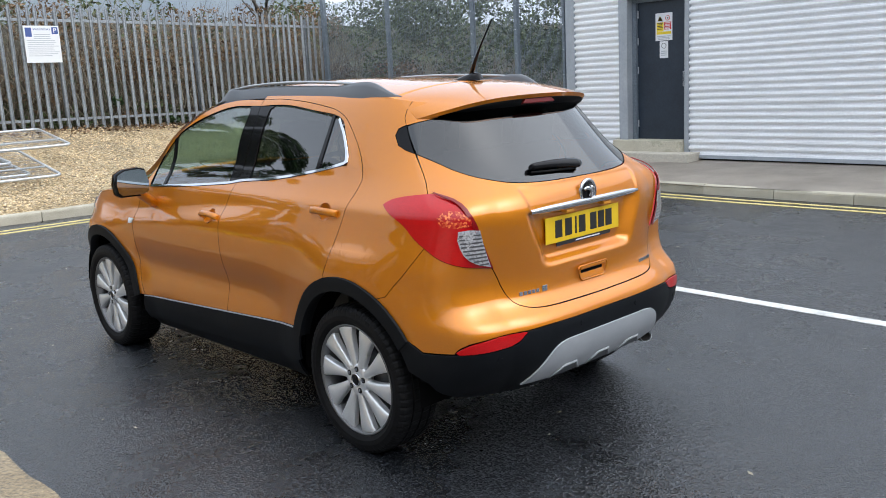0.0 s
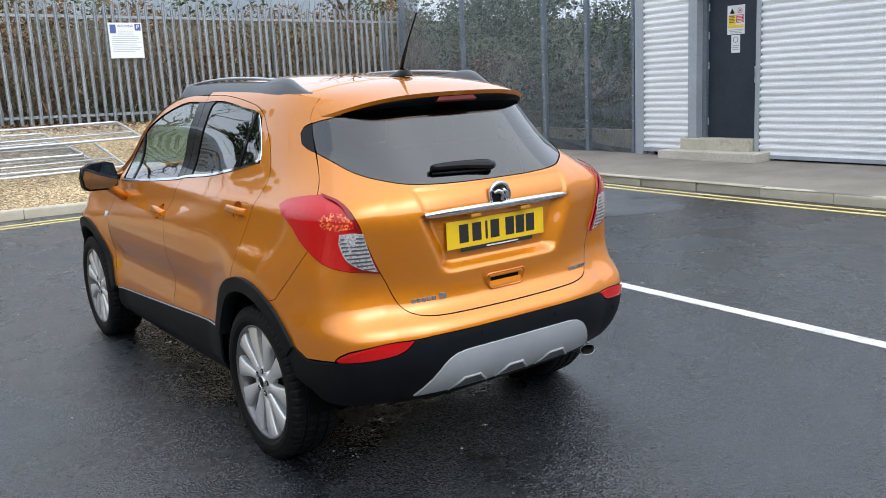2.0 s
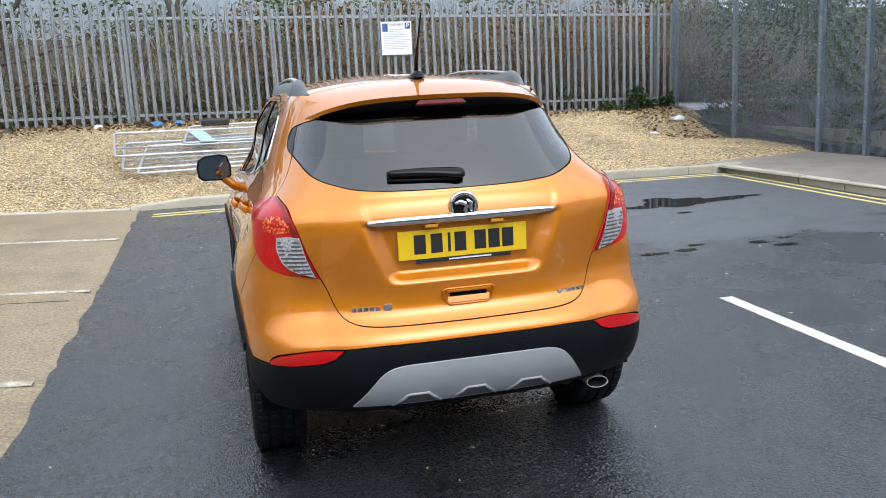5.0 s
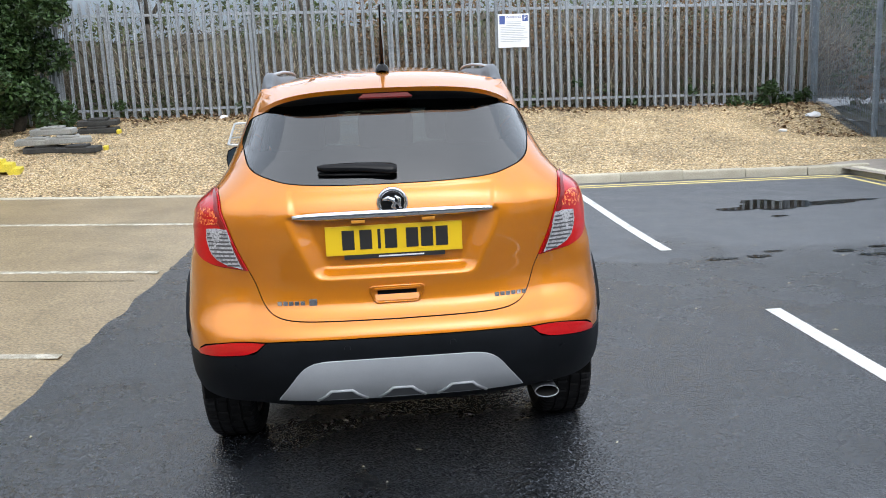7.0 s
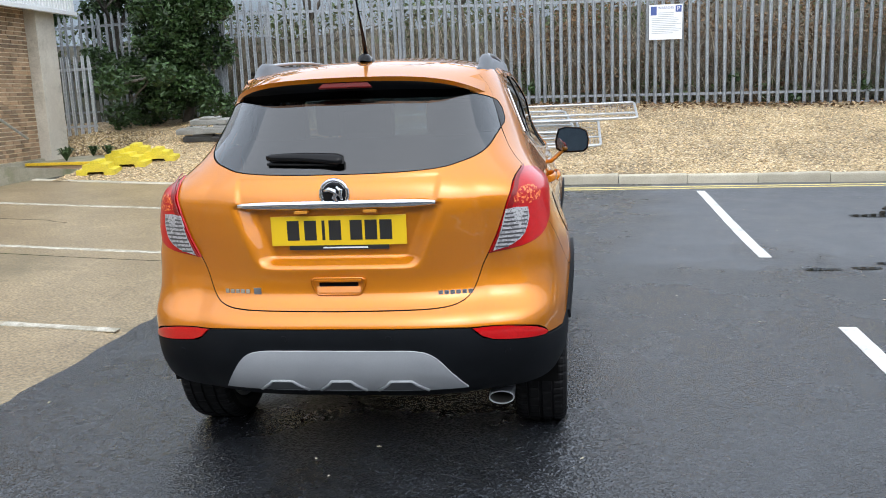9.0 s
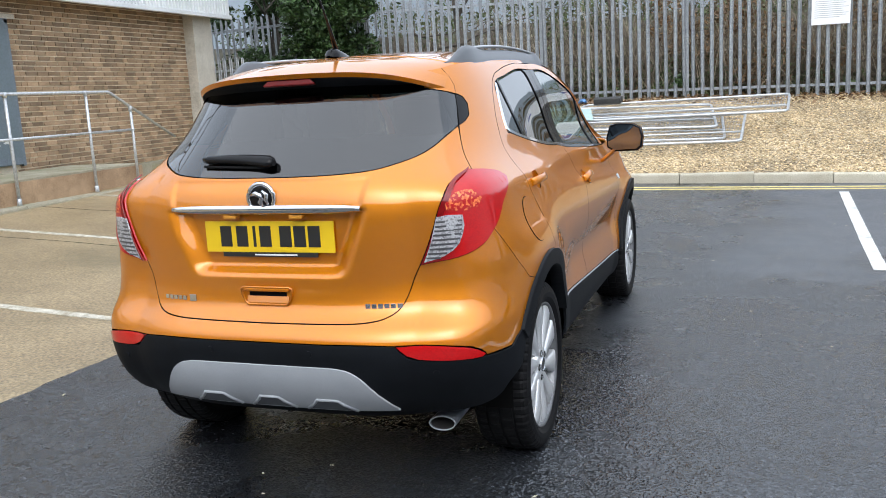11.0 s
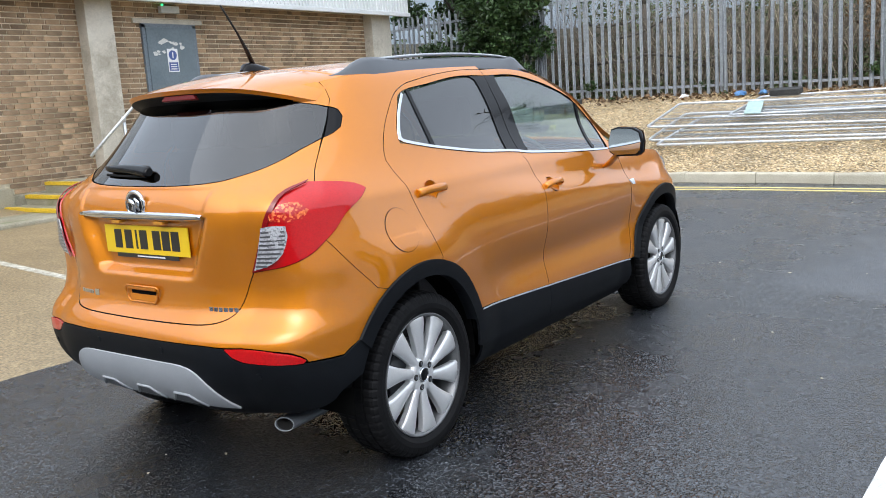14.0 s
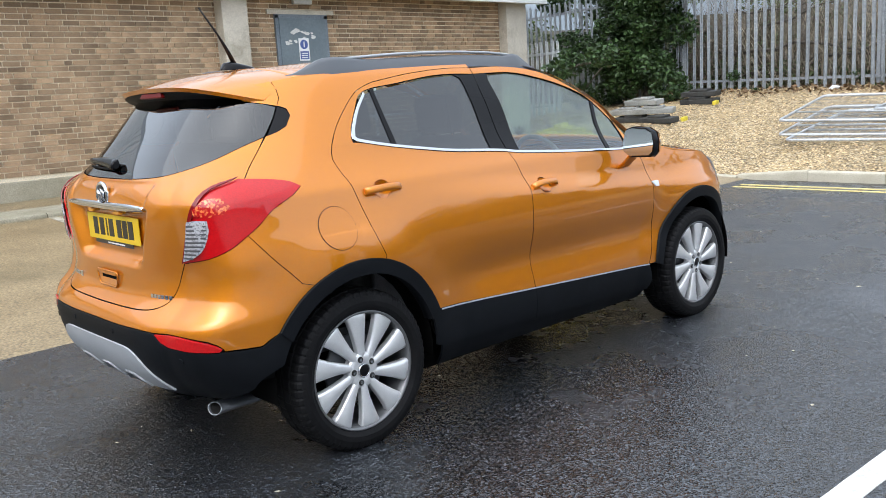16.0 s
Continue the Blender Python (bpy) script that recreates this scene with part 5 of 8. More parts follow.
for sd in (1, -1):
    doors[sd] = empty("rear_door", None, "")
    doors[sd].parent = car
    fdoors[sd] = empty("front_door", None, "")
    fdoors[sd].parent = car
    tagged(doors[sd], "amber rear door with privacy glass, closed")
    tagged(fdoors[sd], "amber front door with clear glass, closed")
BELT_R = [(1.25, 1.255), (1.372, 1.252), (1.52, 1.213), (1.741, 1.177), (1.941, 1.15), (2.193, 1.129), (2.302, 1.118)]
BELT_F = [(2.302, 1.118), (2.4, 1.105), (2.718, 1.08), (3.062, 1.059), (3.315, 1.05)]
# door skins below the belt, and the frames above it
rd_low = outline([p for p in E_RDTOP if p[1] <= 1.234], rear_arch_fwd, [rear_arch_fwd[-1], (2.34, 0.453)], [p for p in E_SPLIT if p[1] <= 1.12][::-1], [(2.302, 1.118), (2.193, 1.129), (1.941, 1.15), (1.741, 1.177), (1.52, 1.213), (1.372, 1.236), (1.251, 1.233)])
panel("door_skin", shrunk(rd_low, 0.0036), M_PAINT, doors, 0, gap=0, step=0.026, holes=[(girth_of_y(0.2, 1.04), 1.04, 0.044, 0.038)])
rd_frame = outline([(1.251, 1.233), (1.279, 1.299), (1.334, 1.365), (1.419, 1.43), (1.513, 1.463), (1.646, 1.486), (1.823, 1.51), (2.047, 1.527), (2.222, 1.527)], [(2.222, 1.527), (2.224, 1.495)], [(2.224, 1.495), (2.09, 1.499), (1.946, 1.494), (1.728, 1.468), (1.485, 1.436), (1.415, 1.374), (1.365, 1.292), (1.36, 1.25), (1.372, 1.226)], [(1.372, 1.226), (1.2505, 1.22)], [(1.2505, 1.22), (1.251, 1.233)])
panel("window_frame", rd_frame, M_PAINT, doors, 0, step=0.04, off=0.0005)
panel("pillar_trim", outline([(2.224, 1.495), (2.228, 1.409), (2.263, 1.258), (2.299, 1.121)], [(2.299, 1.121), (2.193, 1.131)], [(2.193, 1.131), (2.172, 1.25), (2.146, 1.372), (2.125, 1.478), (2.09, 1.497)], [(2.09, 1.497), (2.224, 1.495)]), M_PIANO, doors, 0, off=0.001, step=0.05, label="gloss black pillar trim")
fd_low = outline([(2.302, 1.118), (2.325, 1.04), (2.337, 0.96), (2.33, 0.86), (2.325, 0.767), (2.328, 0.651), (2.334, 0.537), (2.34, 0.453)], [(2.34, 0.453), (3.3, 0.4)], E_FDFRONT[::-1], BELT_F[::-1])
panel("door_skin", fd_low, M_PAINT, fdoors, 0, step=0.026, holes=[(girth_of_y(1.2, 0.945), 0.945, 0.044, 0.038)])
fd_frame = outline(E_FDTOP, [(3.315, 1.05), (3.235, 1.053)], [(3.235, 1.053), (3.24, 1.14), (3.175, 1.248), (3.06, 1.328), (2.875, 1.409), (2.677, 1.464), (2.482, 1.496), (2.225, 1.496)], [(2.225, 1.496), (2.222, 1.527)])
panel("window_frame", fd_frame, M_PAINT, fdoors, 0, step=0.04)
panel("pillar_trim", outline([(2.225, 1.496), (2.318, 1.496), (2.31, 1.462), (2.367, 1.264), (2.388, 1.11)], [(2.388, 1.11), (2.302, 1.12)], [(2.302, 1.12), (2.265, 1.258), (2.23, 1.409), (2.225, 1.496)]), M_PIANO, fdoors, 0, off=0.001, step=0.05, label="gloss black pillar trim")
g1 = panel("side_window", win_r, M_GLASSD, doors, 0, off=-0.004, gap=-0.003, depth=0.004, step=0.06, label="dark privacy glass")
g2 = panel("side_window", win_f, M_GLASSL, fdoors, 0, off=-0.004, gap=-0.003, depth=0.004, step=0.06, label="green-tinted clear glass")
g3 = panel("quarter_window", tri_f, M_GLASSL, fdoors, 0, off=-0.004, gap=-0.003, depth=0.004, step=0.06)
for g in g1 + g2 + g3:
    g.visible_shadow = False
panel("window_divider", outline([(1.552, 1.447), (1.58, 1.45)], [(1.58, 1.45), (1.62, 1.2)], [(1.62, 1.2), (1.592, 1.205)], [(1.592, 1.205), (1.552, 1.447)]), M_PIANO, doors, 0, off=0.0, gap=0, step=0.06)
panel("window_divider", outline([(3.046, 1.33), (3.068, 1.32)], [(3.068, 1.32), (3.082, 1.06)], [(3.082, 1.06), (3.06, 1.06)], [(3.06, 1.06), (3.046, 1.33)]), M_PIANO, fdoors, 0, off=0.001, gap=0, step=0.06)
# chrome strips under the glass
panel("chrome_strip", outline([(1.492, 1.437), (1.418, 1.372), (1.37, 1.295), (1.362, 1.25), (1.385, 1.238), (1.52, 1.213), (1.741, 1.178), (1.941, 1.151), (2.193, 1.13), (2.3, 1.119)], [(2.3, 1.119), (2.299, 1.13)], [(2.299, 1.13), (2.193, 1.141), (1.941, 1.162), (1.741, 1.189), (1.52, 1.224), (1.392, 1.249), (1.38, 1.258), (1.386, 1.29), (1.43, 1.362), (1.502, 1.428)], [(1.502, 1.428), (1.492, 1.437)]), M_CHROME, doors, 0, off=0.004, gap=0, depth=0.008, step=0.06)
panel("chrome_strip", outline([(2.303, 1.118), (2.4, 1.105), (2.718, 1.08), (3.062, 1.06), (3.23, 1.052)], [(3.23, 1.052), (3.23, 1.061)], [(3.23, 1.061), (3.062, 1.07), (2.718, 1.091), (2.4, 1.116), (2.303, 1.129)], [(2.303, 1.129), (2.303, 1.118)]), M_CHROME, fdoors, 0, off=0.004, gap=0, depth=0.008, step=0.06)


def handle(y, z, sd, door):
    """A body-coloured pull handle with its two feet and a dished cup behind."""
    s = girth_of_y(y, z)
    c, nn = wall(s, z), wall_normal(s, z)
    f = (wall(s + 0.02, z + 0.0004) - wall(s - 0.02, z - 0.0004)).normalized()
    u = nn.cross(f)
    path = []
    for t, o, h in ((-0.094, 0.001, 0), (-0.09, 0.012, 0), (-0.075, 0.022, 0), (-0.045, 0.028, 0.001), (0, 0.031, 0.001), (0.045, 0.028, 0.001), (0.075, 0.022, 0), (0.09, 0.012, 0), (0.094, 0.001, 0)):
        path.append(c + f * t + nn * o + u * h)
    bm = bmesh.new()
    rings = []
    for p in path:
        rings.append([bm.verts.new(p + u * (0.0155 * math.cos(k * math.tau / 10)) + nn * (0.007 * math.sin(k * math.tau / 10))) for k in range(10)])
    for a, b in zip(rings, rings[1:]):
        for k in range(10):
            bm.faces.new((a[k], a[(k + 1) % 10], b[(k + 1) % 10], b[k])).smooth = True
    bm.faces.new(rings[0][::-1])
    bm.faces.new(rings[-1])
    if sd < 0:
        bmesh.ops.scale(bm, vec=(-1, 1, 1), verts=bm.verts)
        bmesh.ops.reverse_faces(bm, faces=bm.faces[:])
    h = part("door_handle", bm, M_PAINT, door)
    cup = bmesh.new()
    vs = []
    for k in range(28):
        a = k * math.tau / 28
        vs.append(cup.verts.new(c + f * (0.047 * math.cos(a)) + u * (0.041 * math.sin(a)) + nn * 0.0008))
    mid = [cup.verts.new(c + f * (0.036 * math.cos(k * math.tau / 28)) + u * (0.03 * math.sin(k * math.tau / 28)) - nn * 0.008) for k in range(28)]
    deep = cup.verts.new(c - nn * 0.018)
    for k in range(28):
        cup.faces.new((vs[k], vs[(k + 1) % 28], mid[(k + 1) % 28], mid[k])).smooth = True
        cup.faces.new((mid[k], mid[(k + 1) % 28], deep)).smooth = True
    if sd < 0:
        bmesh.ops.scale(cup, vec=(-1, 1, 1), verts=cup.verts)
        bmesh.ops.reverse_faces(cup, faces=cup.faces[:])
    part("handle_cup", cup, M_PAINT, h)


for sd in (1, -1):
    handle(0.2, 1.04, sd, doors[sd])
    handle(1.2, 0.945, sd, fdoors[sd])

# --- sill cladding
sill_r = outline([rear_arch_fwd[-1], (2.34, 0.453)], [(2.34, 0.453), (2.345, 0.3)], [(2.345, 0.3), (1.7, 0.322)], [(1.7, 0.322)] + arc(0, R_IN + 0.012, 180, arch_meet(0, R_IN + 0.012, True, 0.49), 6), [(girth_of_y(0.367, 0.49), 0.49), rear_arch_fwd[-1]])
panel("sill_cladding", sill_r, M_CBLACK, car, 0, off=0.006, step=0.05, gap=0.0015, label="black plastic sill cladding")
panel("sill_cladding", outline([(2.34, 0.453), (3.3, 0.4)], [(3.3, 0.4), (3.335, 0.3), (3.32, 0.25)], [(3.32, 0.25), (2.345, 0.3)], [(2.345, 0.3), (2.34, 0.453)]), M_CBLACK, car, 0, off=0.006, step=0.05, gap=0.0015, label="black plastic sill cladding")
panel("sill", outline([(1.7, 0.324), (2.345, 0.302), (3.32, 0.252)], [(3.32, 0.252), (3.3, 0.19)], [(3.3, 0.19), (1.72, 0.21)], [(1.72, 0.21), (1.7, 0.324)]), M_CBLACK, car, 0, off=-0.004, step=0.05, gap=0.001)
panel("bright_strip", outline([(1.69, 0.491), (3.3, 0.402)], [(3.3, 0.402), (3.3, 0.396)], [(3.3, 0.396), (1.69, 0.485)], [(1.69, 0.485), (1.69, 0.491)]), M_SATIN, car, 0, off=0.009, gap=0, step=0.08, depth=0.004)

# --- wheel arch cladding
for yw, a0, a1 in ((0.0, arch_meet(0, R_OUT, False, 0.575), arch_meet(0, R_OUT, True, 0.49)), (2.555, arch_meet(0, R_OUT, False, 0.4), arch_meet(0, R_OUT, True, 0.47))):
    ring = outline(arc(yw, R_OUT, a0, a1, 30), [arc(yw, R_OUT, a1, a1, 1)[0], arc(yw, R_IN, a1 + 2, a1 + 2, 1)[0]], arc(yw, R_IN, a1 + 2, a0 - 2, 30), [arc(yw, R_IN, a0 - 2, a0 - 2, 1)[0], arc(yw, R_OUT, a0, a0, 1)[0]])
    panel("arch_cladding", ring, M_CBLACK, car, 0, off=0.013, gap=0.001, depth=0.055, step=0.05, label="black plastic wheel arch cladding")

# --- rear quarter panels
arc_q = arc(0.0, R_OUT, math.degrees(math.atan2(0.728 - 0.335, -wall(1.065, 0.728).y)), arc_rd0, 14)
q_pts = outline([(0.912, 1.5), at_y(0.0, 1.514), at_y(0.3, 1.531), at_y(0.7, 1.544), (2.222, 1.545)], [(2.222, 1.545), (2.222, 1.527)], E_RDTOP, arc_q[::-1], E_BSPLIT[::-1], E_TAILLOW[::-1], E_TAILTOP[::-1], [(0.9, 1.139), (0.906, 1.178), (0.922, 1.227), (0.945, 1.288)], [(0.945, 1.288), (0.993, 1.302), (1.03, 1.322), (1.042, 1.362), (1.02, 1.388), (0.97, 1.402)], [(0.97, 1.402), (0.974, 1.43), (0.955, 1.461), (0.912, 1.5)])
qp = panel("quarter_panel", q_pts, M_PAINT, car, 0, step=0.03, gap=0.0022)
panel("quarter_glass", outline([(0.949, 1.288), (0.993, 1.302), (1.03, 1.322), (1.042, 1.362), (1.02, 1.388), (0.97, 1.402)], [(0.97, 1.402), (0.965, 1.362), (0.949, 1.288)]), M_PIANO, car, 0, off=-0.002, step=0.05)
# fuel flap on one flank
sf, zf = 1.198, 0.92
ff = panel("fuel_flap", outline([(sf + 0.077 * math.cos(k * math.tau / 40), zf + 0.083 * math.sin(k * math.tau / 40)) for k in range(40)]), M_PAINT, car, 1, off=0.0026, gap=0.001, step=0.018, depth=0.003, label="round amber fuel flap")
rimp = outline([(sf + 0.0786 * math.cos(k * math.tau / 40), zf + 0.0846 * math.sin(k * math.tau / 40)) for k in range(40)])
panel("flap_gap", rimp, M_GAP, ff, 1, off=0.0007, gap=0, step=0.018, depth=0.002)

# --- tailgate
gate = empty("tailgate")
gate.parent = car
tagged(gate, "amber tailgate with dark window and number plate, closed")
gate_pts = outline(E_GLASSLOW, [(0.94, 1.287), (0.922, 1.227), (0.906, 1.178), (0.9, 1.139)], E_TAILIN[::-1], E_GATELOW, [(0.0, 0.655), (0.0, 1.149)])
panel("tailgate_skin", gate_pts, M_PAINT, gate, 1, True, step=0.01, gap=0.0048)
rw_pts = outline(E_GLASSLOW, [(0.94, 1.287), (0.962, 1.362), (0.966, 1.4)], [(0.966, 1.4), (0.85, 1.425), (0.75, 1.45)], [(0.75, 1.45), (0.0, 1.455)], [(0.0, 1.455), (0.0, 1.149)])
rw = panel("rear_window", rw_pts, M_GLASSR, gate, 1, True, off=-0.002, step=0.05, label="dark heated rear window")
panel("spoiler_side", outline([(0.78, 1.428), (0.9, 1.413), (0.968, 1.402)], [(0.968, 1.402), (0.971, 1.43), (0.952, 1.461), (0.909, 1.498)], [(0.909, 1.498), (0.8, 1.488)], [(0.8, 1.488), (0.78, 1.428)]), M_PAINT, gate, 0, off=0.001, gap=0, step=0.03)

# --- rear bumper
arc_b = arc(0.0, R_OUT, arch_meet(0, R_OUT, False, 0.575), math.degrees(math.atan2(0.728 - 0.335, -wall(1.065, 0.728).y)), 12)
b_pts = outline(E_GATELOW[::-1], E_TAILLOW2[::-1], E_BSPLIT, arc_b[::-1], [arc_b[0], (0.960, 0.556), (0.939, 0.538)], [(0.939, 0.538), (0.843, 0.540)], [(0.843, 0.540), (0.839, 0.550), (0.800, 0.579), (0.698, 0.596), (0.572, 0.596)], [(0.572, 0.596), (0.456, 0.6), (0.27, 0.599), (0.0, 0.599)], [(0.0, 0.599), (0.0, 0.655)])
bumper = empty("rear_bumper")
bumper.parent = car
tagged(bumper, "amber rear bumper over black cladding and a silver skid plate")
panel("bumper_skin", b_pts, M_PAINT, bumper, 1, True, step=0.025, gap=0.0026)
a_in0 = arch_meet(0, R_IN, False, 0.575)
c_pts = outline([(0.0, 0.596), (0.27, 0.596), (0.456, 0.597), (0.572, 0.593)], [(0.572, 0.593), (0.609, 0.560), (0.651, 0.545), (0.831, 0.535), (0.939, 0.534), (0.960, 0.552), arc_b[0]], [arc_b[0], arc(0, R_IN, a_in0, a_in0, 1)[0]], arc(0, R_IN, a_in0, 17, 10), [arc(0, R_IN, 17, 17, 1)[0], (0.908, 0.410), (0.851, 0.364), (0.709, 0.329), (0.4, 0.3), (0.0, 0.3)], [(0.0, 0.3), (0.0, 0.596)])
panel("bumper_cladding", c_pts, M_CBLACK, bumper, 1, True, off=0.004, gap=0.001, step=0.035, label="black grained plastic lower bumper")
sk_pts = outline([(0.0, 0.52), (0.2, 0.52), (0.35, 0.518), (0.412, 0.503), (0.45, 0.475), (0.496, 0.42), (0.552, 0.354)], [(0.552, 0.354), (0.3, 0.347), (0.0, 0.345)], [(0.0, 0.345), (0.0, 0.52)])
skid = panel("skid_plate", sk_pts, M_SATIN, bumper, 1, True, off=0.011, gap=0.0, step=0.02, depth=0.012, label="satin silver skid plate")


def notch(sc):
    w, o = 0.095, []
    pts = outline([(sc - w, 0.352), (sc - w * 0.66, 0.376), (sc - w * 0.45, 0.392), (sc, 0.395), (sc + w * 0.45, 0.392), (sc + w * 0.66, 0.376), (sc + w, 0.352)], [(sc + w, 0.352), (sc - w, 0.352)])
    return pts


for sc in (0.28,):
    panel("skid_notch", notch(sc), M_RAIL, skid, 0, off=0.0125, gap=0, step=0.05, depth=0.004)
panel("skid_notch", outline([(0.0, 0.395), (0.043, 0.392), (0.063, 0.376), (0.095, 0.352)], [(0.095, 0.352), (0.0, 0.352)], [(0.0, 0.352), (0.0, 0.395)]), M_RAIL, skid, 1, True, off=0.0125, gap=0, step=0.05, depth=0.004)
for sc in (0.28, 0.0):
    for sg in ((1, -1) if sc else (1,)):
        pth = [(sc - 0.112, 0.351), (sc - 0.066, 0.378), (sc - 0.046, 0.396), (sc + 0.046, 0.396), (sc + 0.066, 0.378), (sc + 0.112, 0.351)]
        pp = []
        for s, z in pth:
            v = wall(abs(s), z) + wall_normal(abs(s), z) * 0.0115
            pp.append((v.x * (1 if s >= 0 else -1) * sg, v.y, v.z))
        part("skid_rib", tube(pp, 0.0065, 8), M_SATIN, skid)
refl_pts = outline([(0.578, 0.592), (0.698, 0.593), (0.798, 0.574), (0.838, 0.548)], [(0.838, 0.548), (0.829, 0.539), (0.651, 0.549), (0.612, 0.563)], [(0.612, 0.563), (0.578, 0.592)])
panel("reflector", refl_pts, M_RED, bumper, 0, off=0.005, gap=0.001, step=0.04, label="red bumper reflector")
for sx in (0.195, 0.62):
    for sg in (1, -1):
        s = girth_of_x(sx, 0.555) if sx < 0.5 else girth_of_x(sx, 0.5)
        z = 0.565 if sx < 0.5 else 0.5
        v, nn = wall(s, z), wall_normal(s, z)
        b = bmesh.new()
        bmesh.ops.create_cone(b, cap_ends=True, segments=20, radius1=0.012, radius2=0.011, depth=0.006)
        q = nn.to_track_quat("Z", "Y").to_matrix().to_4x4()
        bmesh.ops.transform(b, matrix=Matrix.Translation(v + nn * 0.004) @ q, verts=b.verts)
        if sg < 0:
            bmesh.ops.scale(b, vec=(-1, 1, 1), verts=b.verts)
            bmesh.ops.reverse_faces(b, faces=b.faces[:])
        part("parking_sensor", b, M_CBLACK, bumper)

# --- tail lamps
lamp_pts = outline(E_TAILTOP, E_TAILLOW, E_TAILLOW2, E_TAILIN)
clear_pts = outline([(0.717, 1.007), (0.751, 1.011), (0.787, 1.008)], [(0.787, 1.008), (0.785, 0.974), (0.759, 0.914), (0.718, 0.877), (0.654, 0.855)], [(0.654, 0.855), (0.678, 0.908), (0.717, 1.007)])
flare_pts = outline([(0.748, 1.047), (0.781, 1.074), (0.832, 1.077), (0.857, 1.053), (0.835, 1.026), (0.797, 1.020), (0.748, 1.027)], [(0.748, 1.027), (0.748, 1.047)])
lamps = {}
data = skin(shrunk(lamp_pts, 0.002), off=0.004, bulge=0.012, step=0.025, depth=0.02)
for sd in (1, -1):
    lamps[sd] = put("tail_lamp", skin_mesh("tail_lamp", data, M_RED, sd), car, None, "red tail lamp with a clear ribbed lens")
panel("clear_lens", clear_pts, M_CLEAR, lamps, 0, off=0.0175, gap=0, step=0.03, depth=0.006, label="clear ribbed lens")
panel("lamp_border", outline(E_TAILIN, [(0.879, 1.143), (0.868, 1.133)], [(0.868, 1.133), (0.806, 1.106), (0.772, 1.073), (0.746, 1.027), (0.722, 0.975), (0.686, 0.901), (0.66, 0.853)], [(0.66, 0.853), (0.639, 0.844)]), M_INNER, lamps, 0, off=0.0168, gap=0.003, step=0.03, depth=0.004, label="dark red inner edge of the lamp")
panel("lamp_reflector", flare_pts, M_LAMPGLINT, lamps, 0, off=0.0172, gap=0, step=0.03, depth=0.003)
for k in range(9):
    z = 0.868 + 0.015 * k
    s0, s1 = lerp_table([(0.855, 0.656), (0.908, 0.678), (1.007, 0.717)], z), lerp_table([(0.858, 0.69), (0.877, 0.718), (0.914, 0.757), (0.974, 0.783), (1.008, 0.786)], z + 0.003)
    panel("lens_rib", outline([(s0 + 0.004, z), (s1 - 0.004, z)], [(s1 - 0.004, z), (s1 - 0.004, z + 0.006)], [(s1 - 0.004, z + 0.006), (s0 + 0.004, z + 0.006)], [(s0 + 0.004, z + 0.006), (s0 + 0.004, z)]), M_RIB, lamps, 0, off=0.0195, gap=0, step=0.08, depth=0.002)

# --- front wings, bonnet, nose
a_f0, a_f1 = arch_meet(0, R_OUT, False, 0.4), arch_meet(0, R_OUT, True, 0.47)
w_top = [(3.315, 1.05), at_y(2.25, 1.052), at_y(2.45, 1.008), at_y(2.7, 0.978), at_y(2.9, 0.94)]
w_pts = outline(w_top, [w_top[-1], at_y(3.02, 0.84), at_y(3.05, 0.66)], [at_y(3.05, 0.66), arc(2.555, R_OUT, 132, 132, 1)[0]], arc(2.555, R_OUT, 132, a_f0, 24), [arc(2.555, R_OUT, a_f0, a_f0, 1)[0], (3.3, 0.4)], E_FDFRONT[::-1])
wings = panel("front_wing", w_pts, M_PAINT, car, 0, step=0.045)
nose_pts = outline([at_y(2.91, 0.93), at_y(3.02, 0.84), at_y(3.05, 0.66)], [at_y(3.05, 0.66), arc(2.555, R_OUT, 132, 132, 1)[0]], arc(2.555, R_OUT, 132, a_f1, 8), [arc(2.555, R_OUT, a_f1, a_f1, 1)[0], at_y(3.15, 0.46), (S_END - 0.004, 0.46)], [(S_END - 0.004, 0.46), (S_END - 0.004, 0.815)], [(S_END - 0.004, 0.815), at_y(3.25, 0.838), at_y(3.1, 0.875), at_y(2.91, 0.93)])
panel("front_bumper", nose_pts, M_PAINT, car, 0, step=0.05)
panel("front_bumper_cladding", outline([at_y(3.0, 0.455), at_y(3.15, 0.455), (S_END - 0.004, 0.455)], [(S_END - 0.004, 0.455), (S_END - 0.004, 0.24)], [(S_END - 0.004, 0.24), at_y(3.05, 0.24)], [at_y(3.05, 0.24), at_y(2.985, 0.33), at_y(3.0, 0.455)]), M_CBLACK, car, 0, off=0.006, step=0.06, label="black plastic lower front bumper")
hl_pts = outline([at_y(2.87, 0.93), at_y(3.05, 0.87), at_y(3.2, 0.815)], [at_y(3.2, 0.815), at_y(3.2, 0.74)], [at_y(3.2, 0.74), at_y(3.05, 0.8), at_y(2.87, 0.93)])
panel("headlamp", hl_pts, M_HLAMP, car, 0, off=0.008, step=0.05, label="clear headlamp")
sr, zr = girth_of_y(2.13, 0.845), 0.845
panel("side_repeater", outline([(sr - 0.035, zr + 0.018), (sr + 0.03, zr + 0.016)], [(sr + 0.03, zr + 0.016), (sr + 0.02, zr - 0.014), (sr - 0.01, zr - 0.012), (sr - 0.035, zr + 0.018)]), M_SIGN, car, 0, off=0.006, gap=0, step=0.06, label="white side repeater lamp")


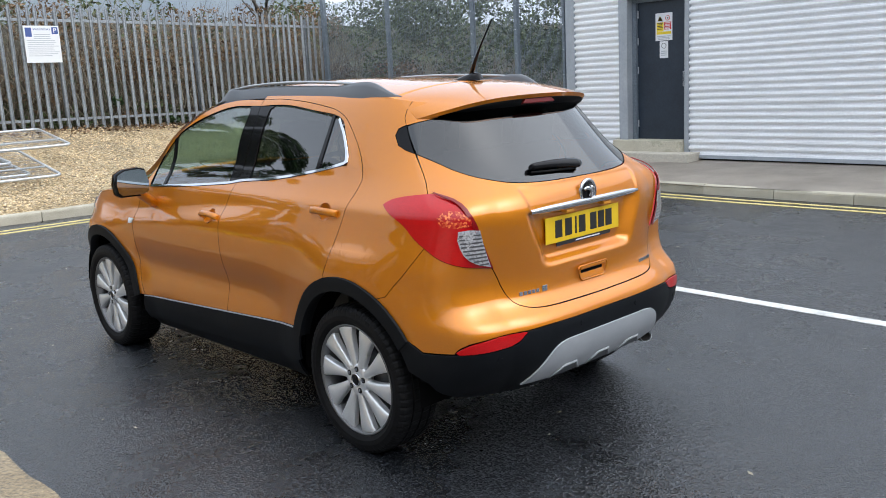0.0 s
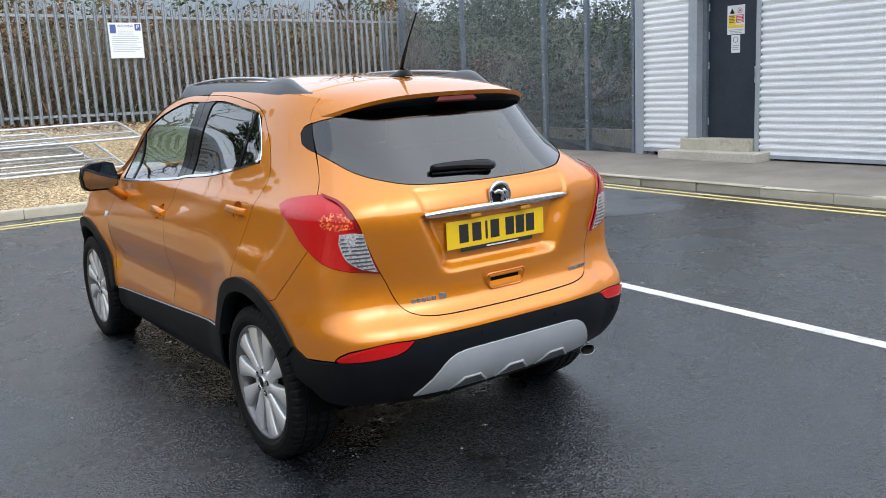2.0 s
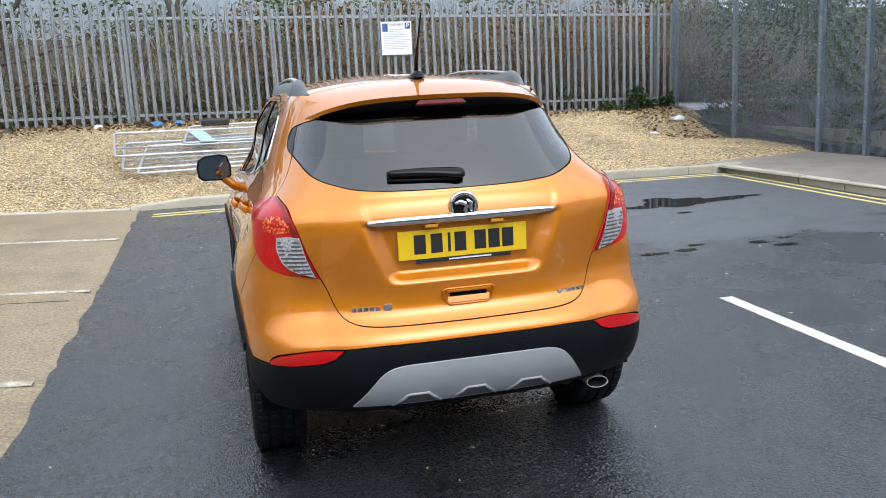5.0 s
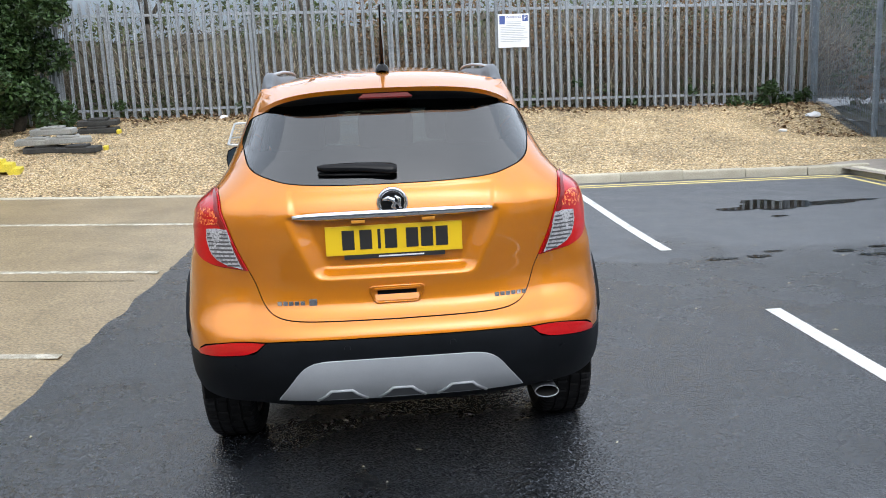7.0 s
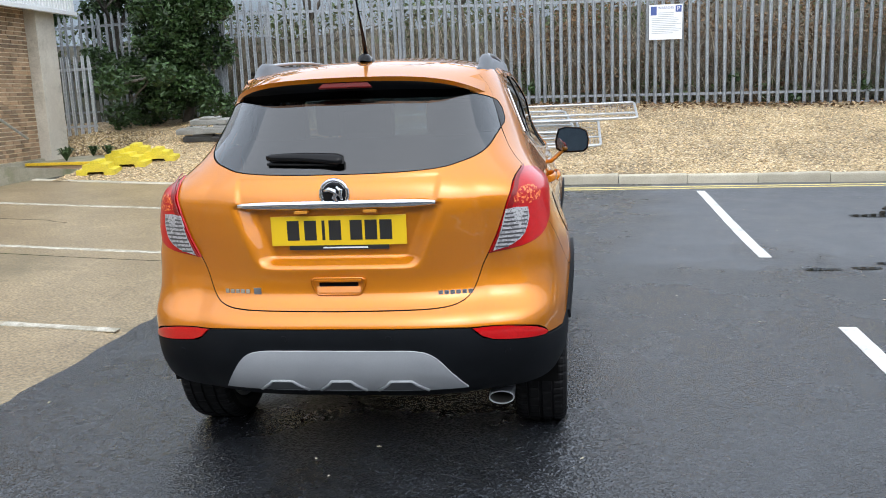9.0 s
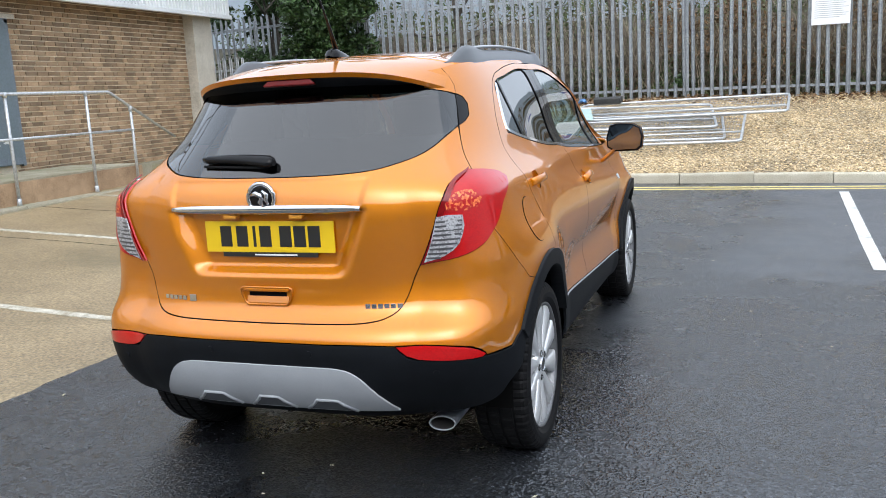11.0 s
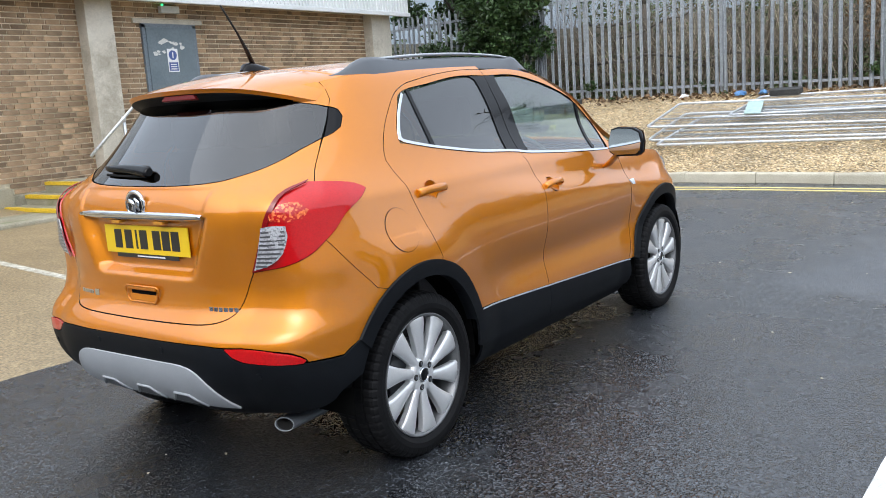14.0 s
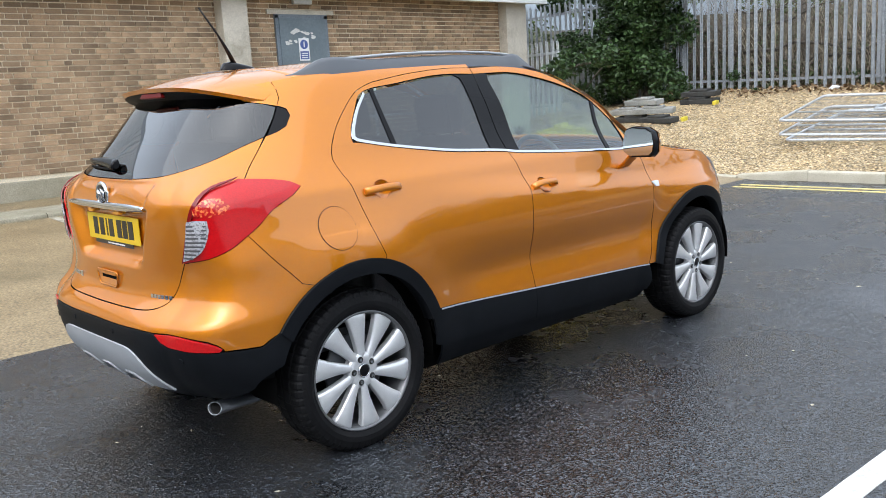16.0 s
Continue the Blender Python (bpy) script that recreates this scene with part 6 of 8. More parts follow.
# --- top skin: roof, windscreen, bonnet, as one ribbon between the edges
def edge_point(s):
    y = wall(s, 1.5).y if s < SC else None
    z = 1.5
    for _ in range(12):
        z = lerp_table(ROOF_EDGE, wall(s, z).y)
    return wall(s, z)


def top_point(s, u):
    e = edge_point(s)
    h = lerp_table(CROWN, e.y)
    k = abs(u) ** 2.4
    tuck = 0.014 * abs(u) ** 8
    return Vector((u * e.x, e.y + 0.0, e.z + h * (1 - k) - tuck * 0))


def ribbon(name, s0, s1, material, parent, u0=1.0, n=30, m=26, dz=0.0, bow=0.0, label=""):
    vs, fs = [], []
    for i in range(n + 1):
        s = s0 + (s1 - s0) * i / n
        for j in range(m + 1):
            u = u0 * math.sin((-1 + 2 * j / m) * math.pi / 2)
            p = top_point(s, u)
            e = 0.01
            nn = (top_point(min(S_END, s + e), u) - top_point(s - e, u)).cross(top_point(s, min(1, u + e)) - top_point(s, max(-1, u - e)))
            nn = nn.normalized() if nn.length > 1e-9 else Vector((0, 0, 1))
            if nn.z < 0:
                nn = -nn
            vs.append(p + nn * dz + Vector((0, bow * (1 - u * u), 0)))
    for i in range(n):
        for j in range(m):
            a = i * (m + 1) + j
            fs.append((a, a + 1, a + m + 2, a + m + 1))
    me = mesh_from(name, vs, fs, material, True)
    ob = put(name, me, parent, None, label)
    md = ob.modifiers.new("thickness", "SOLIDIFY")
    md.thickness, md.offset = 0.012, -1
    return ob


S_RSEAM = girth_of_y(-0.02, 1.512)
S_WTOP = SC + 1.36 - YC
S_WBOT = girth_of_y(2.2, 1.08)
roof = ribbon("roof", S_RSEAM, S_WTOP, M_PAINT, car, n=34, label="amber roof")
ws = ribbon("windscreen", S_WTOP + 0.012, S_WBOT, M_GLASSL, car, u0=0.93, n=22, bow=0.03)
ws.visible_shadow = False
for sd in (1, -1):
    vs = []
    pl = bmesh.new()
    r0, r1 = [], []
    for i in range(23):
        s = S_WTOP + (S_WBOT - S_WTOP) * i / 22
        r0.append(pl.verts.new(Vector((sd, 1, 1)) * edge_point(s) if False else Vector((sd * edge_point(s).x, edge_point(s).y, edge_point(s).z))))
        q = top_point(s, 0.9)
        r1.append(pl.verts.new((sd * q.x, q.y + 0.006, q.z)))
    for i in range(22):
        pl.faces.new((r0[i], r0[i + 1], r1[i + 1], r1[i]) if sd < 0 else (r1[i], r1[i + 1], r0[i + 1], r0[i])).smooth = True
    bmesh.ops.solidify(pl, geom=pl.faces[:], thickness=0.02)
    part("windscreen_pillar", pl, M_PAINT, car)
ribbon("bonnet", S_WBOT + 0.01, S_END - 0.12, M_PAINT, car, n=26, label="amber bonnet")
tagged(ribbon("roof_lining", S_RSEAM + 0.02, S_WTOP, M_HEADL, car, u0=0.95, n=12, m=10, dz=-0.03))


# --- spoiler with high brake lamp
def spoiler():
    vs, fs, nu, rows_ = [], [], 36, 8

    def seam(u):
        p = top_point(S_RSEAM - 0.004, u)
        return p

    def tip(u):
        a = abs(u)
        return Vector((u * 0.522, -0.405 + 0.05 * a**2 + 0.19 * a**6, 1.502 - 0.02 * a**2 - 0.055 * a**5))

    def low(u):
        a = abs(u)
        return tip(u) + Vector((0, 0.012, -0.017))

    def under(u):
        a = abs(u)
        return Vector((u * 0.51, -0.335 + 0.055 * a**2 + 0.15 * a**6, 1.418 - 0.012 * a**2 + 0.03 * a**8))

    for i in range(nu + 1):
        u = math.sin((-1 + 2 * i / nu) * math.pi / 2)
        A, B, C, D = seam(u), tip(u), low(u), under(u)
        col = [A.lerp(B, k / rows_) + Vector((0, 0, 0.012 * math.sin(math.pi * k / rows_) * (1 - 0.5 * abs(u)))) for k in range(rows_ + 1)]
        vs.append((col, C, D))
    return vs, rows_


cols, rows_ = spoiler()
tv = [p for c, _, _ in cols for p in c]
tf = []
w_ = rows_ + 1
for i in range(len(cols) - 1):
    for k in range(rows_):
        a = i * w_ + k
        tf.append((a, a + 1, a + w_ + 1, a + w_))
# trailing lip in body colour
base = len(tv)
for c, C, D in cols:
    tv += [c[-1].copy(), C]
for i in range(len(cols) - 1):
    a = base + 2 * i
    tf.append((a, a + 1, a + 3, a + 2))
sp = put("spoiler", mesh_from("spoiler", tv, tf, M_PAINT, True), gate, None, "amber roof spoiler")
uv, uf = [], []
for c, C, D in cols:
    uv += [C, C.lerp(D, 0.5) + Vector((0, 0.02, 0.012)), D, D + Vector((0, 0.14, 0.02))]
for i in range(len(cols) - 1):
    for k in range(3):
        a = 4 * i + k
        uf.append((a, a + 1, a + 5, a + 4))
put("spoiler_underside", mesh_from("spoiler_underside", uv, uf, M_CBLACK, True), sp, None, "black spoiler underside")
for sd in (1, -1):
    c, C, D = cols[-1] if sd > 0 else cols[0]
    eb = bmesh.new()
    ring_ = [eb.verts.new(p) for p in c[::2] + [C, D, D + Vector((0, 0.14, 0.03))]]
    eb.faces.new(ring_ if sd < 0 else ring_[::-1])
    bmesh.ops.triangulate(eb, faces=eb.faces[:])
    part("spoiler_cheek", eb, M_PAINT, sp)
bl = bmesh.new()
add_box(bl, -0.105, 0.105, -0.008, 0.01, -0.0105, 0.0105, 0.004)
for v in bl.verts:
    v.co.x *= 1 - 0.14 * (v.co.z > 0)
brk = part("brake_lamp", bl, M_DRED, sp, "red high-level brake lamp")
brk.matrix_basis = pose(0, -0.384, 1.471, -16, 0, 0)


# --- badge, handle bar, plate, latch, wiper on the tailgate
def tail_at(x, z, lift=0.0):
    s = girth_of_x(abs(x), z)
    v = wall(s, z) + wall_normal(s, z) * lift
    return Vector((math.copysign(v.x, x) if x else 0.0, v.y, v.z))


cb = bmesh.new()
rings = []
for i in range(33):
    x = -0.372 + 0.744 * i / 32
    k = 1 - 0.45 * abs(x / 0.372) ** 6
    p = Vector((x, tail_at(x, 1.062).y, 1.043))
    rings.append([cb.verts.new(p + Vector((0, -0.002 - 0.01 * math.sin(a) - 0.002, 0.016 * k * math.cos(a)))) for a in (0, 0.6, 1.57, 2.54, 3.14)] + [cb.verts.new(p + Vector((0, 0.03, -0.016 * k))), cb.verts.new(p + Vector((0, 0.03, 0.016 * k)))])
for a, b in zip(rings, rings[1:]):
    for k in range(7):
        cb.faces.new((a[k], a[(k + 1) % 7], b[(k + 1) % 7], b[k])).smooth = k < 4
cb.faces.new(rings[0][::-1])
cb.faces.new(rings[-1])
bmesh.ops.recalc_face_normals(cb, faces=cb.faces[:])
part("handle_bar", cb, M_CHROME, gate, "chrome bar above the number plate")
bd = bmesh.new()
bmesh.ops.create_uvsphere(bd, u_segments=36, v_segments=14, radius=0.05)
bmesh.ops.scale(bd, vec=(1, 0.22, 1), verts=bd.verts)
yb_ = tail_at(0, 1.085).y
bmesh.ops.translate(bd, vec=(0, yb_ - 0.004, 1.082), verts=bd.verts)
for f in bd.faces:
    f.smooth = True
badge = part("badge", bd, M_PIANO, gate, "round black and chrome badge")
part("badge_ring", tube([(0.05 * math.cos(k * math.tau / 40), yb_ - 0.006, 1.082 + 0.05 * math.sin(k * math.tau / 40)) for k in range(40)], 0.009, 8, True), M_CHROME, badge)
part("badge_emblem", tube([(-0.036, yb_ - 0.0135, 1.094), (-0.015, yb_ - 0.016, 1.1), (0.004, yb_ - 0.017, 1.094), (0.01, yb_ - 0.017, 1.082), (0.0, yb_ - 0.017, 1.07), (0.012, yb_ - 0.016, 1.058)], [0.006, 0.01, 0.011, 0.011, 0.01, 0.006], 8), M_CHROME, badge)
part("badge_emblem", tube([(0.012, yb_ - 0.016, 1.11), (0.026, yb_ - 0.0145, 1.096), (0.024, yb_ - 0.015, 1.078), (0.03, yb_ - 0.013, 1.062)], [0.005, 0.009, 0.009, 0.005], 8), M_CHROME, badge)

yp = tail_at(0, 0.945).y - 0.004
plate = empty("number_plate")
plate.parent = gate
tagged(plate, "yellow rear number plate with dark characters")
pb = bmesh.new()
add_box(pb, -0.257, 0.257, yp - 0.004, yp, 0.888, 0.999, 0.0015)
part("plate_sheet", pb, M_PLATE, plate)
# characters as plain bars
for k, cx in enumerate((-0.172, -0.106, -0.056, -0.012, 0.068, 0.124, 0.18)):
    w = 0.011 if k == 2 else 0.046
    part("character_bar", box(cx - w / 2, cx + w / 2, yp - 0.0052, yp - 0.0038, 0.908, 0.982), M_SBLK, plate)
part("dealer_strip", box(-0.19, 0.19, yp - 0.0055, yp - 0.003, 0.872, 0.8885), M_SBLK, plate)
part("strip_text_bar", box(-0.06, 0.11, yp - 0.006, yp - 0.005, 0.877, 0.8825), M_SIGN, plate)
for sx in (-0.13, 0.13):
    lb = box(sx - 0.025, sx + 0.025, tail_at(sx, 1.05).y - 0.002, tail_at(sx, 1.05).y + 0.03, 1.012, 1.024, 0.002)
    part("plate_lamp", lb, M_PLAMP, gate)
# latch: raised rim round the finger recess
rimpts = [(-0.09, 0.772), (0.09, 0.772), (0.101, 0.766), (0.1, 0.75), (0.088, 0.722), (0.076, 0.71), (-0.076, 0.71), (-0.088, 0.722), (-0.1, 0.75), (-0.101, 0.766)]
part("latch_rim", tube([Vector((x, wall(girth_of_x(abs(x), 0.7), 0.705).y - 0.001, z)) for x, z in rimpts], 0.0045, 8, True), M_PAINT, gate)
yl = wall(0, 0.74).y
part("latch_lip", box(-0.088, 0.088, yl - 0.013, yl, 0.757, 0.769, 0.004), M_PAINT, gate)
# flat near-black bar stands for the shade under the lip
part("latch_slot", box(-0.074, 0.074, yl - 0.0015, yl + 0.004, 0.739, 0.758), M_GAP, gate, "near-black bar painted as the shade in the tailgate latch recess")
lw = bmesh.new()
prof_ = [(-0.001, 0.741), (-0.009, 0.718), (-0.009, 0.713), (0.003, 0.713)]
e0 = [lw.verts.new((-0.082, yl + a, z)) for a, z in prof_]
e1 = [lw.verts.new((0.082, yl + a, z)) for a, z in prof_]
for k in range(4):
    lw.faces.new((e0[k], e0[(k + 1) % 4], e1[(k + 1) % 4], e1[k]))
lw.faces.new(e0)
lw.faces.new(e1[::-1])
bmesh.ops.recalc_face_normals(lw, faces=lw.faces[:])
part("latch_slope", lw, M_PAINT, gate)
# chrome model badges drawn as plain bars
for x0, n_, z0 in ((-0.44, 5, 0.722), (0.378, 6, 0.712)):
    for k in range(n_):
        x = x0 + k * 0.0215
        z = z0
        p = tail_at(x, z)
        q = tail_at(x + 0.01, z)
        ang = math.degrees(math.atan2(q.y - p.y, q.x - p.x)) if x > 0 else math.degrees(math.atan2(q.y - p.y, q.x - p.x))
        b = box(-0.0085, 0.0085, -0.004, 0.002, -0.008, 0.008, 0.001)
        o = part("badge_bar", b, M_CHROME, gate)
        o.matrix_basis = pose(p.x, p.y, p.z, 0, 0, ang)
p = tail_at(-0.315, 0.724)
o = part("badge_bar", box(-0.015, 0.015, -0.005, 0.002, -0.0125, 0.0125, 0.001), M_CHROME, gate)
o.matrix_basis = pose(p.x, p.y, p.z, 0, 0, -4)

# wiper
def glass_at(x, z, lift):
    v = tail_at(x, z, lift)
    return v


wb = bmesh.new()
rings = []
for i in range(15):
    t = i / 14
    x = 0.025 - 0.295 * t
    z = 1.19 + 0.006 * math.sin(t * 3) + 0.01 * t
    h = (0.027 - 0.013 * t) * (0.6 if i in (0, 14) else 1)
    c = glass_at(x, z, 0.018)
    nn = Vector((0, -0.75, 0.66))
    u = Vector((0, 0.66, 0.75))
    rings.append([wb.verts.new(c + u * h * math.cos(a) + nn * 0.014 * math.sin(a)) for a in [k * math.tau / 10 for k in range(10)]])
for a, b in zip(rings, rings[1:]):
    for k in range(10):
        wb.faces.new((a[k], a[(k + 1) % 10], b[(k + 1) % 10], b[k])).smooth = True
wb.faces.new(rings[0])
wb.faces.new(rings[-1][::-1])
bmesh.ops.recalc_face_normals(wb, faces=wb.faces[:])
wip = part("rear_wiper", wb, M_PIANO, gate, "black rear wiper")
part("wiper_blade", tube([glass_at(0.0 - 0.27 * t, 1.178 + 0.008 * t, 0.006) for t in (0, 0.25, 0.5, 0.75, 1)], 0.005, 6), M_TYRE, wip)

# exhaust
ex = empty("exhaust_tail_pipe")
ex.parent = car
ob = []
eb = bmesh.new()
prof = [(0.049, 0.025), (0.05, 0.023), (0.046, 0.021)]
N = 28
rg = []
for y, k in ((-0.3, 0.8), (-0.38, 0.95), (-0.545, 1.0), (-0.552, 0.985), (-0.548, 0.9), (-0.542, 0.88)):
    rg.append([eb.verts.new((0.583 + 0.05 * k * math.cos(a * math.tau / N), y + 0.012 * math.sin(a * math.tau / N), 0.272 + 0.0215 * k * math.sin(a * math.tau / N))) for a in range(N)])
for a, b in zip(rg, rg[1:]):
    for k in range(N):
        eb.faces.new((a[k], b[k], b[(k + 1) % N], a[(k + 1) % N])).smooth = True
bmesh.ops.recalc_face_normals(eb, faces=eb.faces[:])
part("tail_pipe", eb, M_RAIL, ex)
part("pipe_lip", tube([(0.583 + 0.0475 * math.cos(a * math.tau / 32), -0.549 + 0.012 * math.sin(a * math.tau / 32), 0.272 + 0.0203 * math.sin(a * math.tau / 32)) for a in range(32)], 0.0022, 6, True), M_SATIN, ex)
bo = bmesh.new()
ra_ = [[bo.verts.new((0.583 + 0.0438 * math.cos(a * math.tau / N), y + 0.011 * math.sin(a * math.tau / N), 0.272 + 0.0188 * math.sin(a * math.tau / N))) for a in range(N)] for y in (-0.542, -0.42)]
for k in range(N):
    bo.faces.new((ra_[0][k], ra_[0][(k + 1) % N], ra_[1][(k + 1) % N], ra_[1][k])).smooth = True
bo.faces.new(ra_[1])
part("bore", bo, M_CARBON, ex, "sooty inside of the tail pipe")
part("silencer", tube([(0.2, -0.3, 0.28), (0.583, -0.3, 0.272), (0.583, -0.38, 0.27)], 0.022, 8), M_CARBON, ex)


# --- roof rails
def roof_rail(sd):
    r = empty("roof_rail")
    r.parent = car
    tagged(r, "dark satin roof rail")
    lo, hi = bmesh.new(), bmesh.new()
    ra, rb = [], []
    n = 40
    for i in range(n + 1):
        t = i / n
        y = -0.03 + 1.5 * t
        e = edge_point(girth_of_y(y, 1.52))
        ends = min(1, t / 0.13, (1 - t) / 0.1)
        ends = ends * ends * (3 - 2 * ends)
        foot = 1 - sstep(0.14, 0.3, t) * (1 - sstep(0.85, 0.93, t))
        x = e.x - 0.035
        zb = top_point(girth_of_y(y, 1.52), 0.93).z - 0.012
        h = 0.012 + ends * (0.034 + 0.022 * foot)
        w = 0.012 + 0.016 * ends
        sec = [(-w * 1.2, 0), (-w * 0.9, h * 0.8), (-w * 0.4, h), (w * 0.3, h), (w * 0.85, h * 0.75), (w * 1.5, -0.012)]
        ra.append([lo.verts.new((sd * (x + a), y, zb + b)) for a, b in sec])
        if 0.17 < t < 0.95:
            h2 = 0.05 + 0.012 * math.sin(math.pi * t)
            rb.append([hi.verts.new((sd * (x - 0.004 + 0.014 * math.cos(k * math.tau / 8)), y, zb + h2 + 0.007 * math.sin(k * math.tau / 8))) for k in range(8)])
    for m_, rr, closed in ((lo, ra, False), (hi, rb, True)):
        for a, b in zip(rr, rr[1:]):
            k_ = len(a)
            for k in range(k_ if closed else k_ - 1):
                m_.faces.new((a[k], a[(k + 1) % k_], b[(k + 1) % k_], b[k])).smooth = True
        m_.faces.new(rr[0])
        m_.faces.new(rr[-1])
        bmesh.ops.recalc_face_normals(m_, faces=m_.faces[:])
    part("rail_foot", lo, M_RAIL, r)
    part("rail_bar", hi, M_SATIN, r)


for sd in (1, -1):
    roof_rail(sd)

# --- aerial
an = empty("aerial")
an.parent = car
ab = bmesh.new()
rings = []
za = top_point(girth_of_y(0.03, 1.512), 0).z
for y, h, w in ((0.13, 0.004, 0.01), (0.1, 0.014, 0.02), (0.05, 0.026, 0.028), (0.0, 0.036, 0.03), (-0.035, 0.03, 0.026), (-0.05, 0.004, 0.014)):
    rings.append([ab.verts.new((w * math.cos(a), y, za + max(0, h * math.sin(a)))) for a in [k * math.pi / 8 for k in range(9)]])
for a, b in zip(rings, rings[1:]):
    for k in range(8):
        ab.faces.new((a[k], a[k + 1], b[k + 1], b[k])).smooth = True
bmesh.ops.recalc_face_normals(ab, faces=ab.faces[:])
part("aerial_base", ab, M_PIANO, an)
part("aerial_mast", tube([(0, 0.02, za + 0.025), (0, -0.012, za + 0.09), (0, -0.05, za + 0.155), (0, -0.128, za + 0.268)], [0.011, 0.0085, 0.0045, 0.0038], 8), M_PIANO, an)


# --- door mirrors
def mirror(sd):
    m = empty("door_mirror")
    m.parent = car
    tagged(m, "black and amber door mirror")
    hb_ = bmesh.new()
    ring_pts = [(-0.1, -0.055), (-0.105, 0.0), (-0.085, 0.072), (-0.04, 0.084), (0.05, 0.078), (0.094, 0.055), (0.107, 0.0), (0.1, -0.055), (0.075, -0.076), (-0.06, -0.08)]
    rings_ = []
    for y, k in ((-0.038, 0.97), (-0.033, 1.0), (0.0, 0.98), (0.026, 0.86), (0.042, 0.6), (0.05, 0.3)):
        rings_.append([hb_.verts.new((a * k, y, b * k)) for a, b in ring_pts])
    for a, b in zip(rings_, rings_[1:]):
        for k in range(10):
            hb_.faces.new((a[k], a[(k + 1) % 10], b[(k + 1) % 10], b[k])).smooth = True
    hb_.faces.new(rings_[0])
    hb_.faces.new(rings_[-1])
    bmesh.ops.recalc_face_normals(hb_, faces=hb_.faces[:])
    if sd < 0:
        bmesh.ops.scale(hb_, vec=(-1, 1, 1), verts=hb_.verts)
        bmesh.ops.reverse_faces(hb_, faces=hb_.faces[:])
    o = part("mirror_housing", hb_, M_PIANO, m)
    o.matrix_basis = pose(sd * 0.9, 1.89, 1.098, 0, 0, -sd * 6)
    cp = o.copy()
    cap = bmesh.new()
    cap.from_mesh(o.data)
    bmesh.ops.delete(cap, geom=[f for f in cap.faces if f.calc_center_median().y < 0.002], context="FACES")
    bmesh.ops.scale(cap, vec=(1.03, 1.03, 1.03), verts=cap.verts)
    bpy.data.objects.remove(cp)
    c = part("mirror_cap", cap, M_PAINT, m)
    c.matrix_basis = pose(sd * 0.9, 1.89, 1.098, 0, 0, -sd * 6)
    gm = bmesh.new()
    fa_ = [gm.verts.new((a * 0.9, -0.06, b * 0.88)) for a, b in ring_pts]
    fb_ = [gm.verts.new((a * 0.9, -0.05, b * 0.88)) for a, b in ring_pts]
    for k in range(10):
        gm.faces.new((fa_[k], fa_[(k + 1) % 10], fb_[(k + 1) % 10], fb_[k]))
    gm.faces.new(fa_)
    gm.faces.new(fb_[::-1])
    bmesh.ops.recalc_face_normals(gm, faces=gm.faces[:])
    if sd < 0:
        bmesh.ops.scale(gm, vec=(-1, 1, 1), verts=gm.verts)
        bmesh.ops.reverse_faces(gm, faces=gm.faces[:])
    g = part("mirror_glass", gm, plain("mirror_silver", (0.3, 0.34, 0.36), 0.01, 1.0) if sd > 0 else bpy.data.materials["mirror_silver"], m)
    g.matrix_basis = pose(sd * 0.9, 1.898, 1.098, -2, 0, -sd * 1.5)
    stalk = bmesh.new()
    rr = []
    for (x, z), w in zip(((0.875, 1.07), (0.85, 1.04), (0.8, 0.995), (0.755, 0.955)), (0.05, 0.042, 0.038, 0.045)):
        rr.append([stalk.verts.new((sd * x + 0.032 * math.cos(k * math.tau / 10), 1.895 + 1.15 * w * math.sin(k * math.tau / 10), z + 0.01 * math.cos(k * math.tau / 10))) for k in range(10)])
    for a, b in zip(rr, rr[1:]):
        for k in range(10):
            stalk.faces.new((a[k], a[(k + 1) % 10], b[(k + 1) % 10], b[k])).smooth = True
    stalk.faces.new(rr[0])
    stalk.faces.new(rr[-1])
    bmesh.ops.recalc_face_normals(stalk, faces=stalk.faces[:])
    part("mirror_stalk", stalk, M_PAINT, m)


for sd in (1, -1):
    mirror(sd)


# --- wheels
def lathe(profile, n, name, material, bump_fn=None):
    vs, fs = [], []
    m = len(profile)
    for i in range(n):
        a = i * math.tau / n
        for k, (x, r) in enumerate(profile):
            rr = r + (bump_fn(i, k) if bump_fn else 0)
            vs.append((x, rr * math.cos(a), rr * math.sin(a)))
    for i in range(n):
        j = (i + 1) % n
        for k in range(m - 1):
            fs.append((i * m + k, i * m + k + 1, j * m + k + 1, j * m + k))
    return mesh_from(name, vs, fs, material, True)


TY = [(0.085, 0.25), (0.1, 0.262), (0.112, 0.28), (0.114, 0.3), (0.108, 0.325), (0.096, 0.339), (0.084, 0.344), (0.083, 0.344), (0.058, 0.3465), (0.056, 0.339), (0.048, 0.339), (0.046, 0.347), (0.008, 0.348), (0.006, 0.34), (-0.006, 0.34), (-0.008, 0.348), (-0.046, 0.347), (-0.048, 0.339), (-0.056, 0.339), (-0.058, 0.3465), (-0.084, 0.344), (-0.096, 0.339), (-0.108, 0.325), (-0.114, 0.3), (-0.1, 0.262), (-0.085, 0.25)]
tyre_me = lathe(TY, 240, "tyre", M_TYRE, lambda i, k: -0.0045 if (k in (4, 5, 6, 7, 8, 19, 20, 21, 22) and i % 4 == 0) else (-0.004 if (11 <= k <= 16 and k not in (13, 14) and i % 6 == (2 if k < 13 else 0)) else 0))
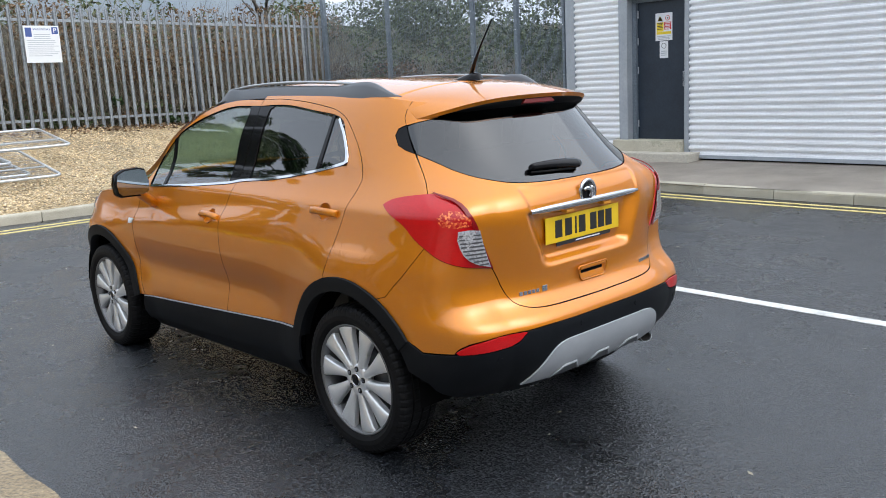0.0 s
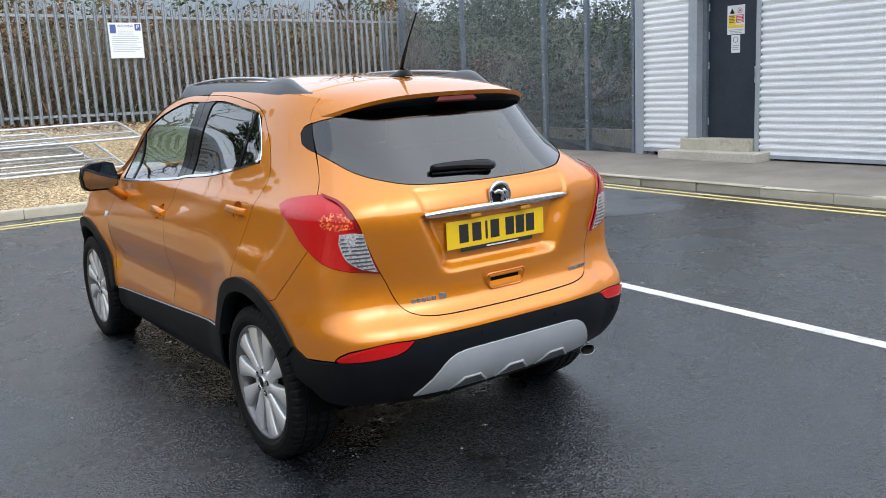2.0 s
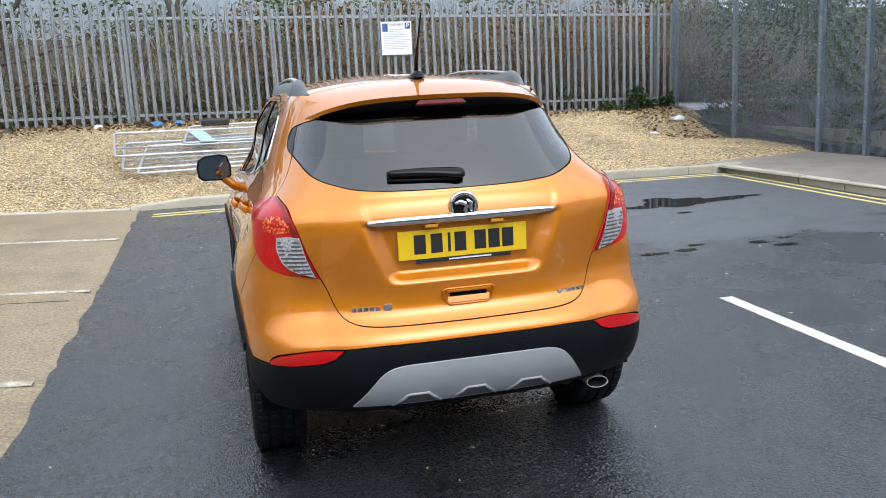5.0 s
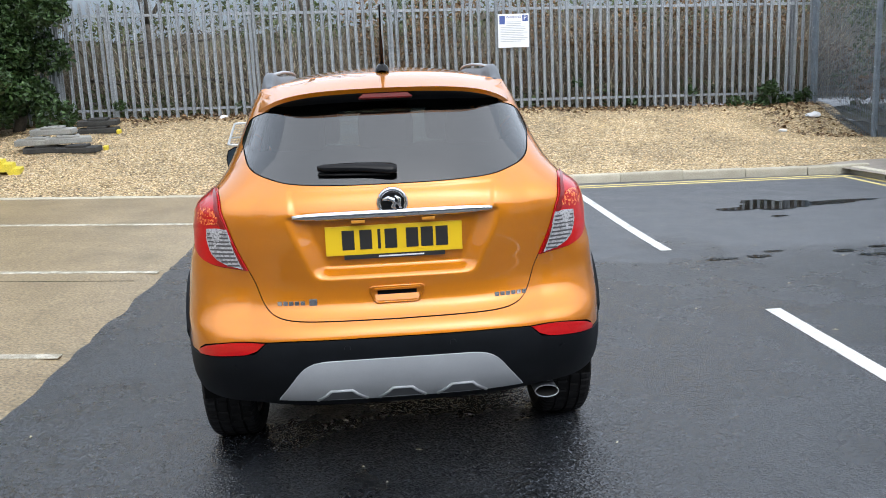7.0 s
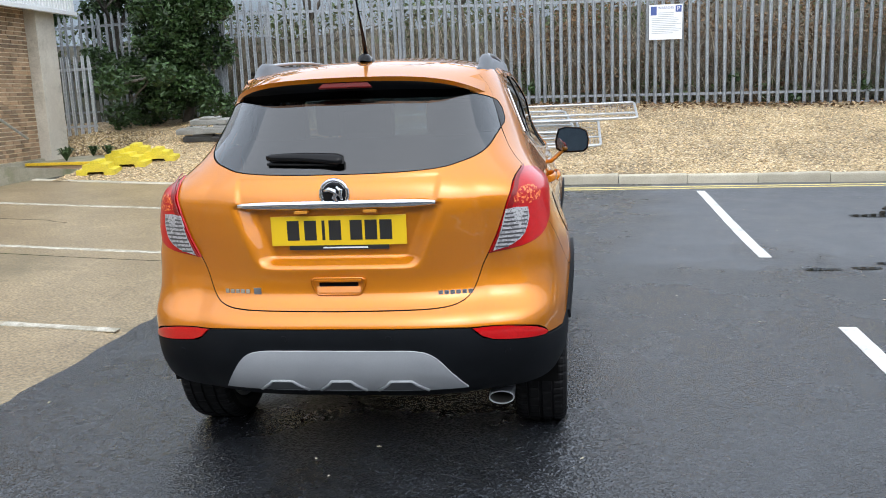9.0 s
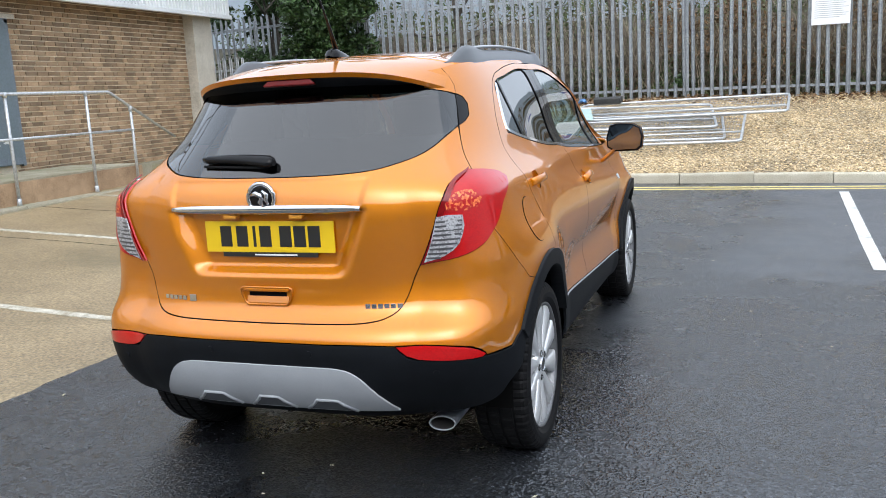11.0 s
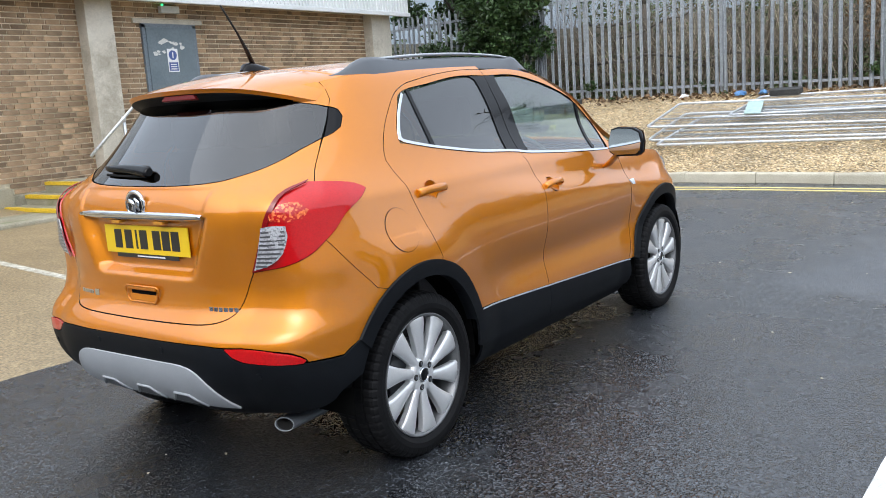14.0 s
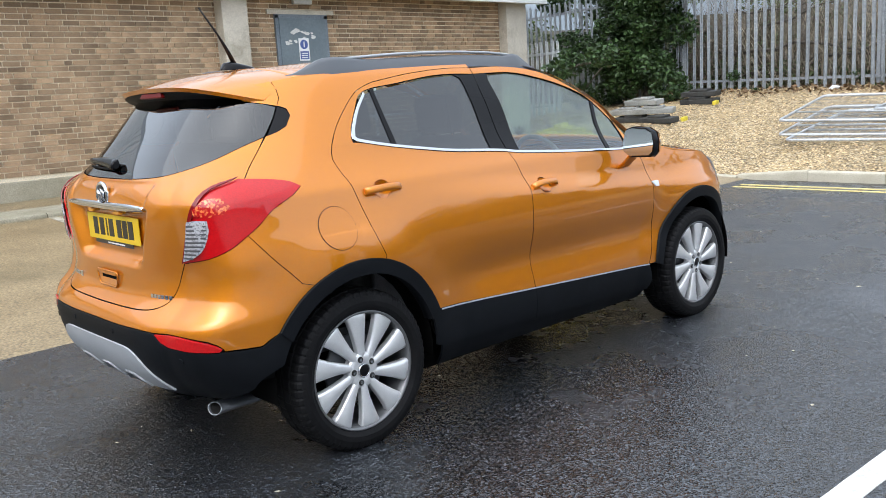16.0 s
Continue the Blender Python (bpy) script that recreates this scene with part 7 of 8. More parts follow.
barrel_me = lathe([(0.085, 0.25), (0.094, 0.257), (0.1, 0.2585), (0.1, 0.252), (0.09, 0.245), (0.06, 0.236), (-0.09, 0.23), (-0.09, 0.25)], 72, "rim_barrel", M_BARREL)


def spoke_bm():
    """One tapered, slightly swept spoke with a chamfered ridge."""
    b = bmesh.new()
    rows__ = []
    for r, w, x, sw in ((0.045, 0.018, 0.088, 0.0), (0.08, 0.0185, 0.09, 0.002), (0.12, 0.0235, 0.091, 0.006), (0.165, 0.032, 0.094, 0.012), (0.21, 0.043, 0.096, 0.018), (0.236, 0.051, 0.094, 0.022), (0.25, 0.055, 0.09, 0.024)):
        sec = [(-w, -0.03), (-w * 0.98, -0.006), (-w * 0.75, 0.0), (w * 0.1, 0.002), (w * 0.8, -0.001), (w, -0.01), (w * 0.96, -0.034)]
        rows__.append([b.verts.new((x + dz, r, sw + t)) for t, dz in sec])
    for p, q in zip(rows__, rows__[1:]):
        for k in range(6):
            b.faces.new((p[k], p[k + 1], q[k + 1], q[k])).smooth = k not in (0, 5)
    b.faces.new(rows__[0])
    b.faces.new(rows__[-1][::-1])
    bmesh.ops.recalc_face_normals(b, faces=b.faces[:])
    return b


def wheel():
    w = empty("wheel")
    tagged(w, "ten-spoke silver alloy wheel with black tyre")
    tp_ = put("tyre", tyre_me, w)
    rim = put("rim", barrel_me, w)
    sb = spoke_bm()
    me = bpy.data.meshes.new("spoke")
    sb.to_mesh(me)
    sb.free()
    me.materials.append(M_ALLOY)
    for k in range(10):
        put("spoke", me, rim, pose(0, 0, 0, 36 * k, 0, 0))
    put("hub", lathe([(0.05, 0.078), (0.08, 0.079), (0.09, 0.07), (0.092, 0.034), (0.086, 0.031), (0.086, 0.0)], 40, "hub", M_ALLOY), rim)
    put("centre_cap", lathe([(0.084, 0.03), (0.093, 0.029), (0.096, 0.022), (0.097, 0.0)], 32, "centre_cap", M_PIANO), rim)
    put("cap_ring", lathe([(0.09, 0.031), (0.097, 0.03), (0.098, 0.026), (0.094, 0.025)], 32, "cap_ring", M_CHROME), rim)
    for k in range(5):
        a = k * math.tau / 5 + 0.3
        nb = bmesh.new()
        bmesh.ops.create_cone(nb, cap_ends=True, segments=12, radius1=0.0135, radius2=0.0135, depth=0.02)
        bmesh.ops.transform(nb, matrix=pose(0.083, 0.052 * math.cos(a), 0.052 * math.sin(a), 0, 90, 0), verts=nb.verts)
        pocket = part("nut_pocket", nb, M_CARBON, rim)
        nb = bmesh.new()
        bmesh.ops.create_cone(nb, cap_ends=True, segments=6, radius1=0.009, radius2=0.008, depth=0.02)
        bmesh.ops.transform(nb, matrix=pose(0.087, 0.052 * math.cos(a), 0.052 * math.sin(a), 0, 90, 0), verts=nb.verts)
        part("wheel_nut", nb, M_CHROME, rim)
    # disc coloured dark as well, for the shade behind the spokes
    put("brake_disc", lathe([(0.03, 0.05), (0.03, 0.15), (0.01, 0.15), (0.01, 0.05)], 48, "brake_disc", M_RAIL), w)
    return w


tyre_me.shade_flat()
w0 = wheel()
spots = [(0.725, 0.004, 0), (0.725, 2.555, 0), (-0.725, 0.004, 180), (-0.725, 2.555, 180)]
for i, (x, y, r) in enumerate(spots):
    m = pose(x, y, 0.322, 0, 0, r) @ pose(0, 0, 0, 17 + 23 * i, 0, 0)
    if i == 0:
        w0.matrix_basis = m @ Matrix.Scale(0.962, 4)
        w0.parent = car
    else:
        copy_thing(w0, m)

# --- dark shell behind the panel gaps, wheel wells, floor
shell_pts = outline([(0.0, 1.1), (0.6, 1.1), (0.9, 1.09), (1.6, 1.04), (2.4, 1.04), (3.3, 0.99)], [(3.3, 0.99), (3.3, 0.28)], [(3.3, 0.28), (1.75, 0.28)], [(1.75, 0.28)] + arc(0, 0.41, 172, 8, 20), [arc(0, 0.41, 8, 8, 1)[0], (0.0, 0.35)], [(0.0, 0.35), (0.0, 1.1)])
sh = panel("body_shell", shell_pts, M_GAP, car, 1, True, off=-0.022, gap=0, step=0.06, depth=0.004)
panel("body_shell", outline([(3.28, 0.95), at_y(2.5, 0.9), at_y(2.9, 0.86), (S_END - 0.004, 0.78)], [(S_END - 0.004, 0.78), (S_END - 0.004, 0.3)], [(S_END - 0.004, 0.3), arc(2.555, 0.41, 178, 178, 1)[0]], arc(2.555, 0.41, 178, 6, 20), [arc(2.555, 0.41, 6, 6, 1)[0], (3.28, 0.95)]), M_GAP, car, 0, off=-0.02, gap=0, step=0.06, depth=0.004)
panel("body_shell", outline([(0.0, 1.47), (0.55, 1.475), (0.9, 1.48)], [(0.9, 1.48), (0.98, 1.42), (1.05, 1.37), (1.05, 1.3), (0.95, 1.27), (1.2, 1.25)], [(1.2, 1.25), (1.32, 1.4), (1.5, 1.485), (2.2, 1.53)], [(2.2, 1.53), (0.9, 1.497)], [(0.9, 1.497), (0.0, 1.49)], [(0.0, 1.49), (0.0, 1.47)]), M_GAP, car, 1, True, off=-0.022, gap=0, step=0.06, depth=0.004)
part("underbody", box(-0.59, 0.59, -0.22, 3.0, 0.185, 0.36, 0.03), M_GAP, car)
# unseen board added below the nose to keep light from under the car
part("air_dam", box(-0.72, 0.72, 2.98, 3.02, 0.12, 0.32, 0.01), M_GAP, car)
part("floor_pan", box(-0.7, 0.7, 0.42, 2.1, 0.187, 0.34, 0.02), M_GAP, car)
for sd in (1, -1):
    for yw in (0.0, 2.555):
        wl_ = bmesh.new()
        ra, rb = [], []
        for k in range(21):
            a = math.pi * (-0.04 + 1.08 * k / 20)
            yy, zz = yw - 0.4 * math.cos(a), 0.335 + 0.4 * math.sin(a)
            ra.append(wl_.verts.new((sd * 0.5, yy, zz)))
            rb.append(wl_.verts.new((sd * 0.8, yy, zz)))
        for k in range(20):
            wl_.faces.new((ra[k], ra[k + 1], rb[k + 1], rb[k])).smooth = True
        wl_.faces.new(ra)
        part("wheel_well", wl_, M_GAP, car)


# --- interior
def seat_bm(w=0.5):
    b = bmesh.new()
    add_box(b, -w / 2, w / 2, -0.25, 0.27, 0.0, 0.16, 0.05)
    add_box(b, -w / 2 + 0.02, w / 2 - 0.02, -0.08, 0.06, 0.0, 0.62, 0.05, pose(0, -0.24, 0.1, 14, 0, 0))
    for f in b.faces:
        f.smooth = True
    return b


for x, y, n_ in ((0.36, 1.35, 1), (-0.36, 1.35, 1)):
    s_ = part("front_seat", seat_bm(), M_SEAT, car, "dark cloth front seat")
    s_.matrix_basis = pose(x, y, 0.5)
    hd = box(-0.13, 0.13, -0.05, 0.05, 0.0, 0.19, 0.04)
    h_ = part("headrest", hd, M_SEAT, s_)
    h_.matrix_basis = pose(0, -0.42, 0.72, 8, 0, 0)
s_ = part("rear_seat", seat_bm(1.2), M_SEAT, car, "dark cloth rear bench")
s_.matrix_basis = pose(0, 0.4, 0.55)
for x in (-0.38, 0.0, 0.38):
    h_ = part("headrest", box(-0.12, 0.12, -0.04, 0.04, 0.0, 0.15, 0.03), M_SEAT, s_)
    h_.matrix_basis = pose(x, -0.42, 0.7, 6, 0, 0)
part("dashboard", box(-0.66, 0.66, 1.78, 2.25, 0.72, 0.99, 0.06), M_SEAT, car, "dark dashboard")
sw_ = tube([(0.36 + 0.18 * math.cos(k * math.tau / 32), 1.68 - 0.06 * math.sin(k * math.tau / 32), 0.98 + 0.17 * math.sin(k * math.tau / 32)) for k in range(32)], 0.014, 8, True)
swo = part("steering_wheel", sw_, M_SEAT, car, "black steering wheel")
part("wheel_boss", box(0.28, 0.44, 1.66, 1.7, 0.93, 1.02, 0.02), M_SEAT, swo)
part("cabin_floor", box(-0.68, 0.68, -0.45, 2.2, 0.4, 0.48), M_SEAT, car)
part("parcel_shelf", box(-0.6, 0.6, -0.42, 0.02, 1.06, 1.08), M_SEAT, car)
for sd in (1, -1):
    part("door_card", box(sd * 0.66 - 0.015, sd * 0.66 + 0.015, 0.2, 2.0, 0.45, 1.02, 0.01), M_SEAT, car)


# ---- bank and scrub beyond the fence ----
def bank2_z(x, y):
    t = sstep(13.9, 22.0, y)
    return 0.95 + 2.3 * t + 0.35 * t * sstep(-2, 4, x) + 0.25 * sstep(13.8, 15.5, y) * noise.noise(Vector((x * 0.5, y * 0.5, 0)))


sheet("backdrop_bank", -30, 30, 13.85, 24, 90, 30, bank2_z, M_EARTH, 0.0, "overgrown earth bank behind the fence", "structure", "bank")
sheet("ground_verge", 9.12, 24, 6.5, 14.2, 40, 24, lambda x, y: 0.12 + 0.08 * (y - 6.5) + 0.3 * sstep(10.5, 14, x) + 0.06 * noise.noise(Vector((x, y, 0))), M_EARTH, 0.0, "rough verge behind the mesh fence", "structure", "ground")
tagged(part("far_wall", box(-40, 17, 24.2, 24.6, 2.2, 5.3), surf("pale_blue_grey_cladding", (0.25, 0.3, 0.35), (0.33, 0.38, 0.43), 0.8, 0.6, 20, 0.05, 0.002, blotch=0.3)), "long blue-grey wall beyond the bank", "wall", "", "structure")
tagged(part("timber_edging", box(9.6, 9.7, 6.6, 13.4, 0.1, 0.5), M_PALETW), "low timber edging behind the mesh fence", "edging", "", "structure")


def leaves(pts, n, size, seed, squash=0.8, droop=0.4):
    """Many small folded leaves scattered through ball-shaped clumps (centre, radius)."""
    r = random.Random(seed)
    vs, fs = [], []
    tot = sum(q[3] ** 2 for q in pts)
    for cx, cy, cz, rad in pts:
        for _ in range(int(n * rad**2 / tot)):
            d = Vector((r.gauss(0, 1), r.gauss(0, 1), r.gauss(0, 1))).normalized() * rad * (0.55 + 0.5 * r.random())
            c = Vector((cx + d.x, cy + d.y, cz + d.z * squash))
            a = Vector((r.gauss(0, 1), r.gauss(0, 1), r.gauss(0, 0.6) - droop)).normalized()
            b = a.cross(Vector((r.gauss(0, 1), r.gauss(0, 1), r.gauss(0, 1)))).normalized()
            s = size * r.uniform(0.6, 1.35)
            k = len(vs)
            up = a.cross(b) * s * 0.14
            vs += [c - a * s, c + b * s * 0.5 + up, c + a * s, c - b * s * 0.5 + up]
            fs += [(k, k + 1, k + 2), (k, k + 2, k + 3)]
    return vs, fs


def stems(n, x0, x1, y0, y1, fz, h0, h1, r0, seed, lean=0.5, arch=0.6, front=-99.0):
    """Thin bent stems, three-sided, kept behind the line y = front."""
    r = random.Random(seed)
    vs, fs = [], []
    for _ in range(n):
        x, y = r.uniform(x0, x1), r.uniform(y0, y1)
        p = Vector((x, y, fz(x, y) - 0.05))
        h = r.uniform(h0, h1)
        d = Vector((r.gauss(0, lean), r.gauss(0, lean), 1)).normalized()
        bend = Vector((r.gauss(0, arch), r.gauss(0, arch * 0.6), -r.random() * arch)) * 0.25
        rad = r0 * r.uniform(0.5, 1.4)
        segs = 5
        base = len(vs)
        for i in range(segs + 1):
            q = rad * (1 - 0.75 * i / segs)
            for k in range(3):
                a = k * 2.094
                vs.append(p + Vector((q * math.cos(a), q * math.sin(a), 0)))
            d = (d + bend).normalized()
            p = p + d * h / segs
            p.y = max(p.y, front)
        for i in range(segs):
            for k in range(3):
                a, b = base + 3 * i + k, base + 3 * i + (k + 1) % 3
                fs.append((a, b, b + 3, a + 3))
    return vs, fs


def stuff(name, data, material, label, category):
    return tagged(new(name, mesh_from(name, *data, material)), label, category, "", "stuff")


stuff("bramble_stems", stems(5200, -8, 11, 14.0, 17.5, bank2_z, 0.9, 2.9, 0.009, 11, 0.55, 0.8, 13.8), M_TWIG, "tangle of brown bramble stems behind the fence", "brambles")
stuff("dead_stems", stems(1100, -5, 11, 13.85, 15.8, bank2_z, 1.0, 3.0, 0.008, 12, 0.45, 0.6, 13.78), M_PALETW, "pale dead stems behind the fence", "stems")
rr = random.Random(21)
cl = [(rr.uniform(-9, 11), rr.uniform(14.1, 17.5), 0, rr.uniform(0.25, 0.6)) for _ in range(150)]
cl = [(x, y, bank2_z(x, y) + rr.uniform(0.0, 0.7) * rr.random(), q) for x, y, _, q in cl]
stuff("bramble_leaves", leaves(cl, 30000, 0.05, 22), M_SCRUB, "green bramble leaves on the bank", "brambles")
cl = [(rr.uniform(-1, 11), rr.uniform(14.0, 16), 0, rr.uniform(0.25, 0.5)) for _ in range(90)]
cl = [(x, y, bank2_z(x, y) + rr.uniform(0.1, 2.2), q) for x, y, _, q in cl]
stuff("withered_leaves", leaves(cl, 13000, 0.045, 23), M_DEADL, "withered brown leaves on the bank", "leaves")
cl = [(rr.uniform(-30, 22), rr.uniform(18, 23), 0, rr.uniform(0.5, 1.0)) for _ in range(110)]
cl = [(x, y, bank2_z(x, y) + rr.uniform(0, 0.8), q) for x, y, _, q in cl]
stuff("bank_shrubs", leaves(cl, 17000, 0.075, 24), M_SCRUB, "green-brown shrubs on the upper bank", "shrubs")
# growth behind the mesh fence
vz = lambda x, y: 0.2 + 0.08 * (y - 6.5)
stuff("verge_stems", stems(700, 9.8, 14, 6.8, 14, vz, 0.8, 3.0, 0.01, 31, 0.5, 0.8), M_TWIG, "bare stems behind the mesh fence", "stems")
cl = [(rr.uniform(9.7, 14), rr.uniform(7, 14.5), rr.uniform(0.4, 3.9), rr.uniform(0.3, 0.65)) for _ in range(150)]
stuff("verge_leaves", leaves(cl, 21000, 0.055, 32), M_SCRUB, "green scrub behind the mesh fence", "shrubs")
cl = [(rr.uniform(9.5, 10.5), rr.uniform(11, 13.4), rr.uniform(0.5, 1.9), 0.3) for _ in range(10)]
stuff("dead_fern", leaves(cl, 1500, 0.06, 33), M_DEADL, "brown dead ferns behind the mesh fence", "ferns")
cl = [(rr.uniform(7.3, 9.1), rr.uniform(13.45, 13.8), 0.88 + 0.5 * rr.random() ** 2, rr.uniform(0.07, 0.16)) for _ in range(26)] + [(x, 13.62 + rr.uniform(-0.05, 0.15), 1.0 + rr.uniform(0, 0.5), 0.13) for x in (-4.9, -4.4, -2.6, -2.2, 0.3, 4.2, 5.3, 6.6)]
stuff("ivy_at_fence_foot", leaves(cl, 2600, 0.045, 34), M_IVY, "ivy at the foot of the fence", "ivy")


# ---- trees ----
def limb(p, d, length, rad, depth, rnd_, bm, clumps):
    pts, rs = [p.copy()], [rad]
    n = 5
    for i in range(n):
        d = (d + Vector((rnd_.gauss(0, 0.16), rnd_.gauss(0, 0.16), rnd_.gauss(0.02, 0.1)))).normalized()
        p = p + d * length / n
        pts.append(p.copy())
        rs.append(rad * (1 - 0.55 * (i + 1) / n))
        if depth and i > 0:
            for _ in range(2 if depth > 1 else 1):
                nd = (d + Vector((rnd_.gauss(0, 0.8), rnd_.gauss(0, 0.8), rnd_.gauss(0.1, 0.4)))).normalized()
                limb(p.copy(), nd, length * rnd_.uniform(0.45, 0.7), rs[-1] * 0.6, depth - 1, rnd_, bm, clumps)
    tube_mesh(bm, pts, rs, 6 if rad > 0.03 else 4)
    if depth == 0:
        clumps.append((*pts[-1], rnd_.uniform(0.25, 0.5)))


def tree(name, x, y, z, h, seed, label, leafmat=None, n=9000, size=0.06, rad=0.11, spread=0.5, extra=()):
    t = empty(name, None, label, "tree")
    rnd_ = random.Random(seed)
    bm, clumps = bmesh.new(), []
    limb(Vector((x, y, z - 0.1)), Vector((rnd_.gauss(0, 0.05), rnd_.gauss(0, 0.05), 1)), h, rad, 2, rnd_, bm, clumps)
    part("trunk", bm, M_BARK, t)
    if leafmat:
        cl_ = clumps + [(x + rnd_.gauss(0, spread), y + rnd_.gauss(0, spread * 0.7), z + h * rnd_.uniform(0.15, 1.0), rnd_.uniform(0.25, 0.5)) for _ in range(26)] + list(extra)
        me = mesh_from("crown", *leaves(cl_, n, size, seed + 1), leafmat)
        put("crown", me, t)
    return t


tree("ivy_clad_tree", -6.85, 13.45, 0.95, 3.1, 41, "dense ivy-clad tree in front of the palisade fence", M_IVY, 36000, 0.058, 0.12, 0.72, [(-7.6 + 0.13 * k, 13.25 + 0.3 * math.sin(k * 2.3), 1.2 + 2.9 * ((k * 0.618) % 1), 0.42) for k in range(14)])
tree("dark_evergreen_tree", -9.9, 16.5, 1.2, 3.6, 44, "dark evergreen tree behind the building corner", M_IVY, 9000, 0.08, 0.14, 0.9)
tree("bare_tree", -4.6, 16.2, 1.5, 4.5, 47, "bare grey tree on the bank")
tree("bare_tree", -1.4, 17.5, 1.9, 4.0, 52, "bare grey tree on the bank")
tree("bare_tree", -16.5, 9.0, 0, 9.5, 61, "tall bare tree behind the brick building", rad=0.2)
tree("bare_tree", -14.5, 15.5, 0.5, 8.5, 63, "tall bare tree behind the brick building", rad=0.18)
tree("bare_tree", 8.6, 15.2, 1.2, 3.8, 49, "bare tree behind the fence corner")
for k_, (bx, by, bz, bl_, br_) in enumerate(((-5.6, 14.2, 1.95, 4.4, 0.04), (-5.7, 14.3, 1.5, 2.6, 0.034), (-4.6, 14.2, 2.35, 3.0, 0.028), (-3.4, 14.3, 1.7, 2.8, 0.026), (-5.2, 14.25, 2.7, 2.4, 0.022))):
    rnd_b, pts_b = random.Random(90 + k_), [Vector((bx, by, bz))]
    for i in range(11):
        pts_b.append(pts_b[-1] + Vector((bl_ / 11, rnd_b.uniform(-0.04, 0.05), rnd_b.uniform(-0.11, 0.14))))
    lb = bmesh.new()
    tube_mesh(lb, pts_b, [br_ * (1 - 0.07 * i) for i in range(12)], 7)
    for i in (3, 6, 8):
        q_ = [pts_b[i]]
        for _ in range(4):
            q_.append(q_[-1] + Vector((rnd_b.uniform(0.05, 0.16), rnd_b.uniform(-0.04, 0.04), rnd_b.uniform(-0.16, 0.18))))
        tube_mesh(lb, q_, [br_ * 0.5, br_ * 0.42, br_ * 0.34, br_ * 0.26, br_ * 0.15], 5)
    tagged(part("fallen_branch", lb, M_BARK), "crooked dark fallen branch behind the palisade", "branch")


# ---- temporary fence panels on the gravel ----
def fence_panel(m, label, L=3.45, H=1.95):
    f = empty("temporary_fence_panel", m, label, "fence panel", "stacked fence panels")
    c, pts = 0.1, []
    for cx, cy, a0 in ((L / 2 - c, H / 2 - c, 0), (-L / 2 + c, H / 2 - c, 90), (-L / 2 + c, -H / 2 + c, 180), (L / 2 - c, -H / 2 + c, 270)):
        for k in range(5):
            a = radians(a0 + 22.5 * k)
            pts.append((cx + c * math.cos(a), cy + c * math.sin(a), 0))
    part("tube_frame", tube(pts, 0.021, 8, True), M_GALVB, f)
    part("tube_brace", tube([(-L / 2, -H * 0.18, 0), (L / 2, -H * 0.18, 0)], 0.015, 8), M_GALVB, f)
    vs, fs = [], []

    def wire(a, b):
        n, a, b = len(vs), Vector(a), Vector(b)
        s = (b - a).normalized().cross(Vector((0, 0, 1))) * 0.0022
        t = Vector((0, 0, 0.0022))
        for p in (a, b):
            vs.extend([p + s, p + t, p - s, p - t])
        fs.extend([(n + i, n + (i + 1) % 4, n + 4 + (i + 1) % 4, n + 4 + i) for i in range(4)])

    x = -L / 2 + 0.06
    while x < L / 2 - 0.05:
        wire((x, -H / 2, 0), (x, H / 2, 0))
        x += 0.045
    y = -H / 2 + 0.15
    while y < H / 2 - 0.05:
        wire((-L / 2, y, 0.003), (L / 2, y, 0.003))
        y += 0.24
    tagged(put("wire_mesh", mesh_from("wire_mesh", vs, fs, M_GALV), f), "", kind="stuff")
    return f


SL = math.degrees(math.atan(0.156))
fence_panel(pose(-0.55, 10.95, bank_z(-0.55, 10.95) + 0.05, SL, 0.3, 3.0), "galvanised tube fence panel lying on the gravel")
fence_panel(pose(-0.25, 10.55, bank_z(-0.25, 10.55) + 0.1, SL, -0.5, -1.5), "galvanised tube fence panel stacked on another")
fence_panel(pose(-0.7, 11.25, bank_z(-0.7, 11.25) + 0.16, SL - 0.5, 0.8, 5.0), "galvanised tube fence panel stacked on another")
fence_panel(pose(0.42, 11.7, bank_z(0.42, 11.7) + 0.19, SL - 1.0, -0.6, -3.0), "galvanised tube fence panel on top of the stack", 3.45, 1.6)
bp = box(-0.24, 0.24, -0.11, 0.11, 0, 0.1, 0.012)
o = part("rubber_fence_foot", bp, M_RUBBER)
o.matrix_basis = pose(-0.8, 12.3, bank_z(-0.8, 12.3) + 0.2, SL, 0, -4)
tagged(o, "black ribbed rubber block on the fence panels", "fence foot")
for k in range(5):
    rb_ = part("rubber_rib", box(-0.2 + 0.1 * k - 0.012, -0.2 + 0.1 * k + 0.012, -0.113, -0.108, 0.02, 0.09), M_RUBBER, o)
o = part("teal_board", box(-0.12, 0.12, -0.5, 0.5, 0, 0.012), surf("pale_teal_paint", (0.3, 0.42, 0.4), (0.4, 0.52, 0.5), 5, 0.6, 60, 0.1, 0.001))
o.matrix_basis = pose(-1.05, 11.35, bank_z(-1.05, 11.35) + 0.215, SL, 0, 12)
tagged(o, "pale teal board lying on the fence panels", "board")


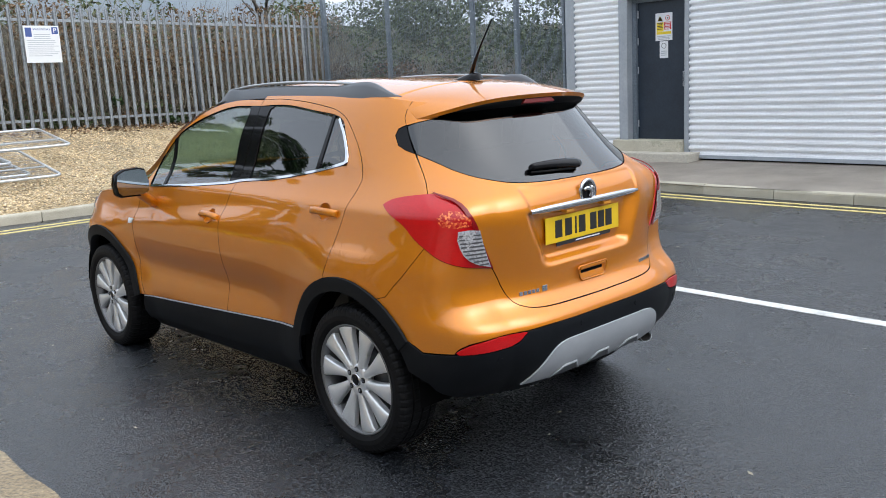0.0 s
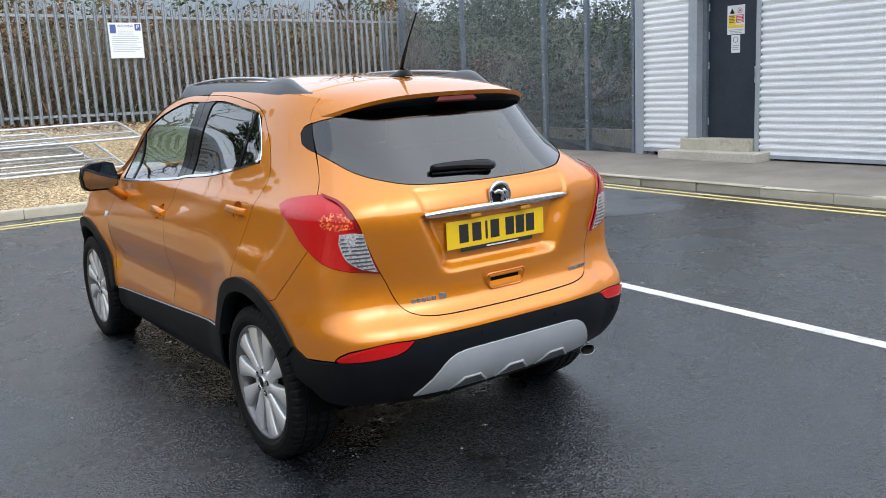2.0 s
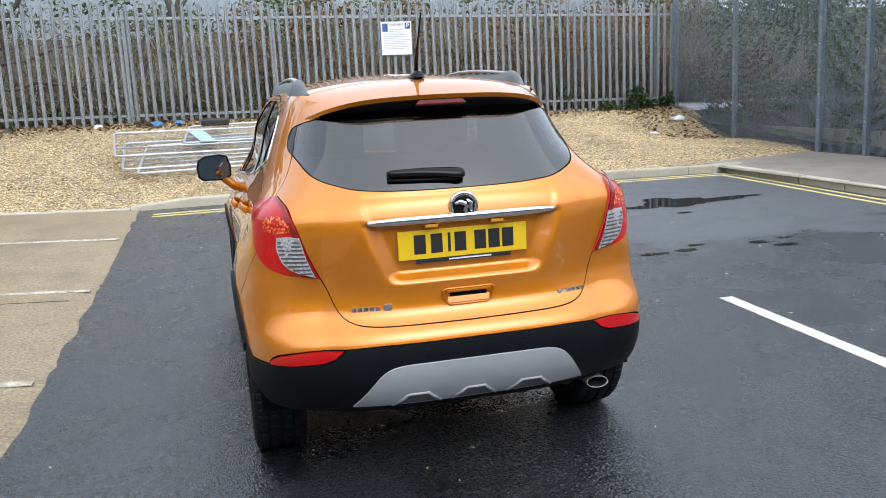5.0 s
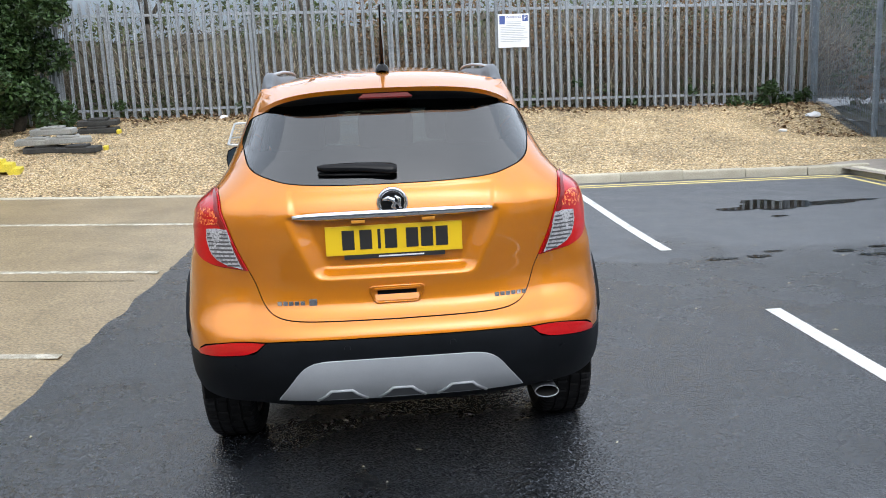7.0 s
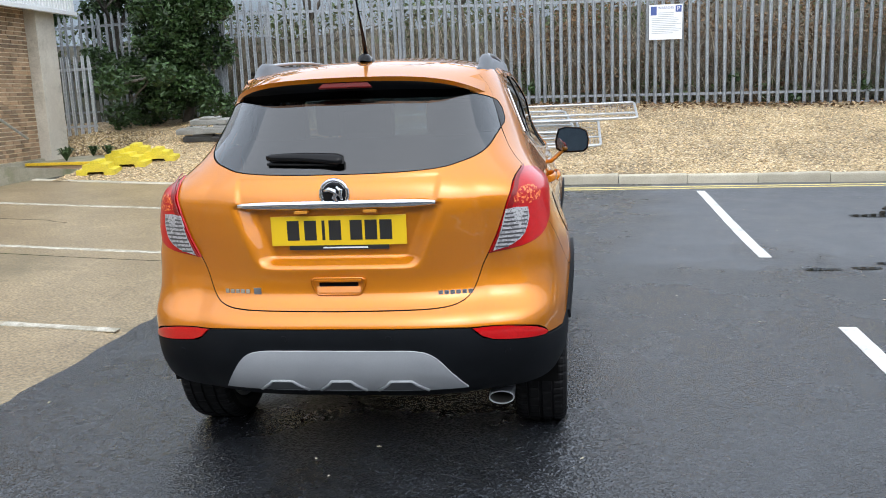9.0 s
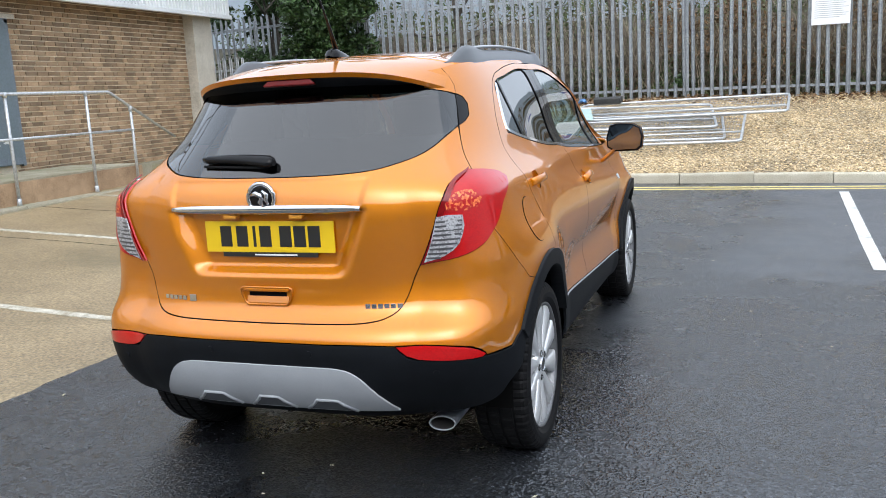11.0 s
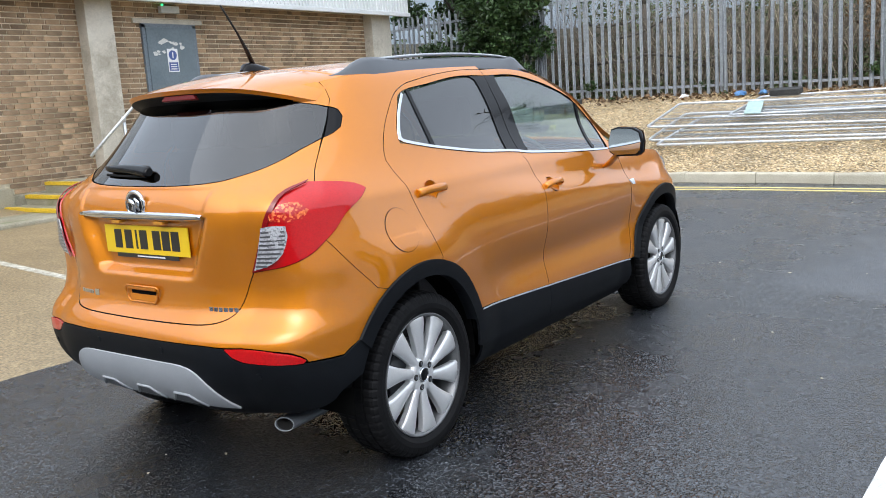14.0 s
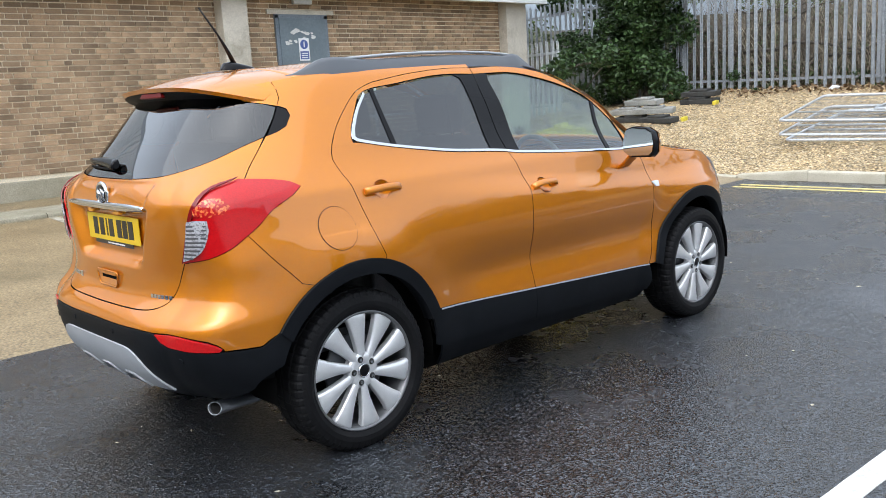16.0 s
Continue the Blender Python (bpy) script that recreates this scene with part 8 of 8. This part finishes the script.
def fence_foot(m, mat, label, L=0.72, W=0.24, H=0.13):
    """Moulded block foot with a raised middle and two sockets."""
    f = empty("fence_foot", m, label, "fence foot")
    b = bmesh.new()
    add_box(b, -L / 2, L / 2, -W / 2, W / 2, 0, H * 0.7, 0.015)
    part("foot_base", b, mat, f)
    part("foot_top", box(-L / 4, L / 4, -W / 2 + 0.02, W / 2 - 0.02, H * 0.7, H, 0.012), mat, f)
    for sx in (-0.1, 0.1):
        c = bmesh.new()
        bmesh.ops.create_cone(c, cap_ends=True, segments=14, radius1=0.024, radius2=0.024, depth=0.01)
        bmesh.ops.translate(c, vec=(sx, 0, H), verts=c.verts)
        part("socket", c, M_DARK, f)
    return f


for dx, dy, dz, rz, mt, lab in ((-5.5, 11.2, 0.0, 8, M_RUBBER, "black rubber fence foot on the gravel"), (-4.95, 11.1, 0.0, -12, M_RUBBER, "black rubber fence foot on the gravel"), (-5.62, 11.2, 0.13, 4, M_GREYP, "weathered grey fence foot stacked on rubber ones"), (-5.15, 11.25, 0.13, 20, M_GREYP, "weathered grey fence foot stacked on rubber ones"), (-5.4, 11.32, 0.26, -6, M_GREYP, "weathered grey fence foot on top of the stack"), (-5.05, 12.62, 0.0, -3, M_RUBBER, "black rubber fence foot near the palisade"), (-5.05, 12.66, 0.13, -2, M_RUBBER, "black rubber fence foot stacked near the palisade")):
    fence_foot(pose(dx, dy, bank_z(dx, dy) + dz, SL * 0.8, 0, rz), mt, lab)
for dx, dy in ((-4.66, 12.5), (-4.55, 11.25)):
    o = part("yellow_end_cap", box(-0.035, 0.035, -0.07, 0.07, 0, 0.07, 0.01), M_BLOCKY)
    o.matrix_basis = pose(dx, dy, bank_z(dx, dy), SL, 0, 5)
    tagged(o, "small yellow plastic end cap on the gravel", "end cap")


def yellow_ramp(m, label):
    """Stepped yellow plastic ramp block."""
    b = bmesh.new()
    prof = [(-0.3, 0), (-0.3, 0.09), (-0.2, 0.1), (-0.19, 0.17), (-0.07, 0.18), (-0.06, 0.23), (0.06, 0.23), (0.07, 0.18), (0.19, 0.17), (0.2, 0.1), (0.3, 0.09), (0.3, 0), (0.14, 0), (0.12, 0.06), (-0.12, 0.06), (-0.14, 0)]
    a = [b.verts.new((x, -0.16, z)) for x, z in prof]
    c = [b.verts.new((x, 0.16, z)) for x, z in prof]
    for k in range(len(prof)):
        b.faces.new((a[k], a[(k + 1) % len(prof)], c[(k + 1) % len(prof)], c[k]))
    b.faces.new(a[::-1])
    b.faces.new(c)
    bmesh.ops.recalc_face_normals(b, faces=b.faces[:])
    o_ = part("yellow_plastic_block", b, M_BLOCKY)
    o_.matrix_basis = m
    return tagged(o_, label, "plastic block", "yellow plastic blocks")


for dx, dy, rz, dz in ((-6.35, 9.0, 8, 0), (-6.05, 9.45, 5, 0), (-5.72, 9.8, 10, 0), (-6.3, 9.65, -5, 0.0), (-6.12, 9.85, 14, 0.06)):
    yellow_ramp(pose(dx, dy, bank_z(dx, dy) - 0.02 + dz, 4, 0, rz), "stepped yellow plastic block lying on the gravel")

# litter
for dx, dy, mt, lab, sz in ((7.61, 11.8, M_SIGN, "scrap of white plastic on the gravel", 0.09), (8.69, 12.73, M_SIGN, "crumpled white bag on the gravel", 0.14), (-1.85, 13.35, surf("blue_plastic", (0.05, 0.16, 0.4), (0.1, 0.26, 0.5), 9, 0.4), "crumpled blue plastic at the fence foot", 0.16), (-1.45, 13.4, bpy.data.materials["blue_plastic"], "crumpled blue plastic at the fence foot", 0.12), (-2.9, 13.4, M_SIGN, "scrap of white plastic at the fence foot", 0.1)):
    b = bmesh.new()
    bmesh.ops.create_icosphere(b, subdivisions=2, radius=sz)
    for v in b.verts:
        k = 1 + 0.5 * noise.noise(v.co * 14 + Vector((dx, dy, 0)))
        v.co = Vector((v.co.x * k, v.co.y * k * 0.7, max(-0.02, v.co.z * k * 0.5)))
    o = part("litter", b, mt)
    o.matrix_basis = pose(dx, dy, bank_z(dx, dy) + 0.015, SL, 0, dx * 40)
    tagged(o, lab, "litter")


def tuft(x, y, z, seed, label, n=34, h=0.3):
    r_ = random.Random(seed)
    vs, fs = [], []
    for _ in range(n):
        a = r_.uniform(0, 6.28)
        d = Vector((math.cos(a), math.sin(a), 0))
        s = Vector((-d.y, d.x, 0)) * 0.02
        p, k, L = Vector((x, y, z)), len(vs), h * r_.uniform(0.6, 1.2)
        out = r_.uniform(0.3, 1.0)
        q1, q2 = p + d * L * out * 0.5 + Vector((0, 0, L * 0.7)), p + d * L * out + Vector((0, 0, L * (0.9 - 0.4 * out)))
        vs += [p - s * 0.5, p + s * 0.5, q1 + s, q1 - s, q2]
        fs += [(k, k + 1, k + 2, k + 3), (k + 3, k + 2, k + 4)]
    return tagged(new("weed_tuft", mesh_from("weed_tuft", vs, fs, M_IVY)), label, "weeds")


tuft(-8.0, 10.85, 0.46, 3, "green weed tuft beside the concrete column", 40, 0.3)
tuft(-7.75, 11.9, 0.46, 4, "green weed tuft below the low palisade", 40, 0.25)
tuft(-8.1, 11.95, 0.46, 5, "green weed tuft below the low palisade", 40, 0.25)


# ---- brickwork of the left building, pieces last ----
rb = random.Random(77)
BRICK_S = mesh_from("brick", [(x, y, z) for x in (-0.02, 0.0) for y in (-0.106, 0.106) for z in (-0.0298, 0.0298)], [(0, 1, 3, 2), (4, 6, 7, 5), (0, 4, 5, 1), (2, 3, 7, 6), (1, 5, 7, 3), (0, 2, 6, 4)], M_BRICK)
BRICK_H = mesh_from("brick", [(x, y, z) for x in (-0.02, 0.0) for y in (-0.0505, 0.0505) for z in (-0.0298, 0.0298)], [(0, 1, 3, 2), (4, 6, 7, 5), (0, 4, 5, 1), (2, 3, 7, 6), (1, 5, 7, 3), (0, 2, 6, 4)], M_BRICK)
jv, jf, near = [], [], 0
row, z = 0, 0.54
while z < 3.2:
    y = -2.0 + (0.056 if row % 2 else 0)
    k = 0
    while y < 11.15:
        header = (k + row) % 3 == 2 if row % 2 else (k % 5 == 4)
        w = 0.101 if header else 0.212
        yc = y + w / 2
        y += w + 0.012
        k += 1
        if (5.86 < yc - w / 2 and yc + w / 2 < 6.76 and z < 2.86) or abs(yc - 4.98) < 0.2 - w / 2 or abs(yc + 0.45) < 0.2 - w / 2:
            continue
        if yc < 3.4 and z < 0.62:
            continue
        dx = rb.uniform(-0.003, 0.003)
        if 2.75 < yc < 4.8 and near < 300:
            near += 1
            put("brick", BRICK_H if header else BRICK_S, wall_w, pose(WX + dx, yc, z, rb.uniform(-0.3, 0.3), 0, 0))
        else:
            b0 = len(jv)
            jv += [(WX + dx - a, yc + s * (w / 2 - 0.0015), z + t * 0.0298) for a in (0.02, 0.0) for s in (-1, 1) for t in (-1, 1)]
            jf += [tuple(b0 + i for i in f) for f in ((0, 1, 3, 2), (4, 6, 7, 5), (0, 4, 5, 1), (2, 3, 7, 6), (1, 5, 7, 3), (0, 2, 6, 4))]
    z += 0.0755
    row += 1
jb = put("brickwork", mesh_from("brickwork", jv, jf, M_BRICKI), wall_w)
tagged(jb, "brown stock brickwork", kind="stuff")
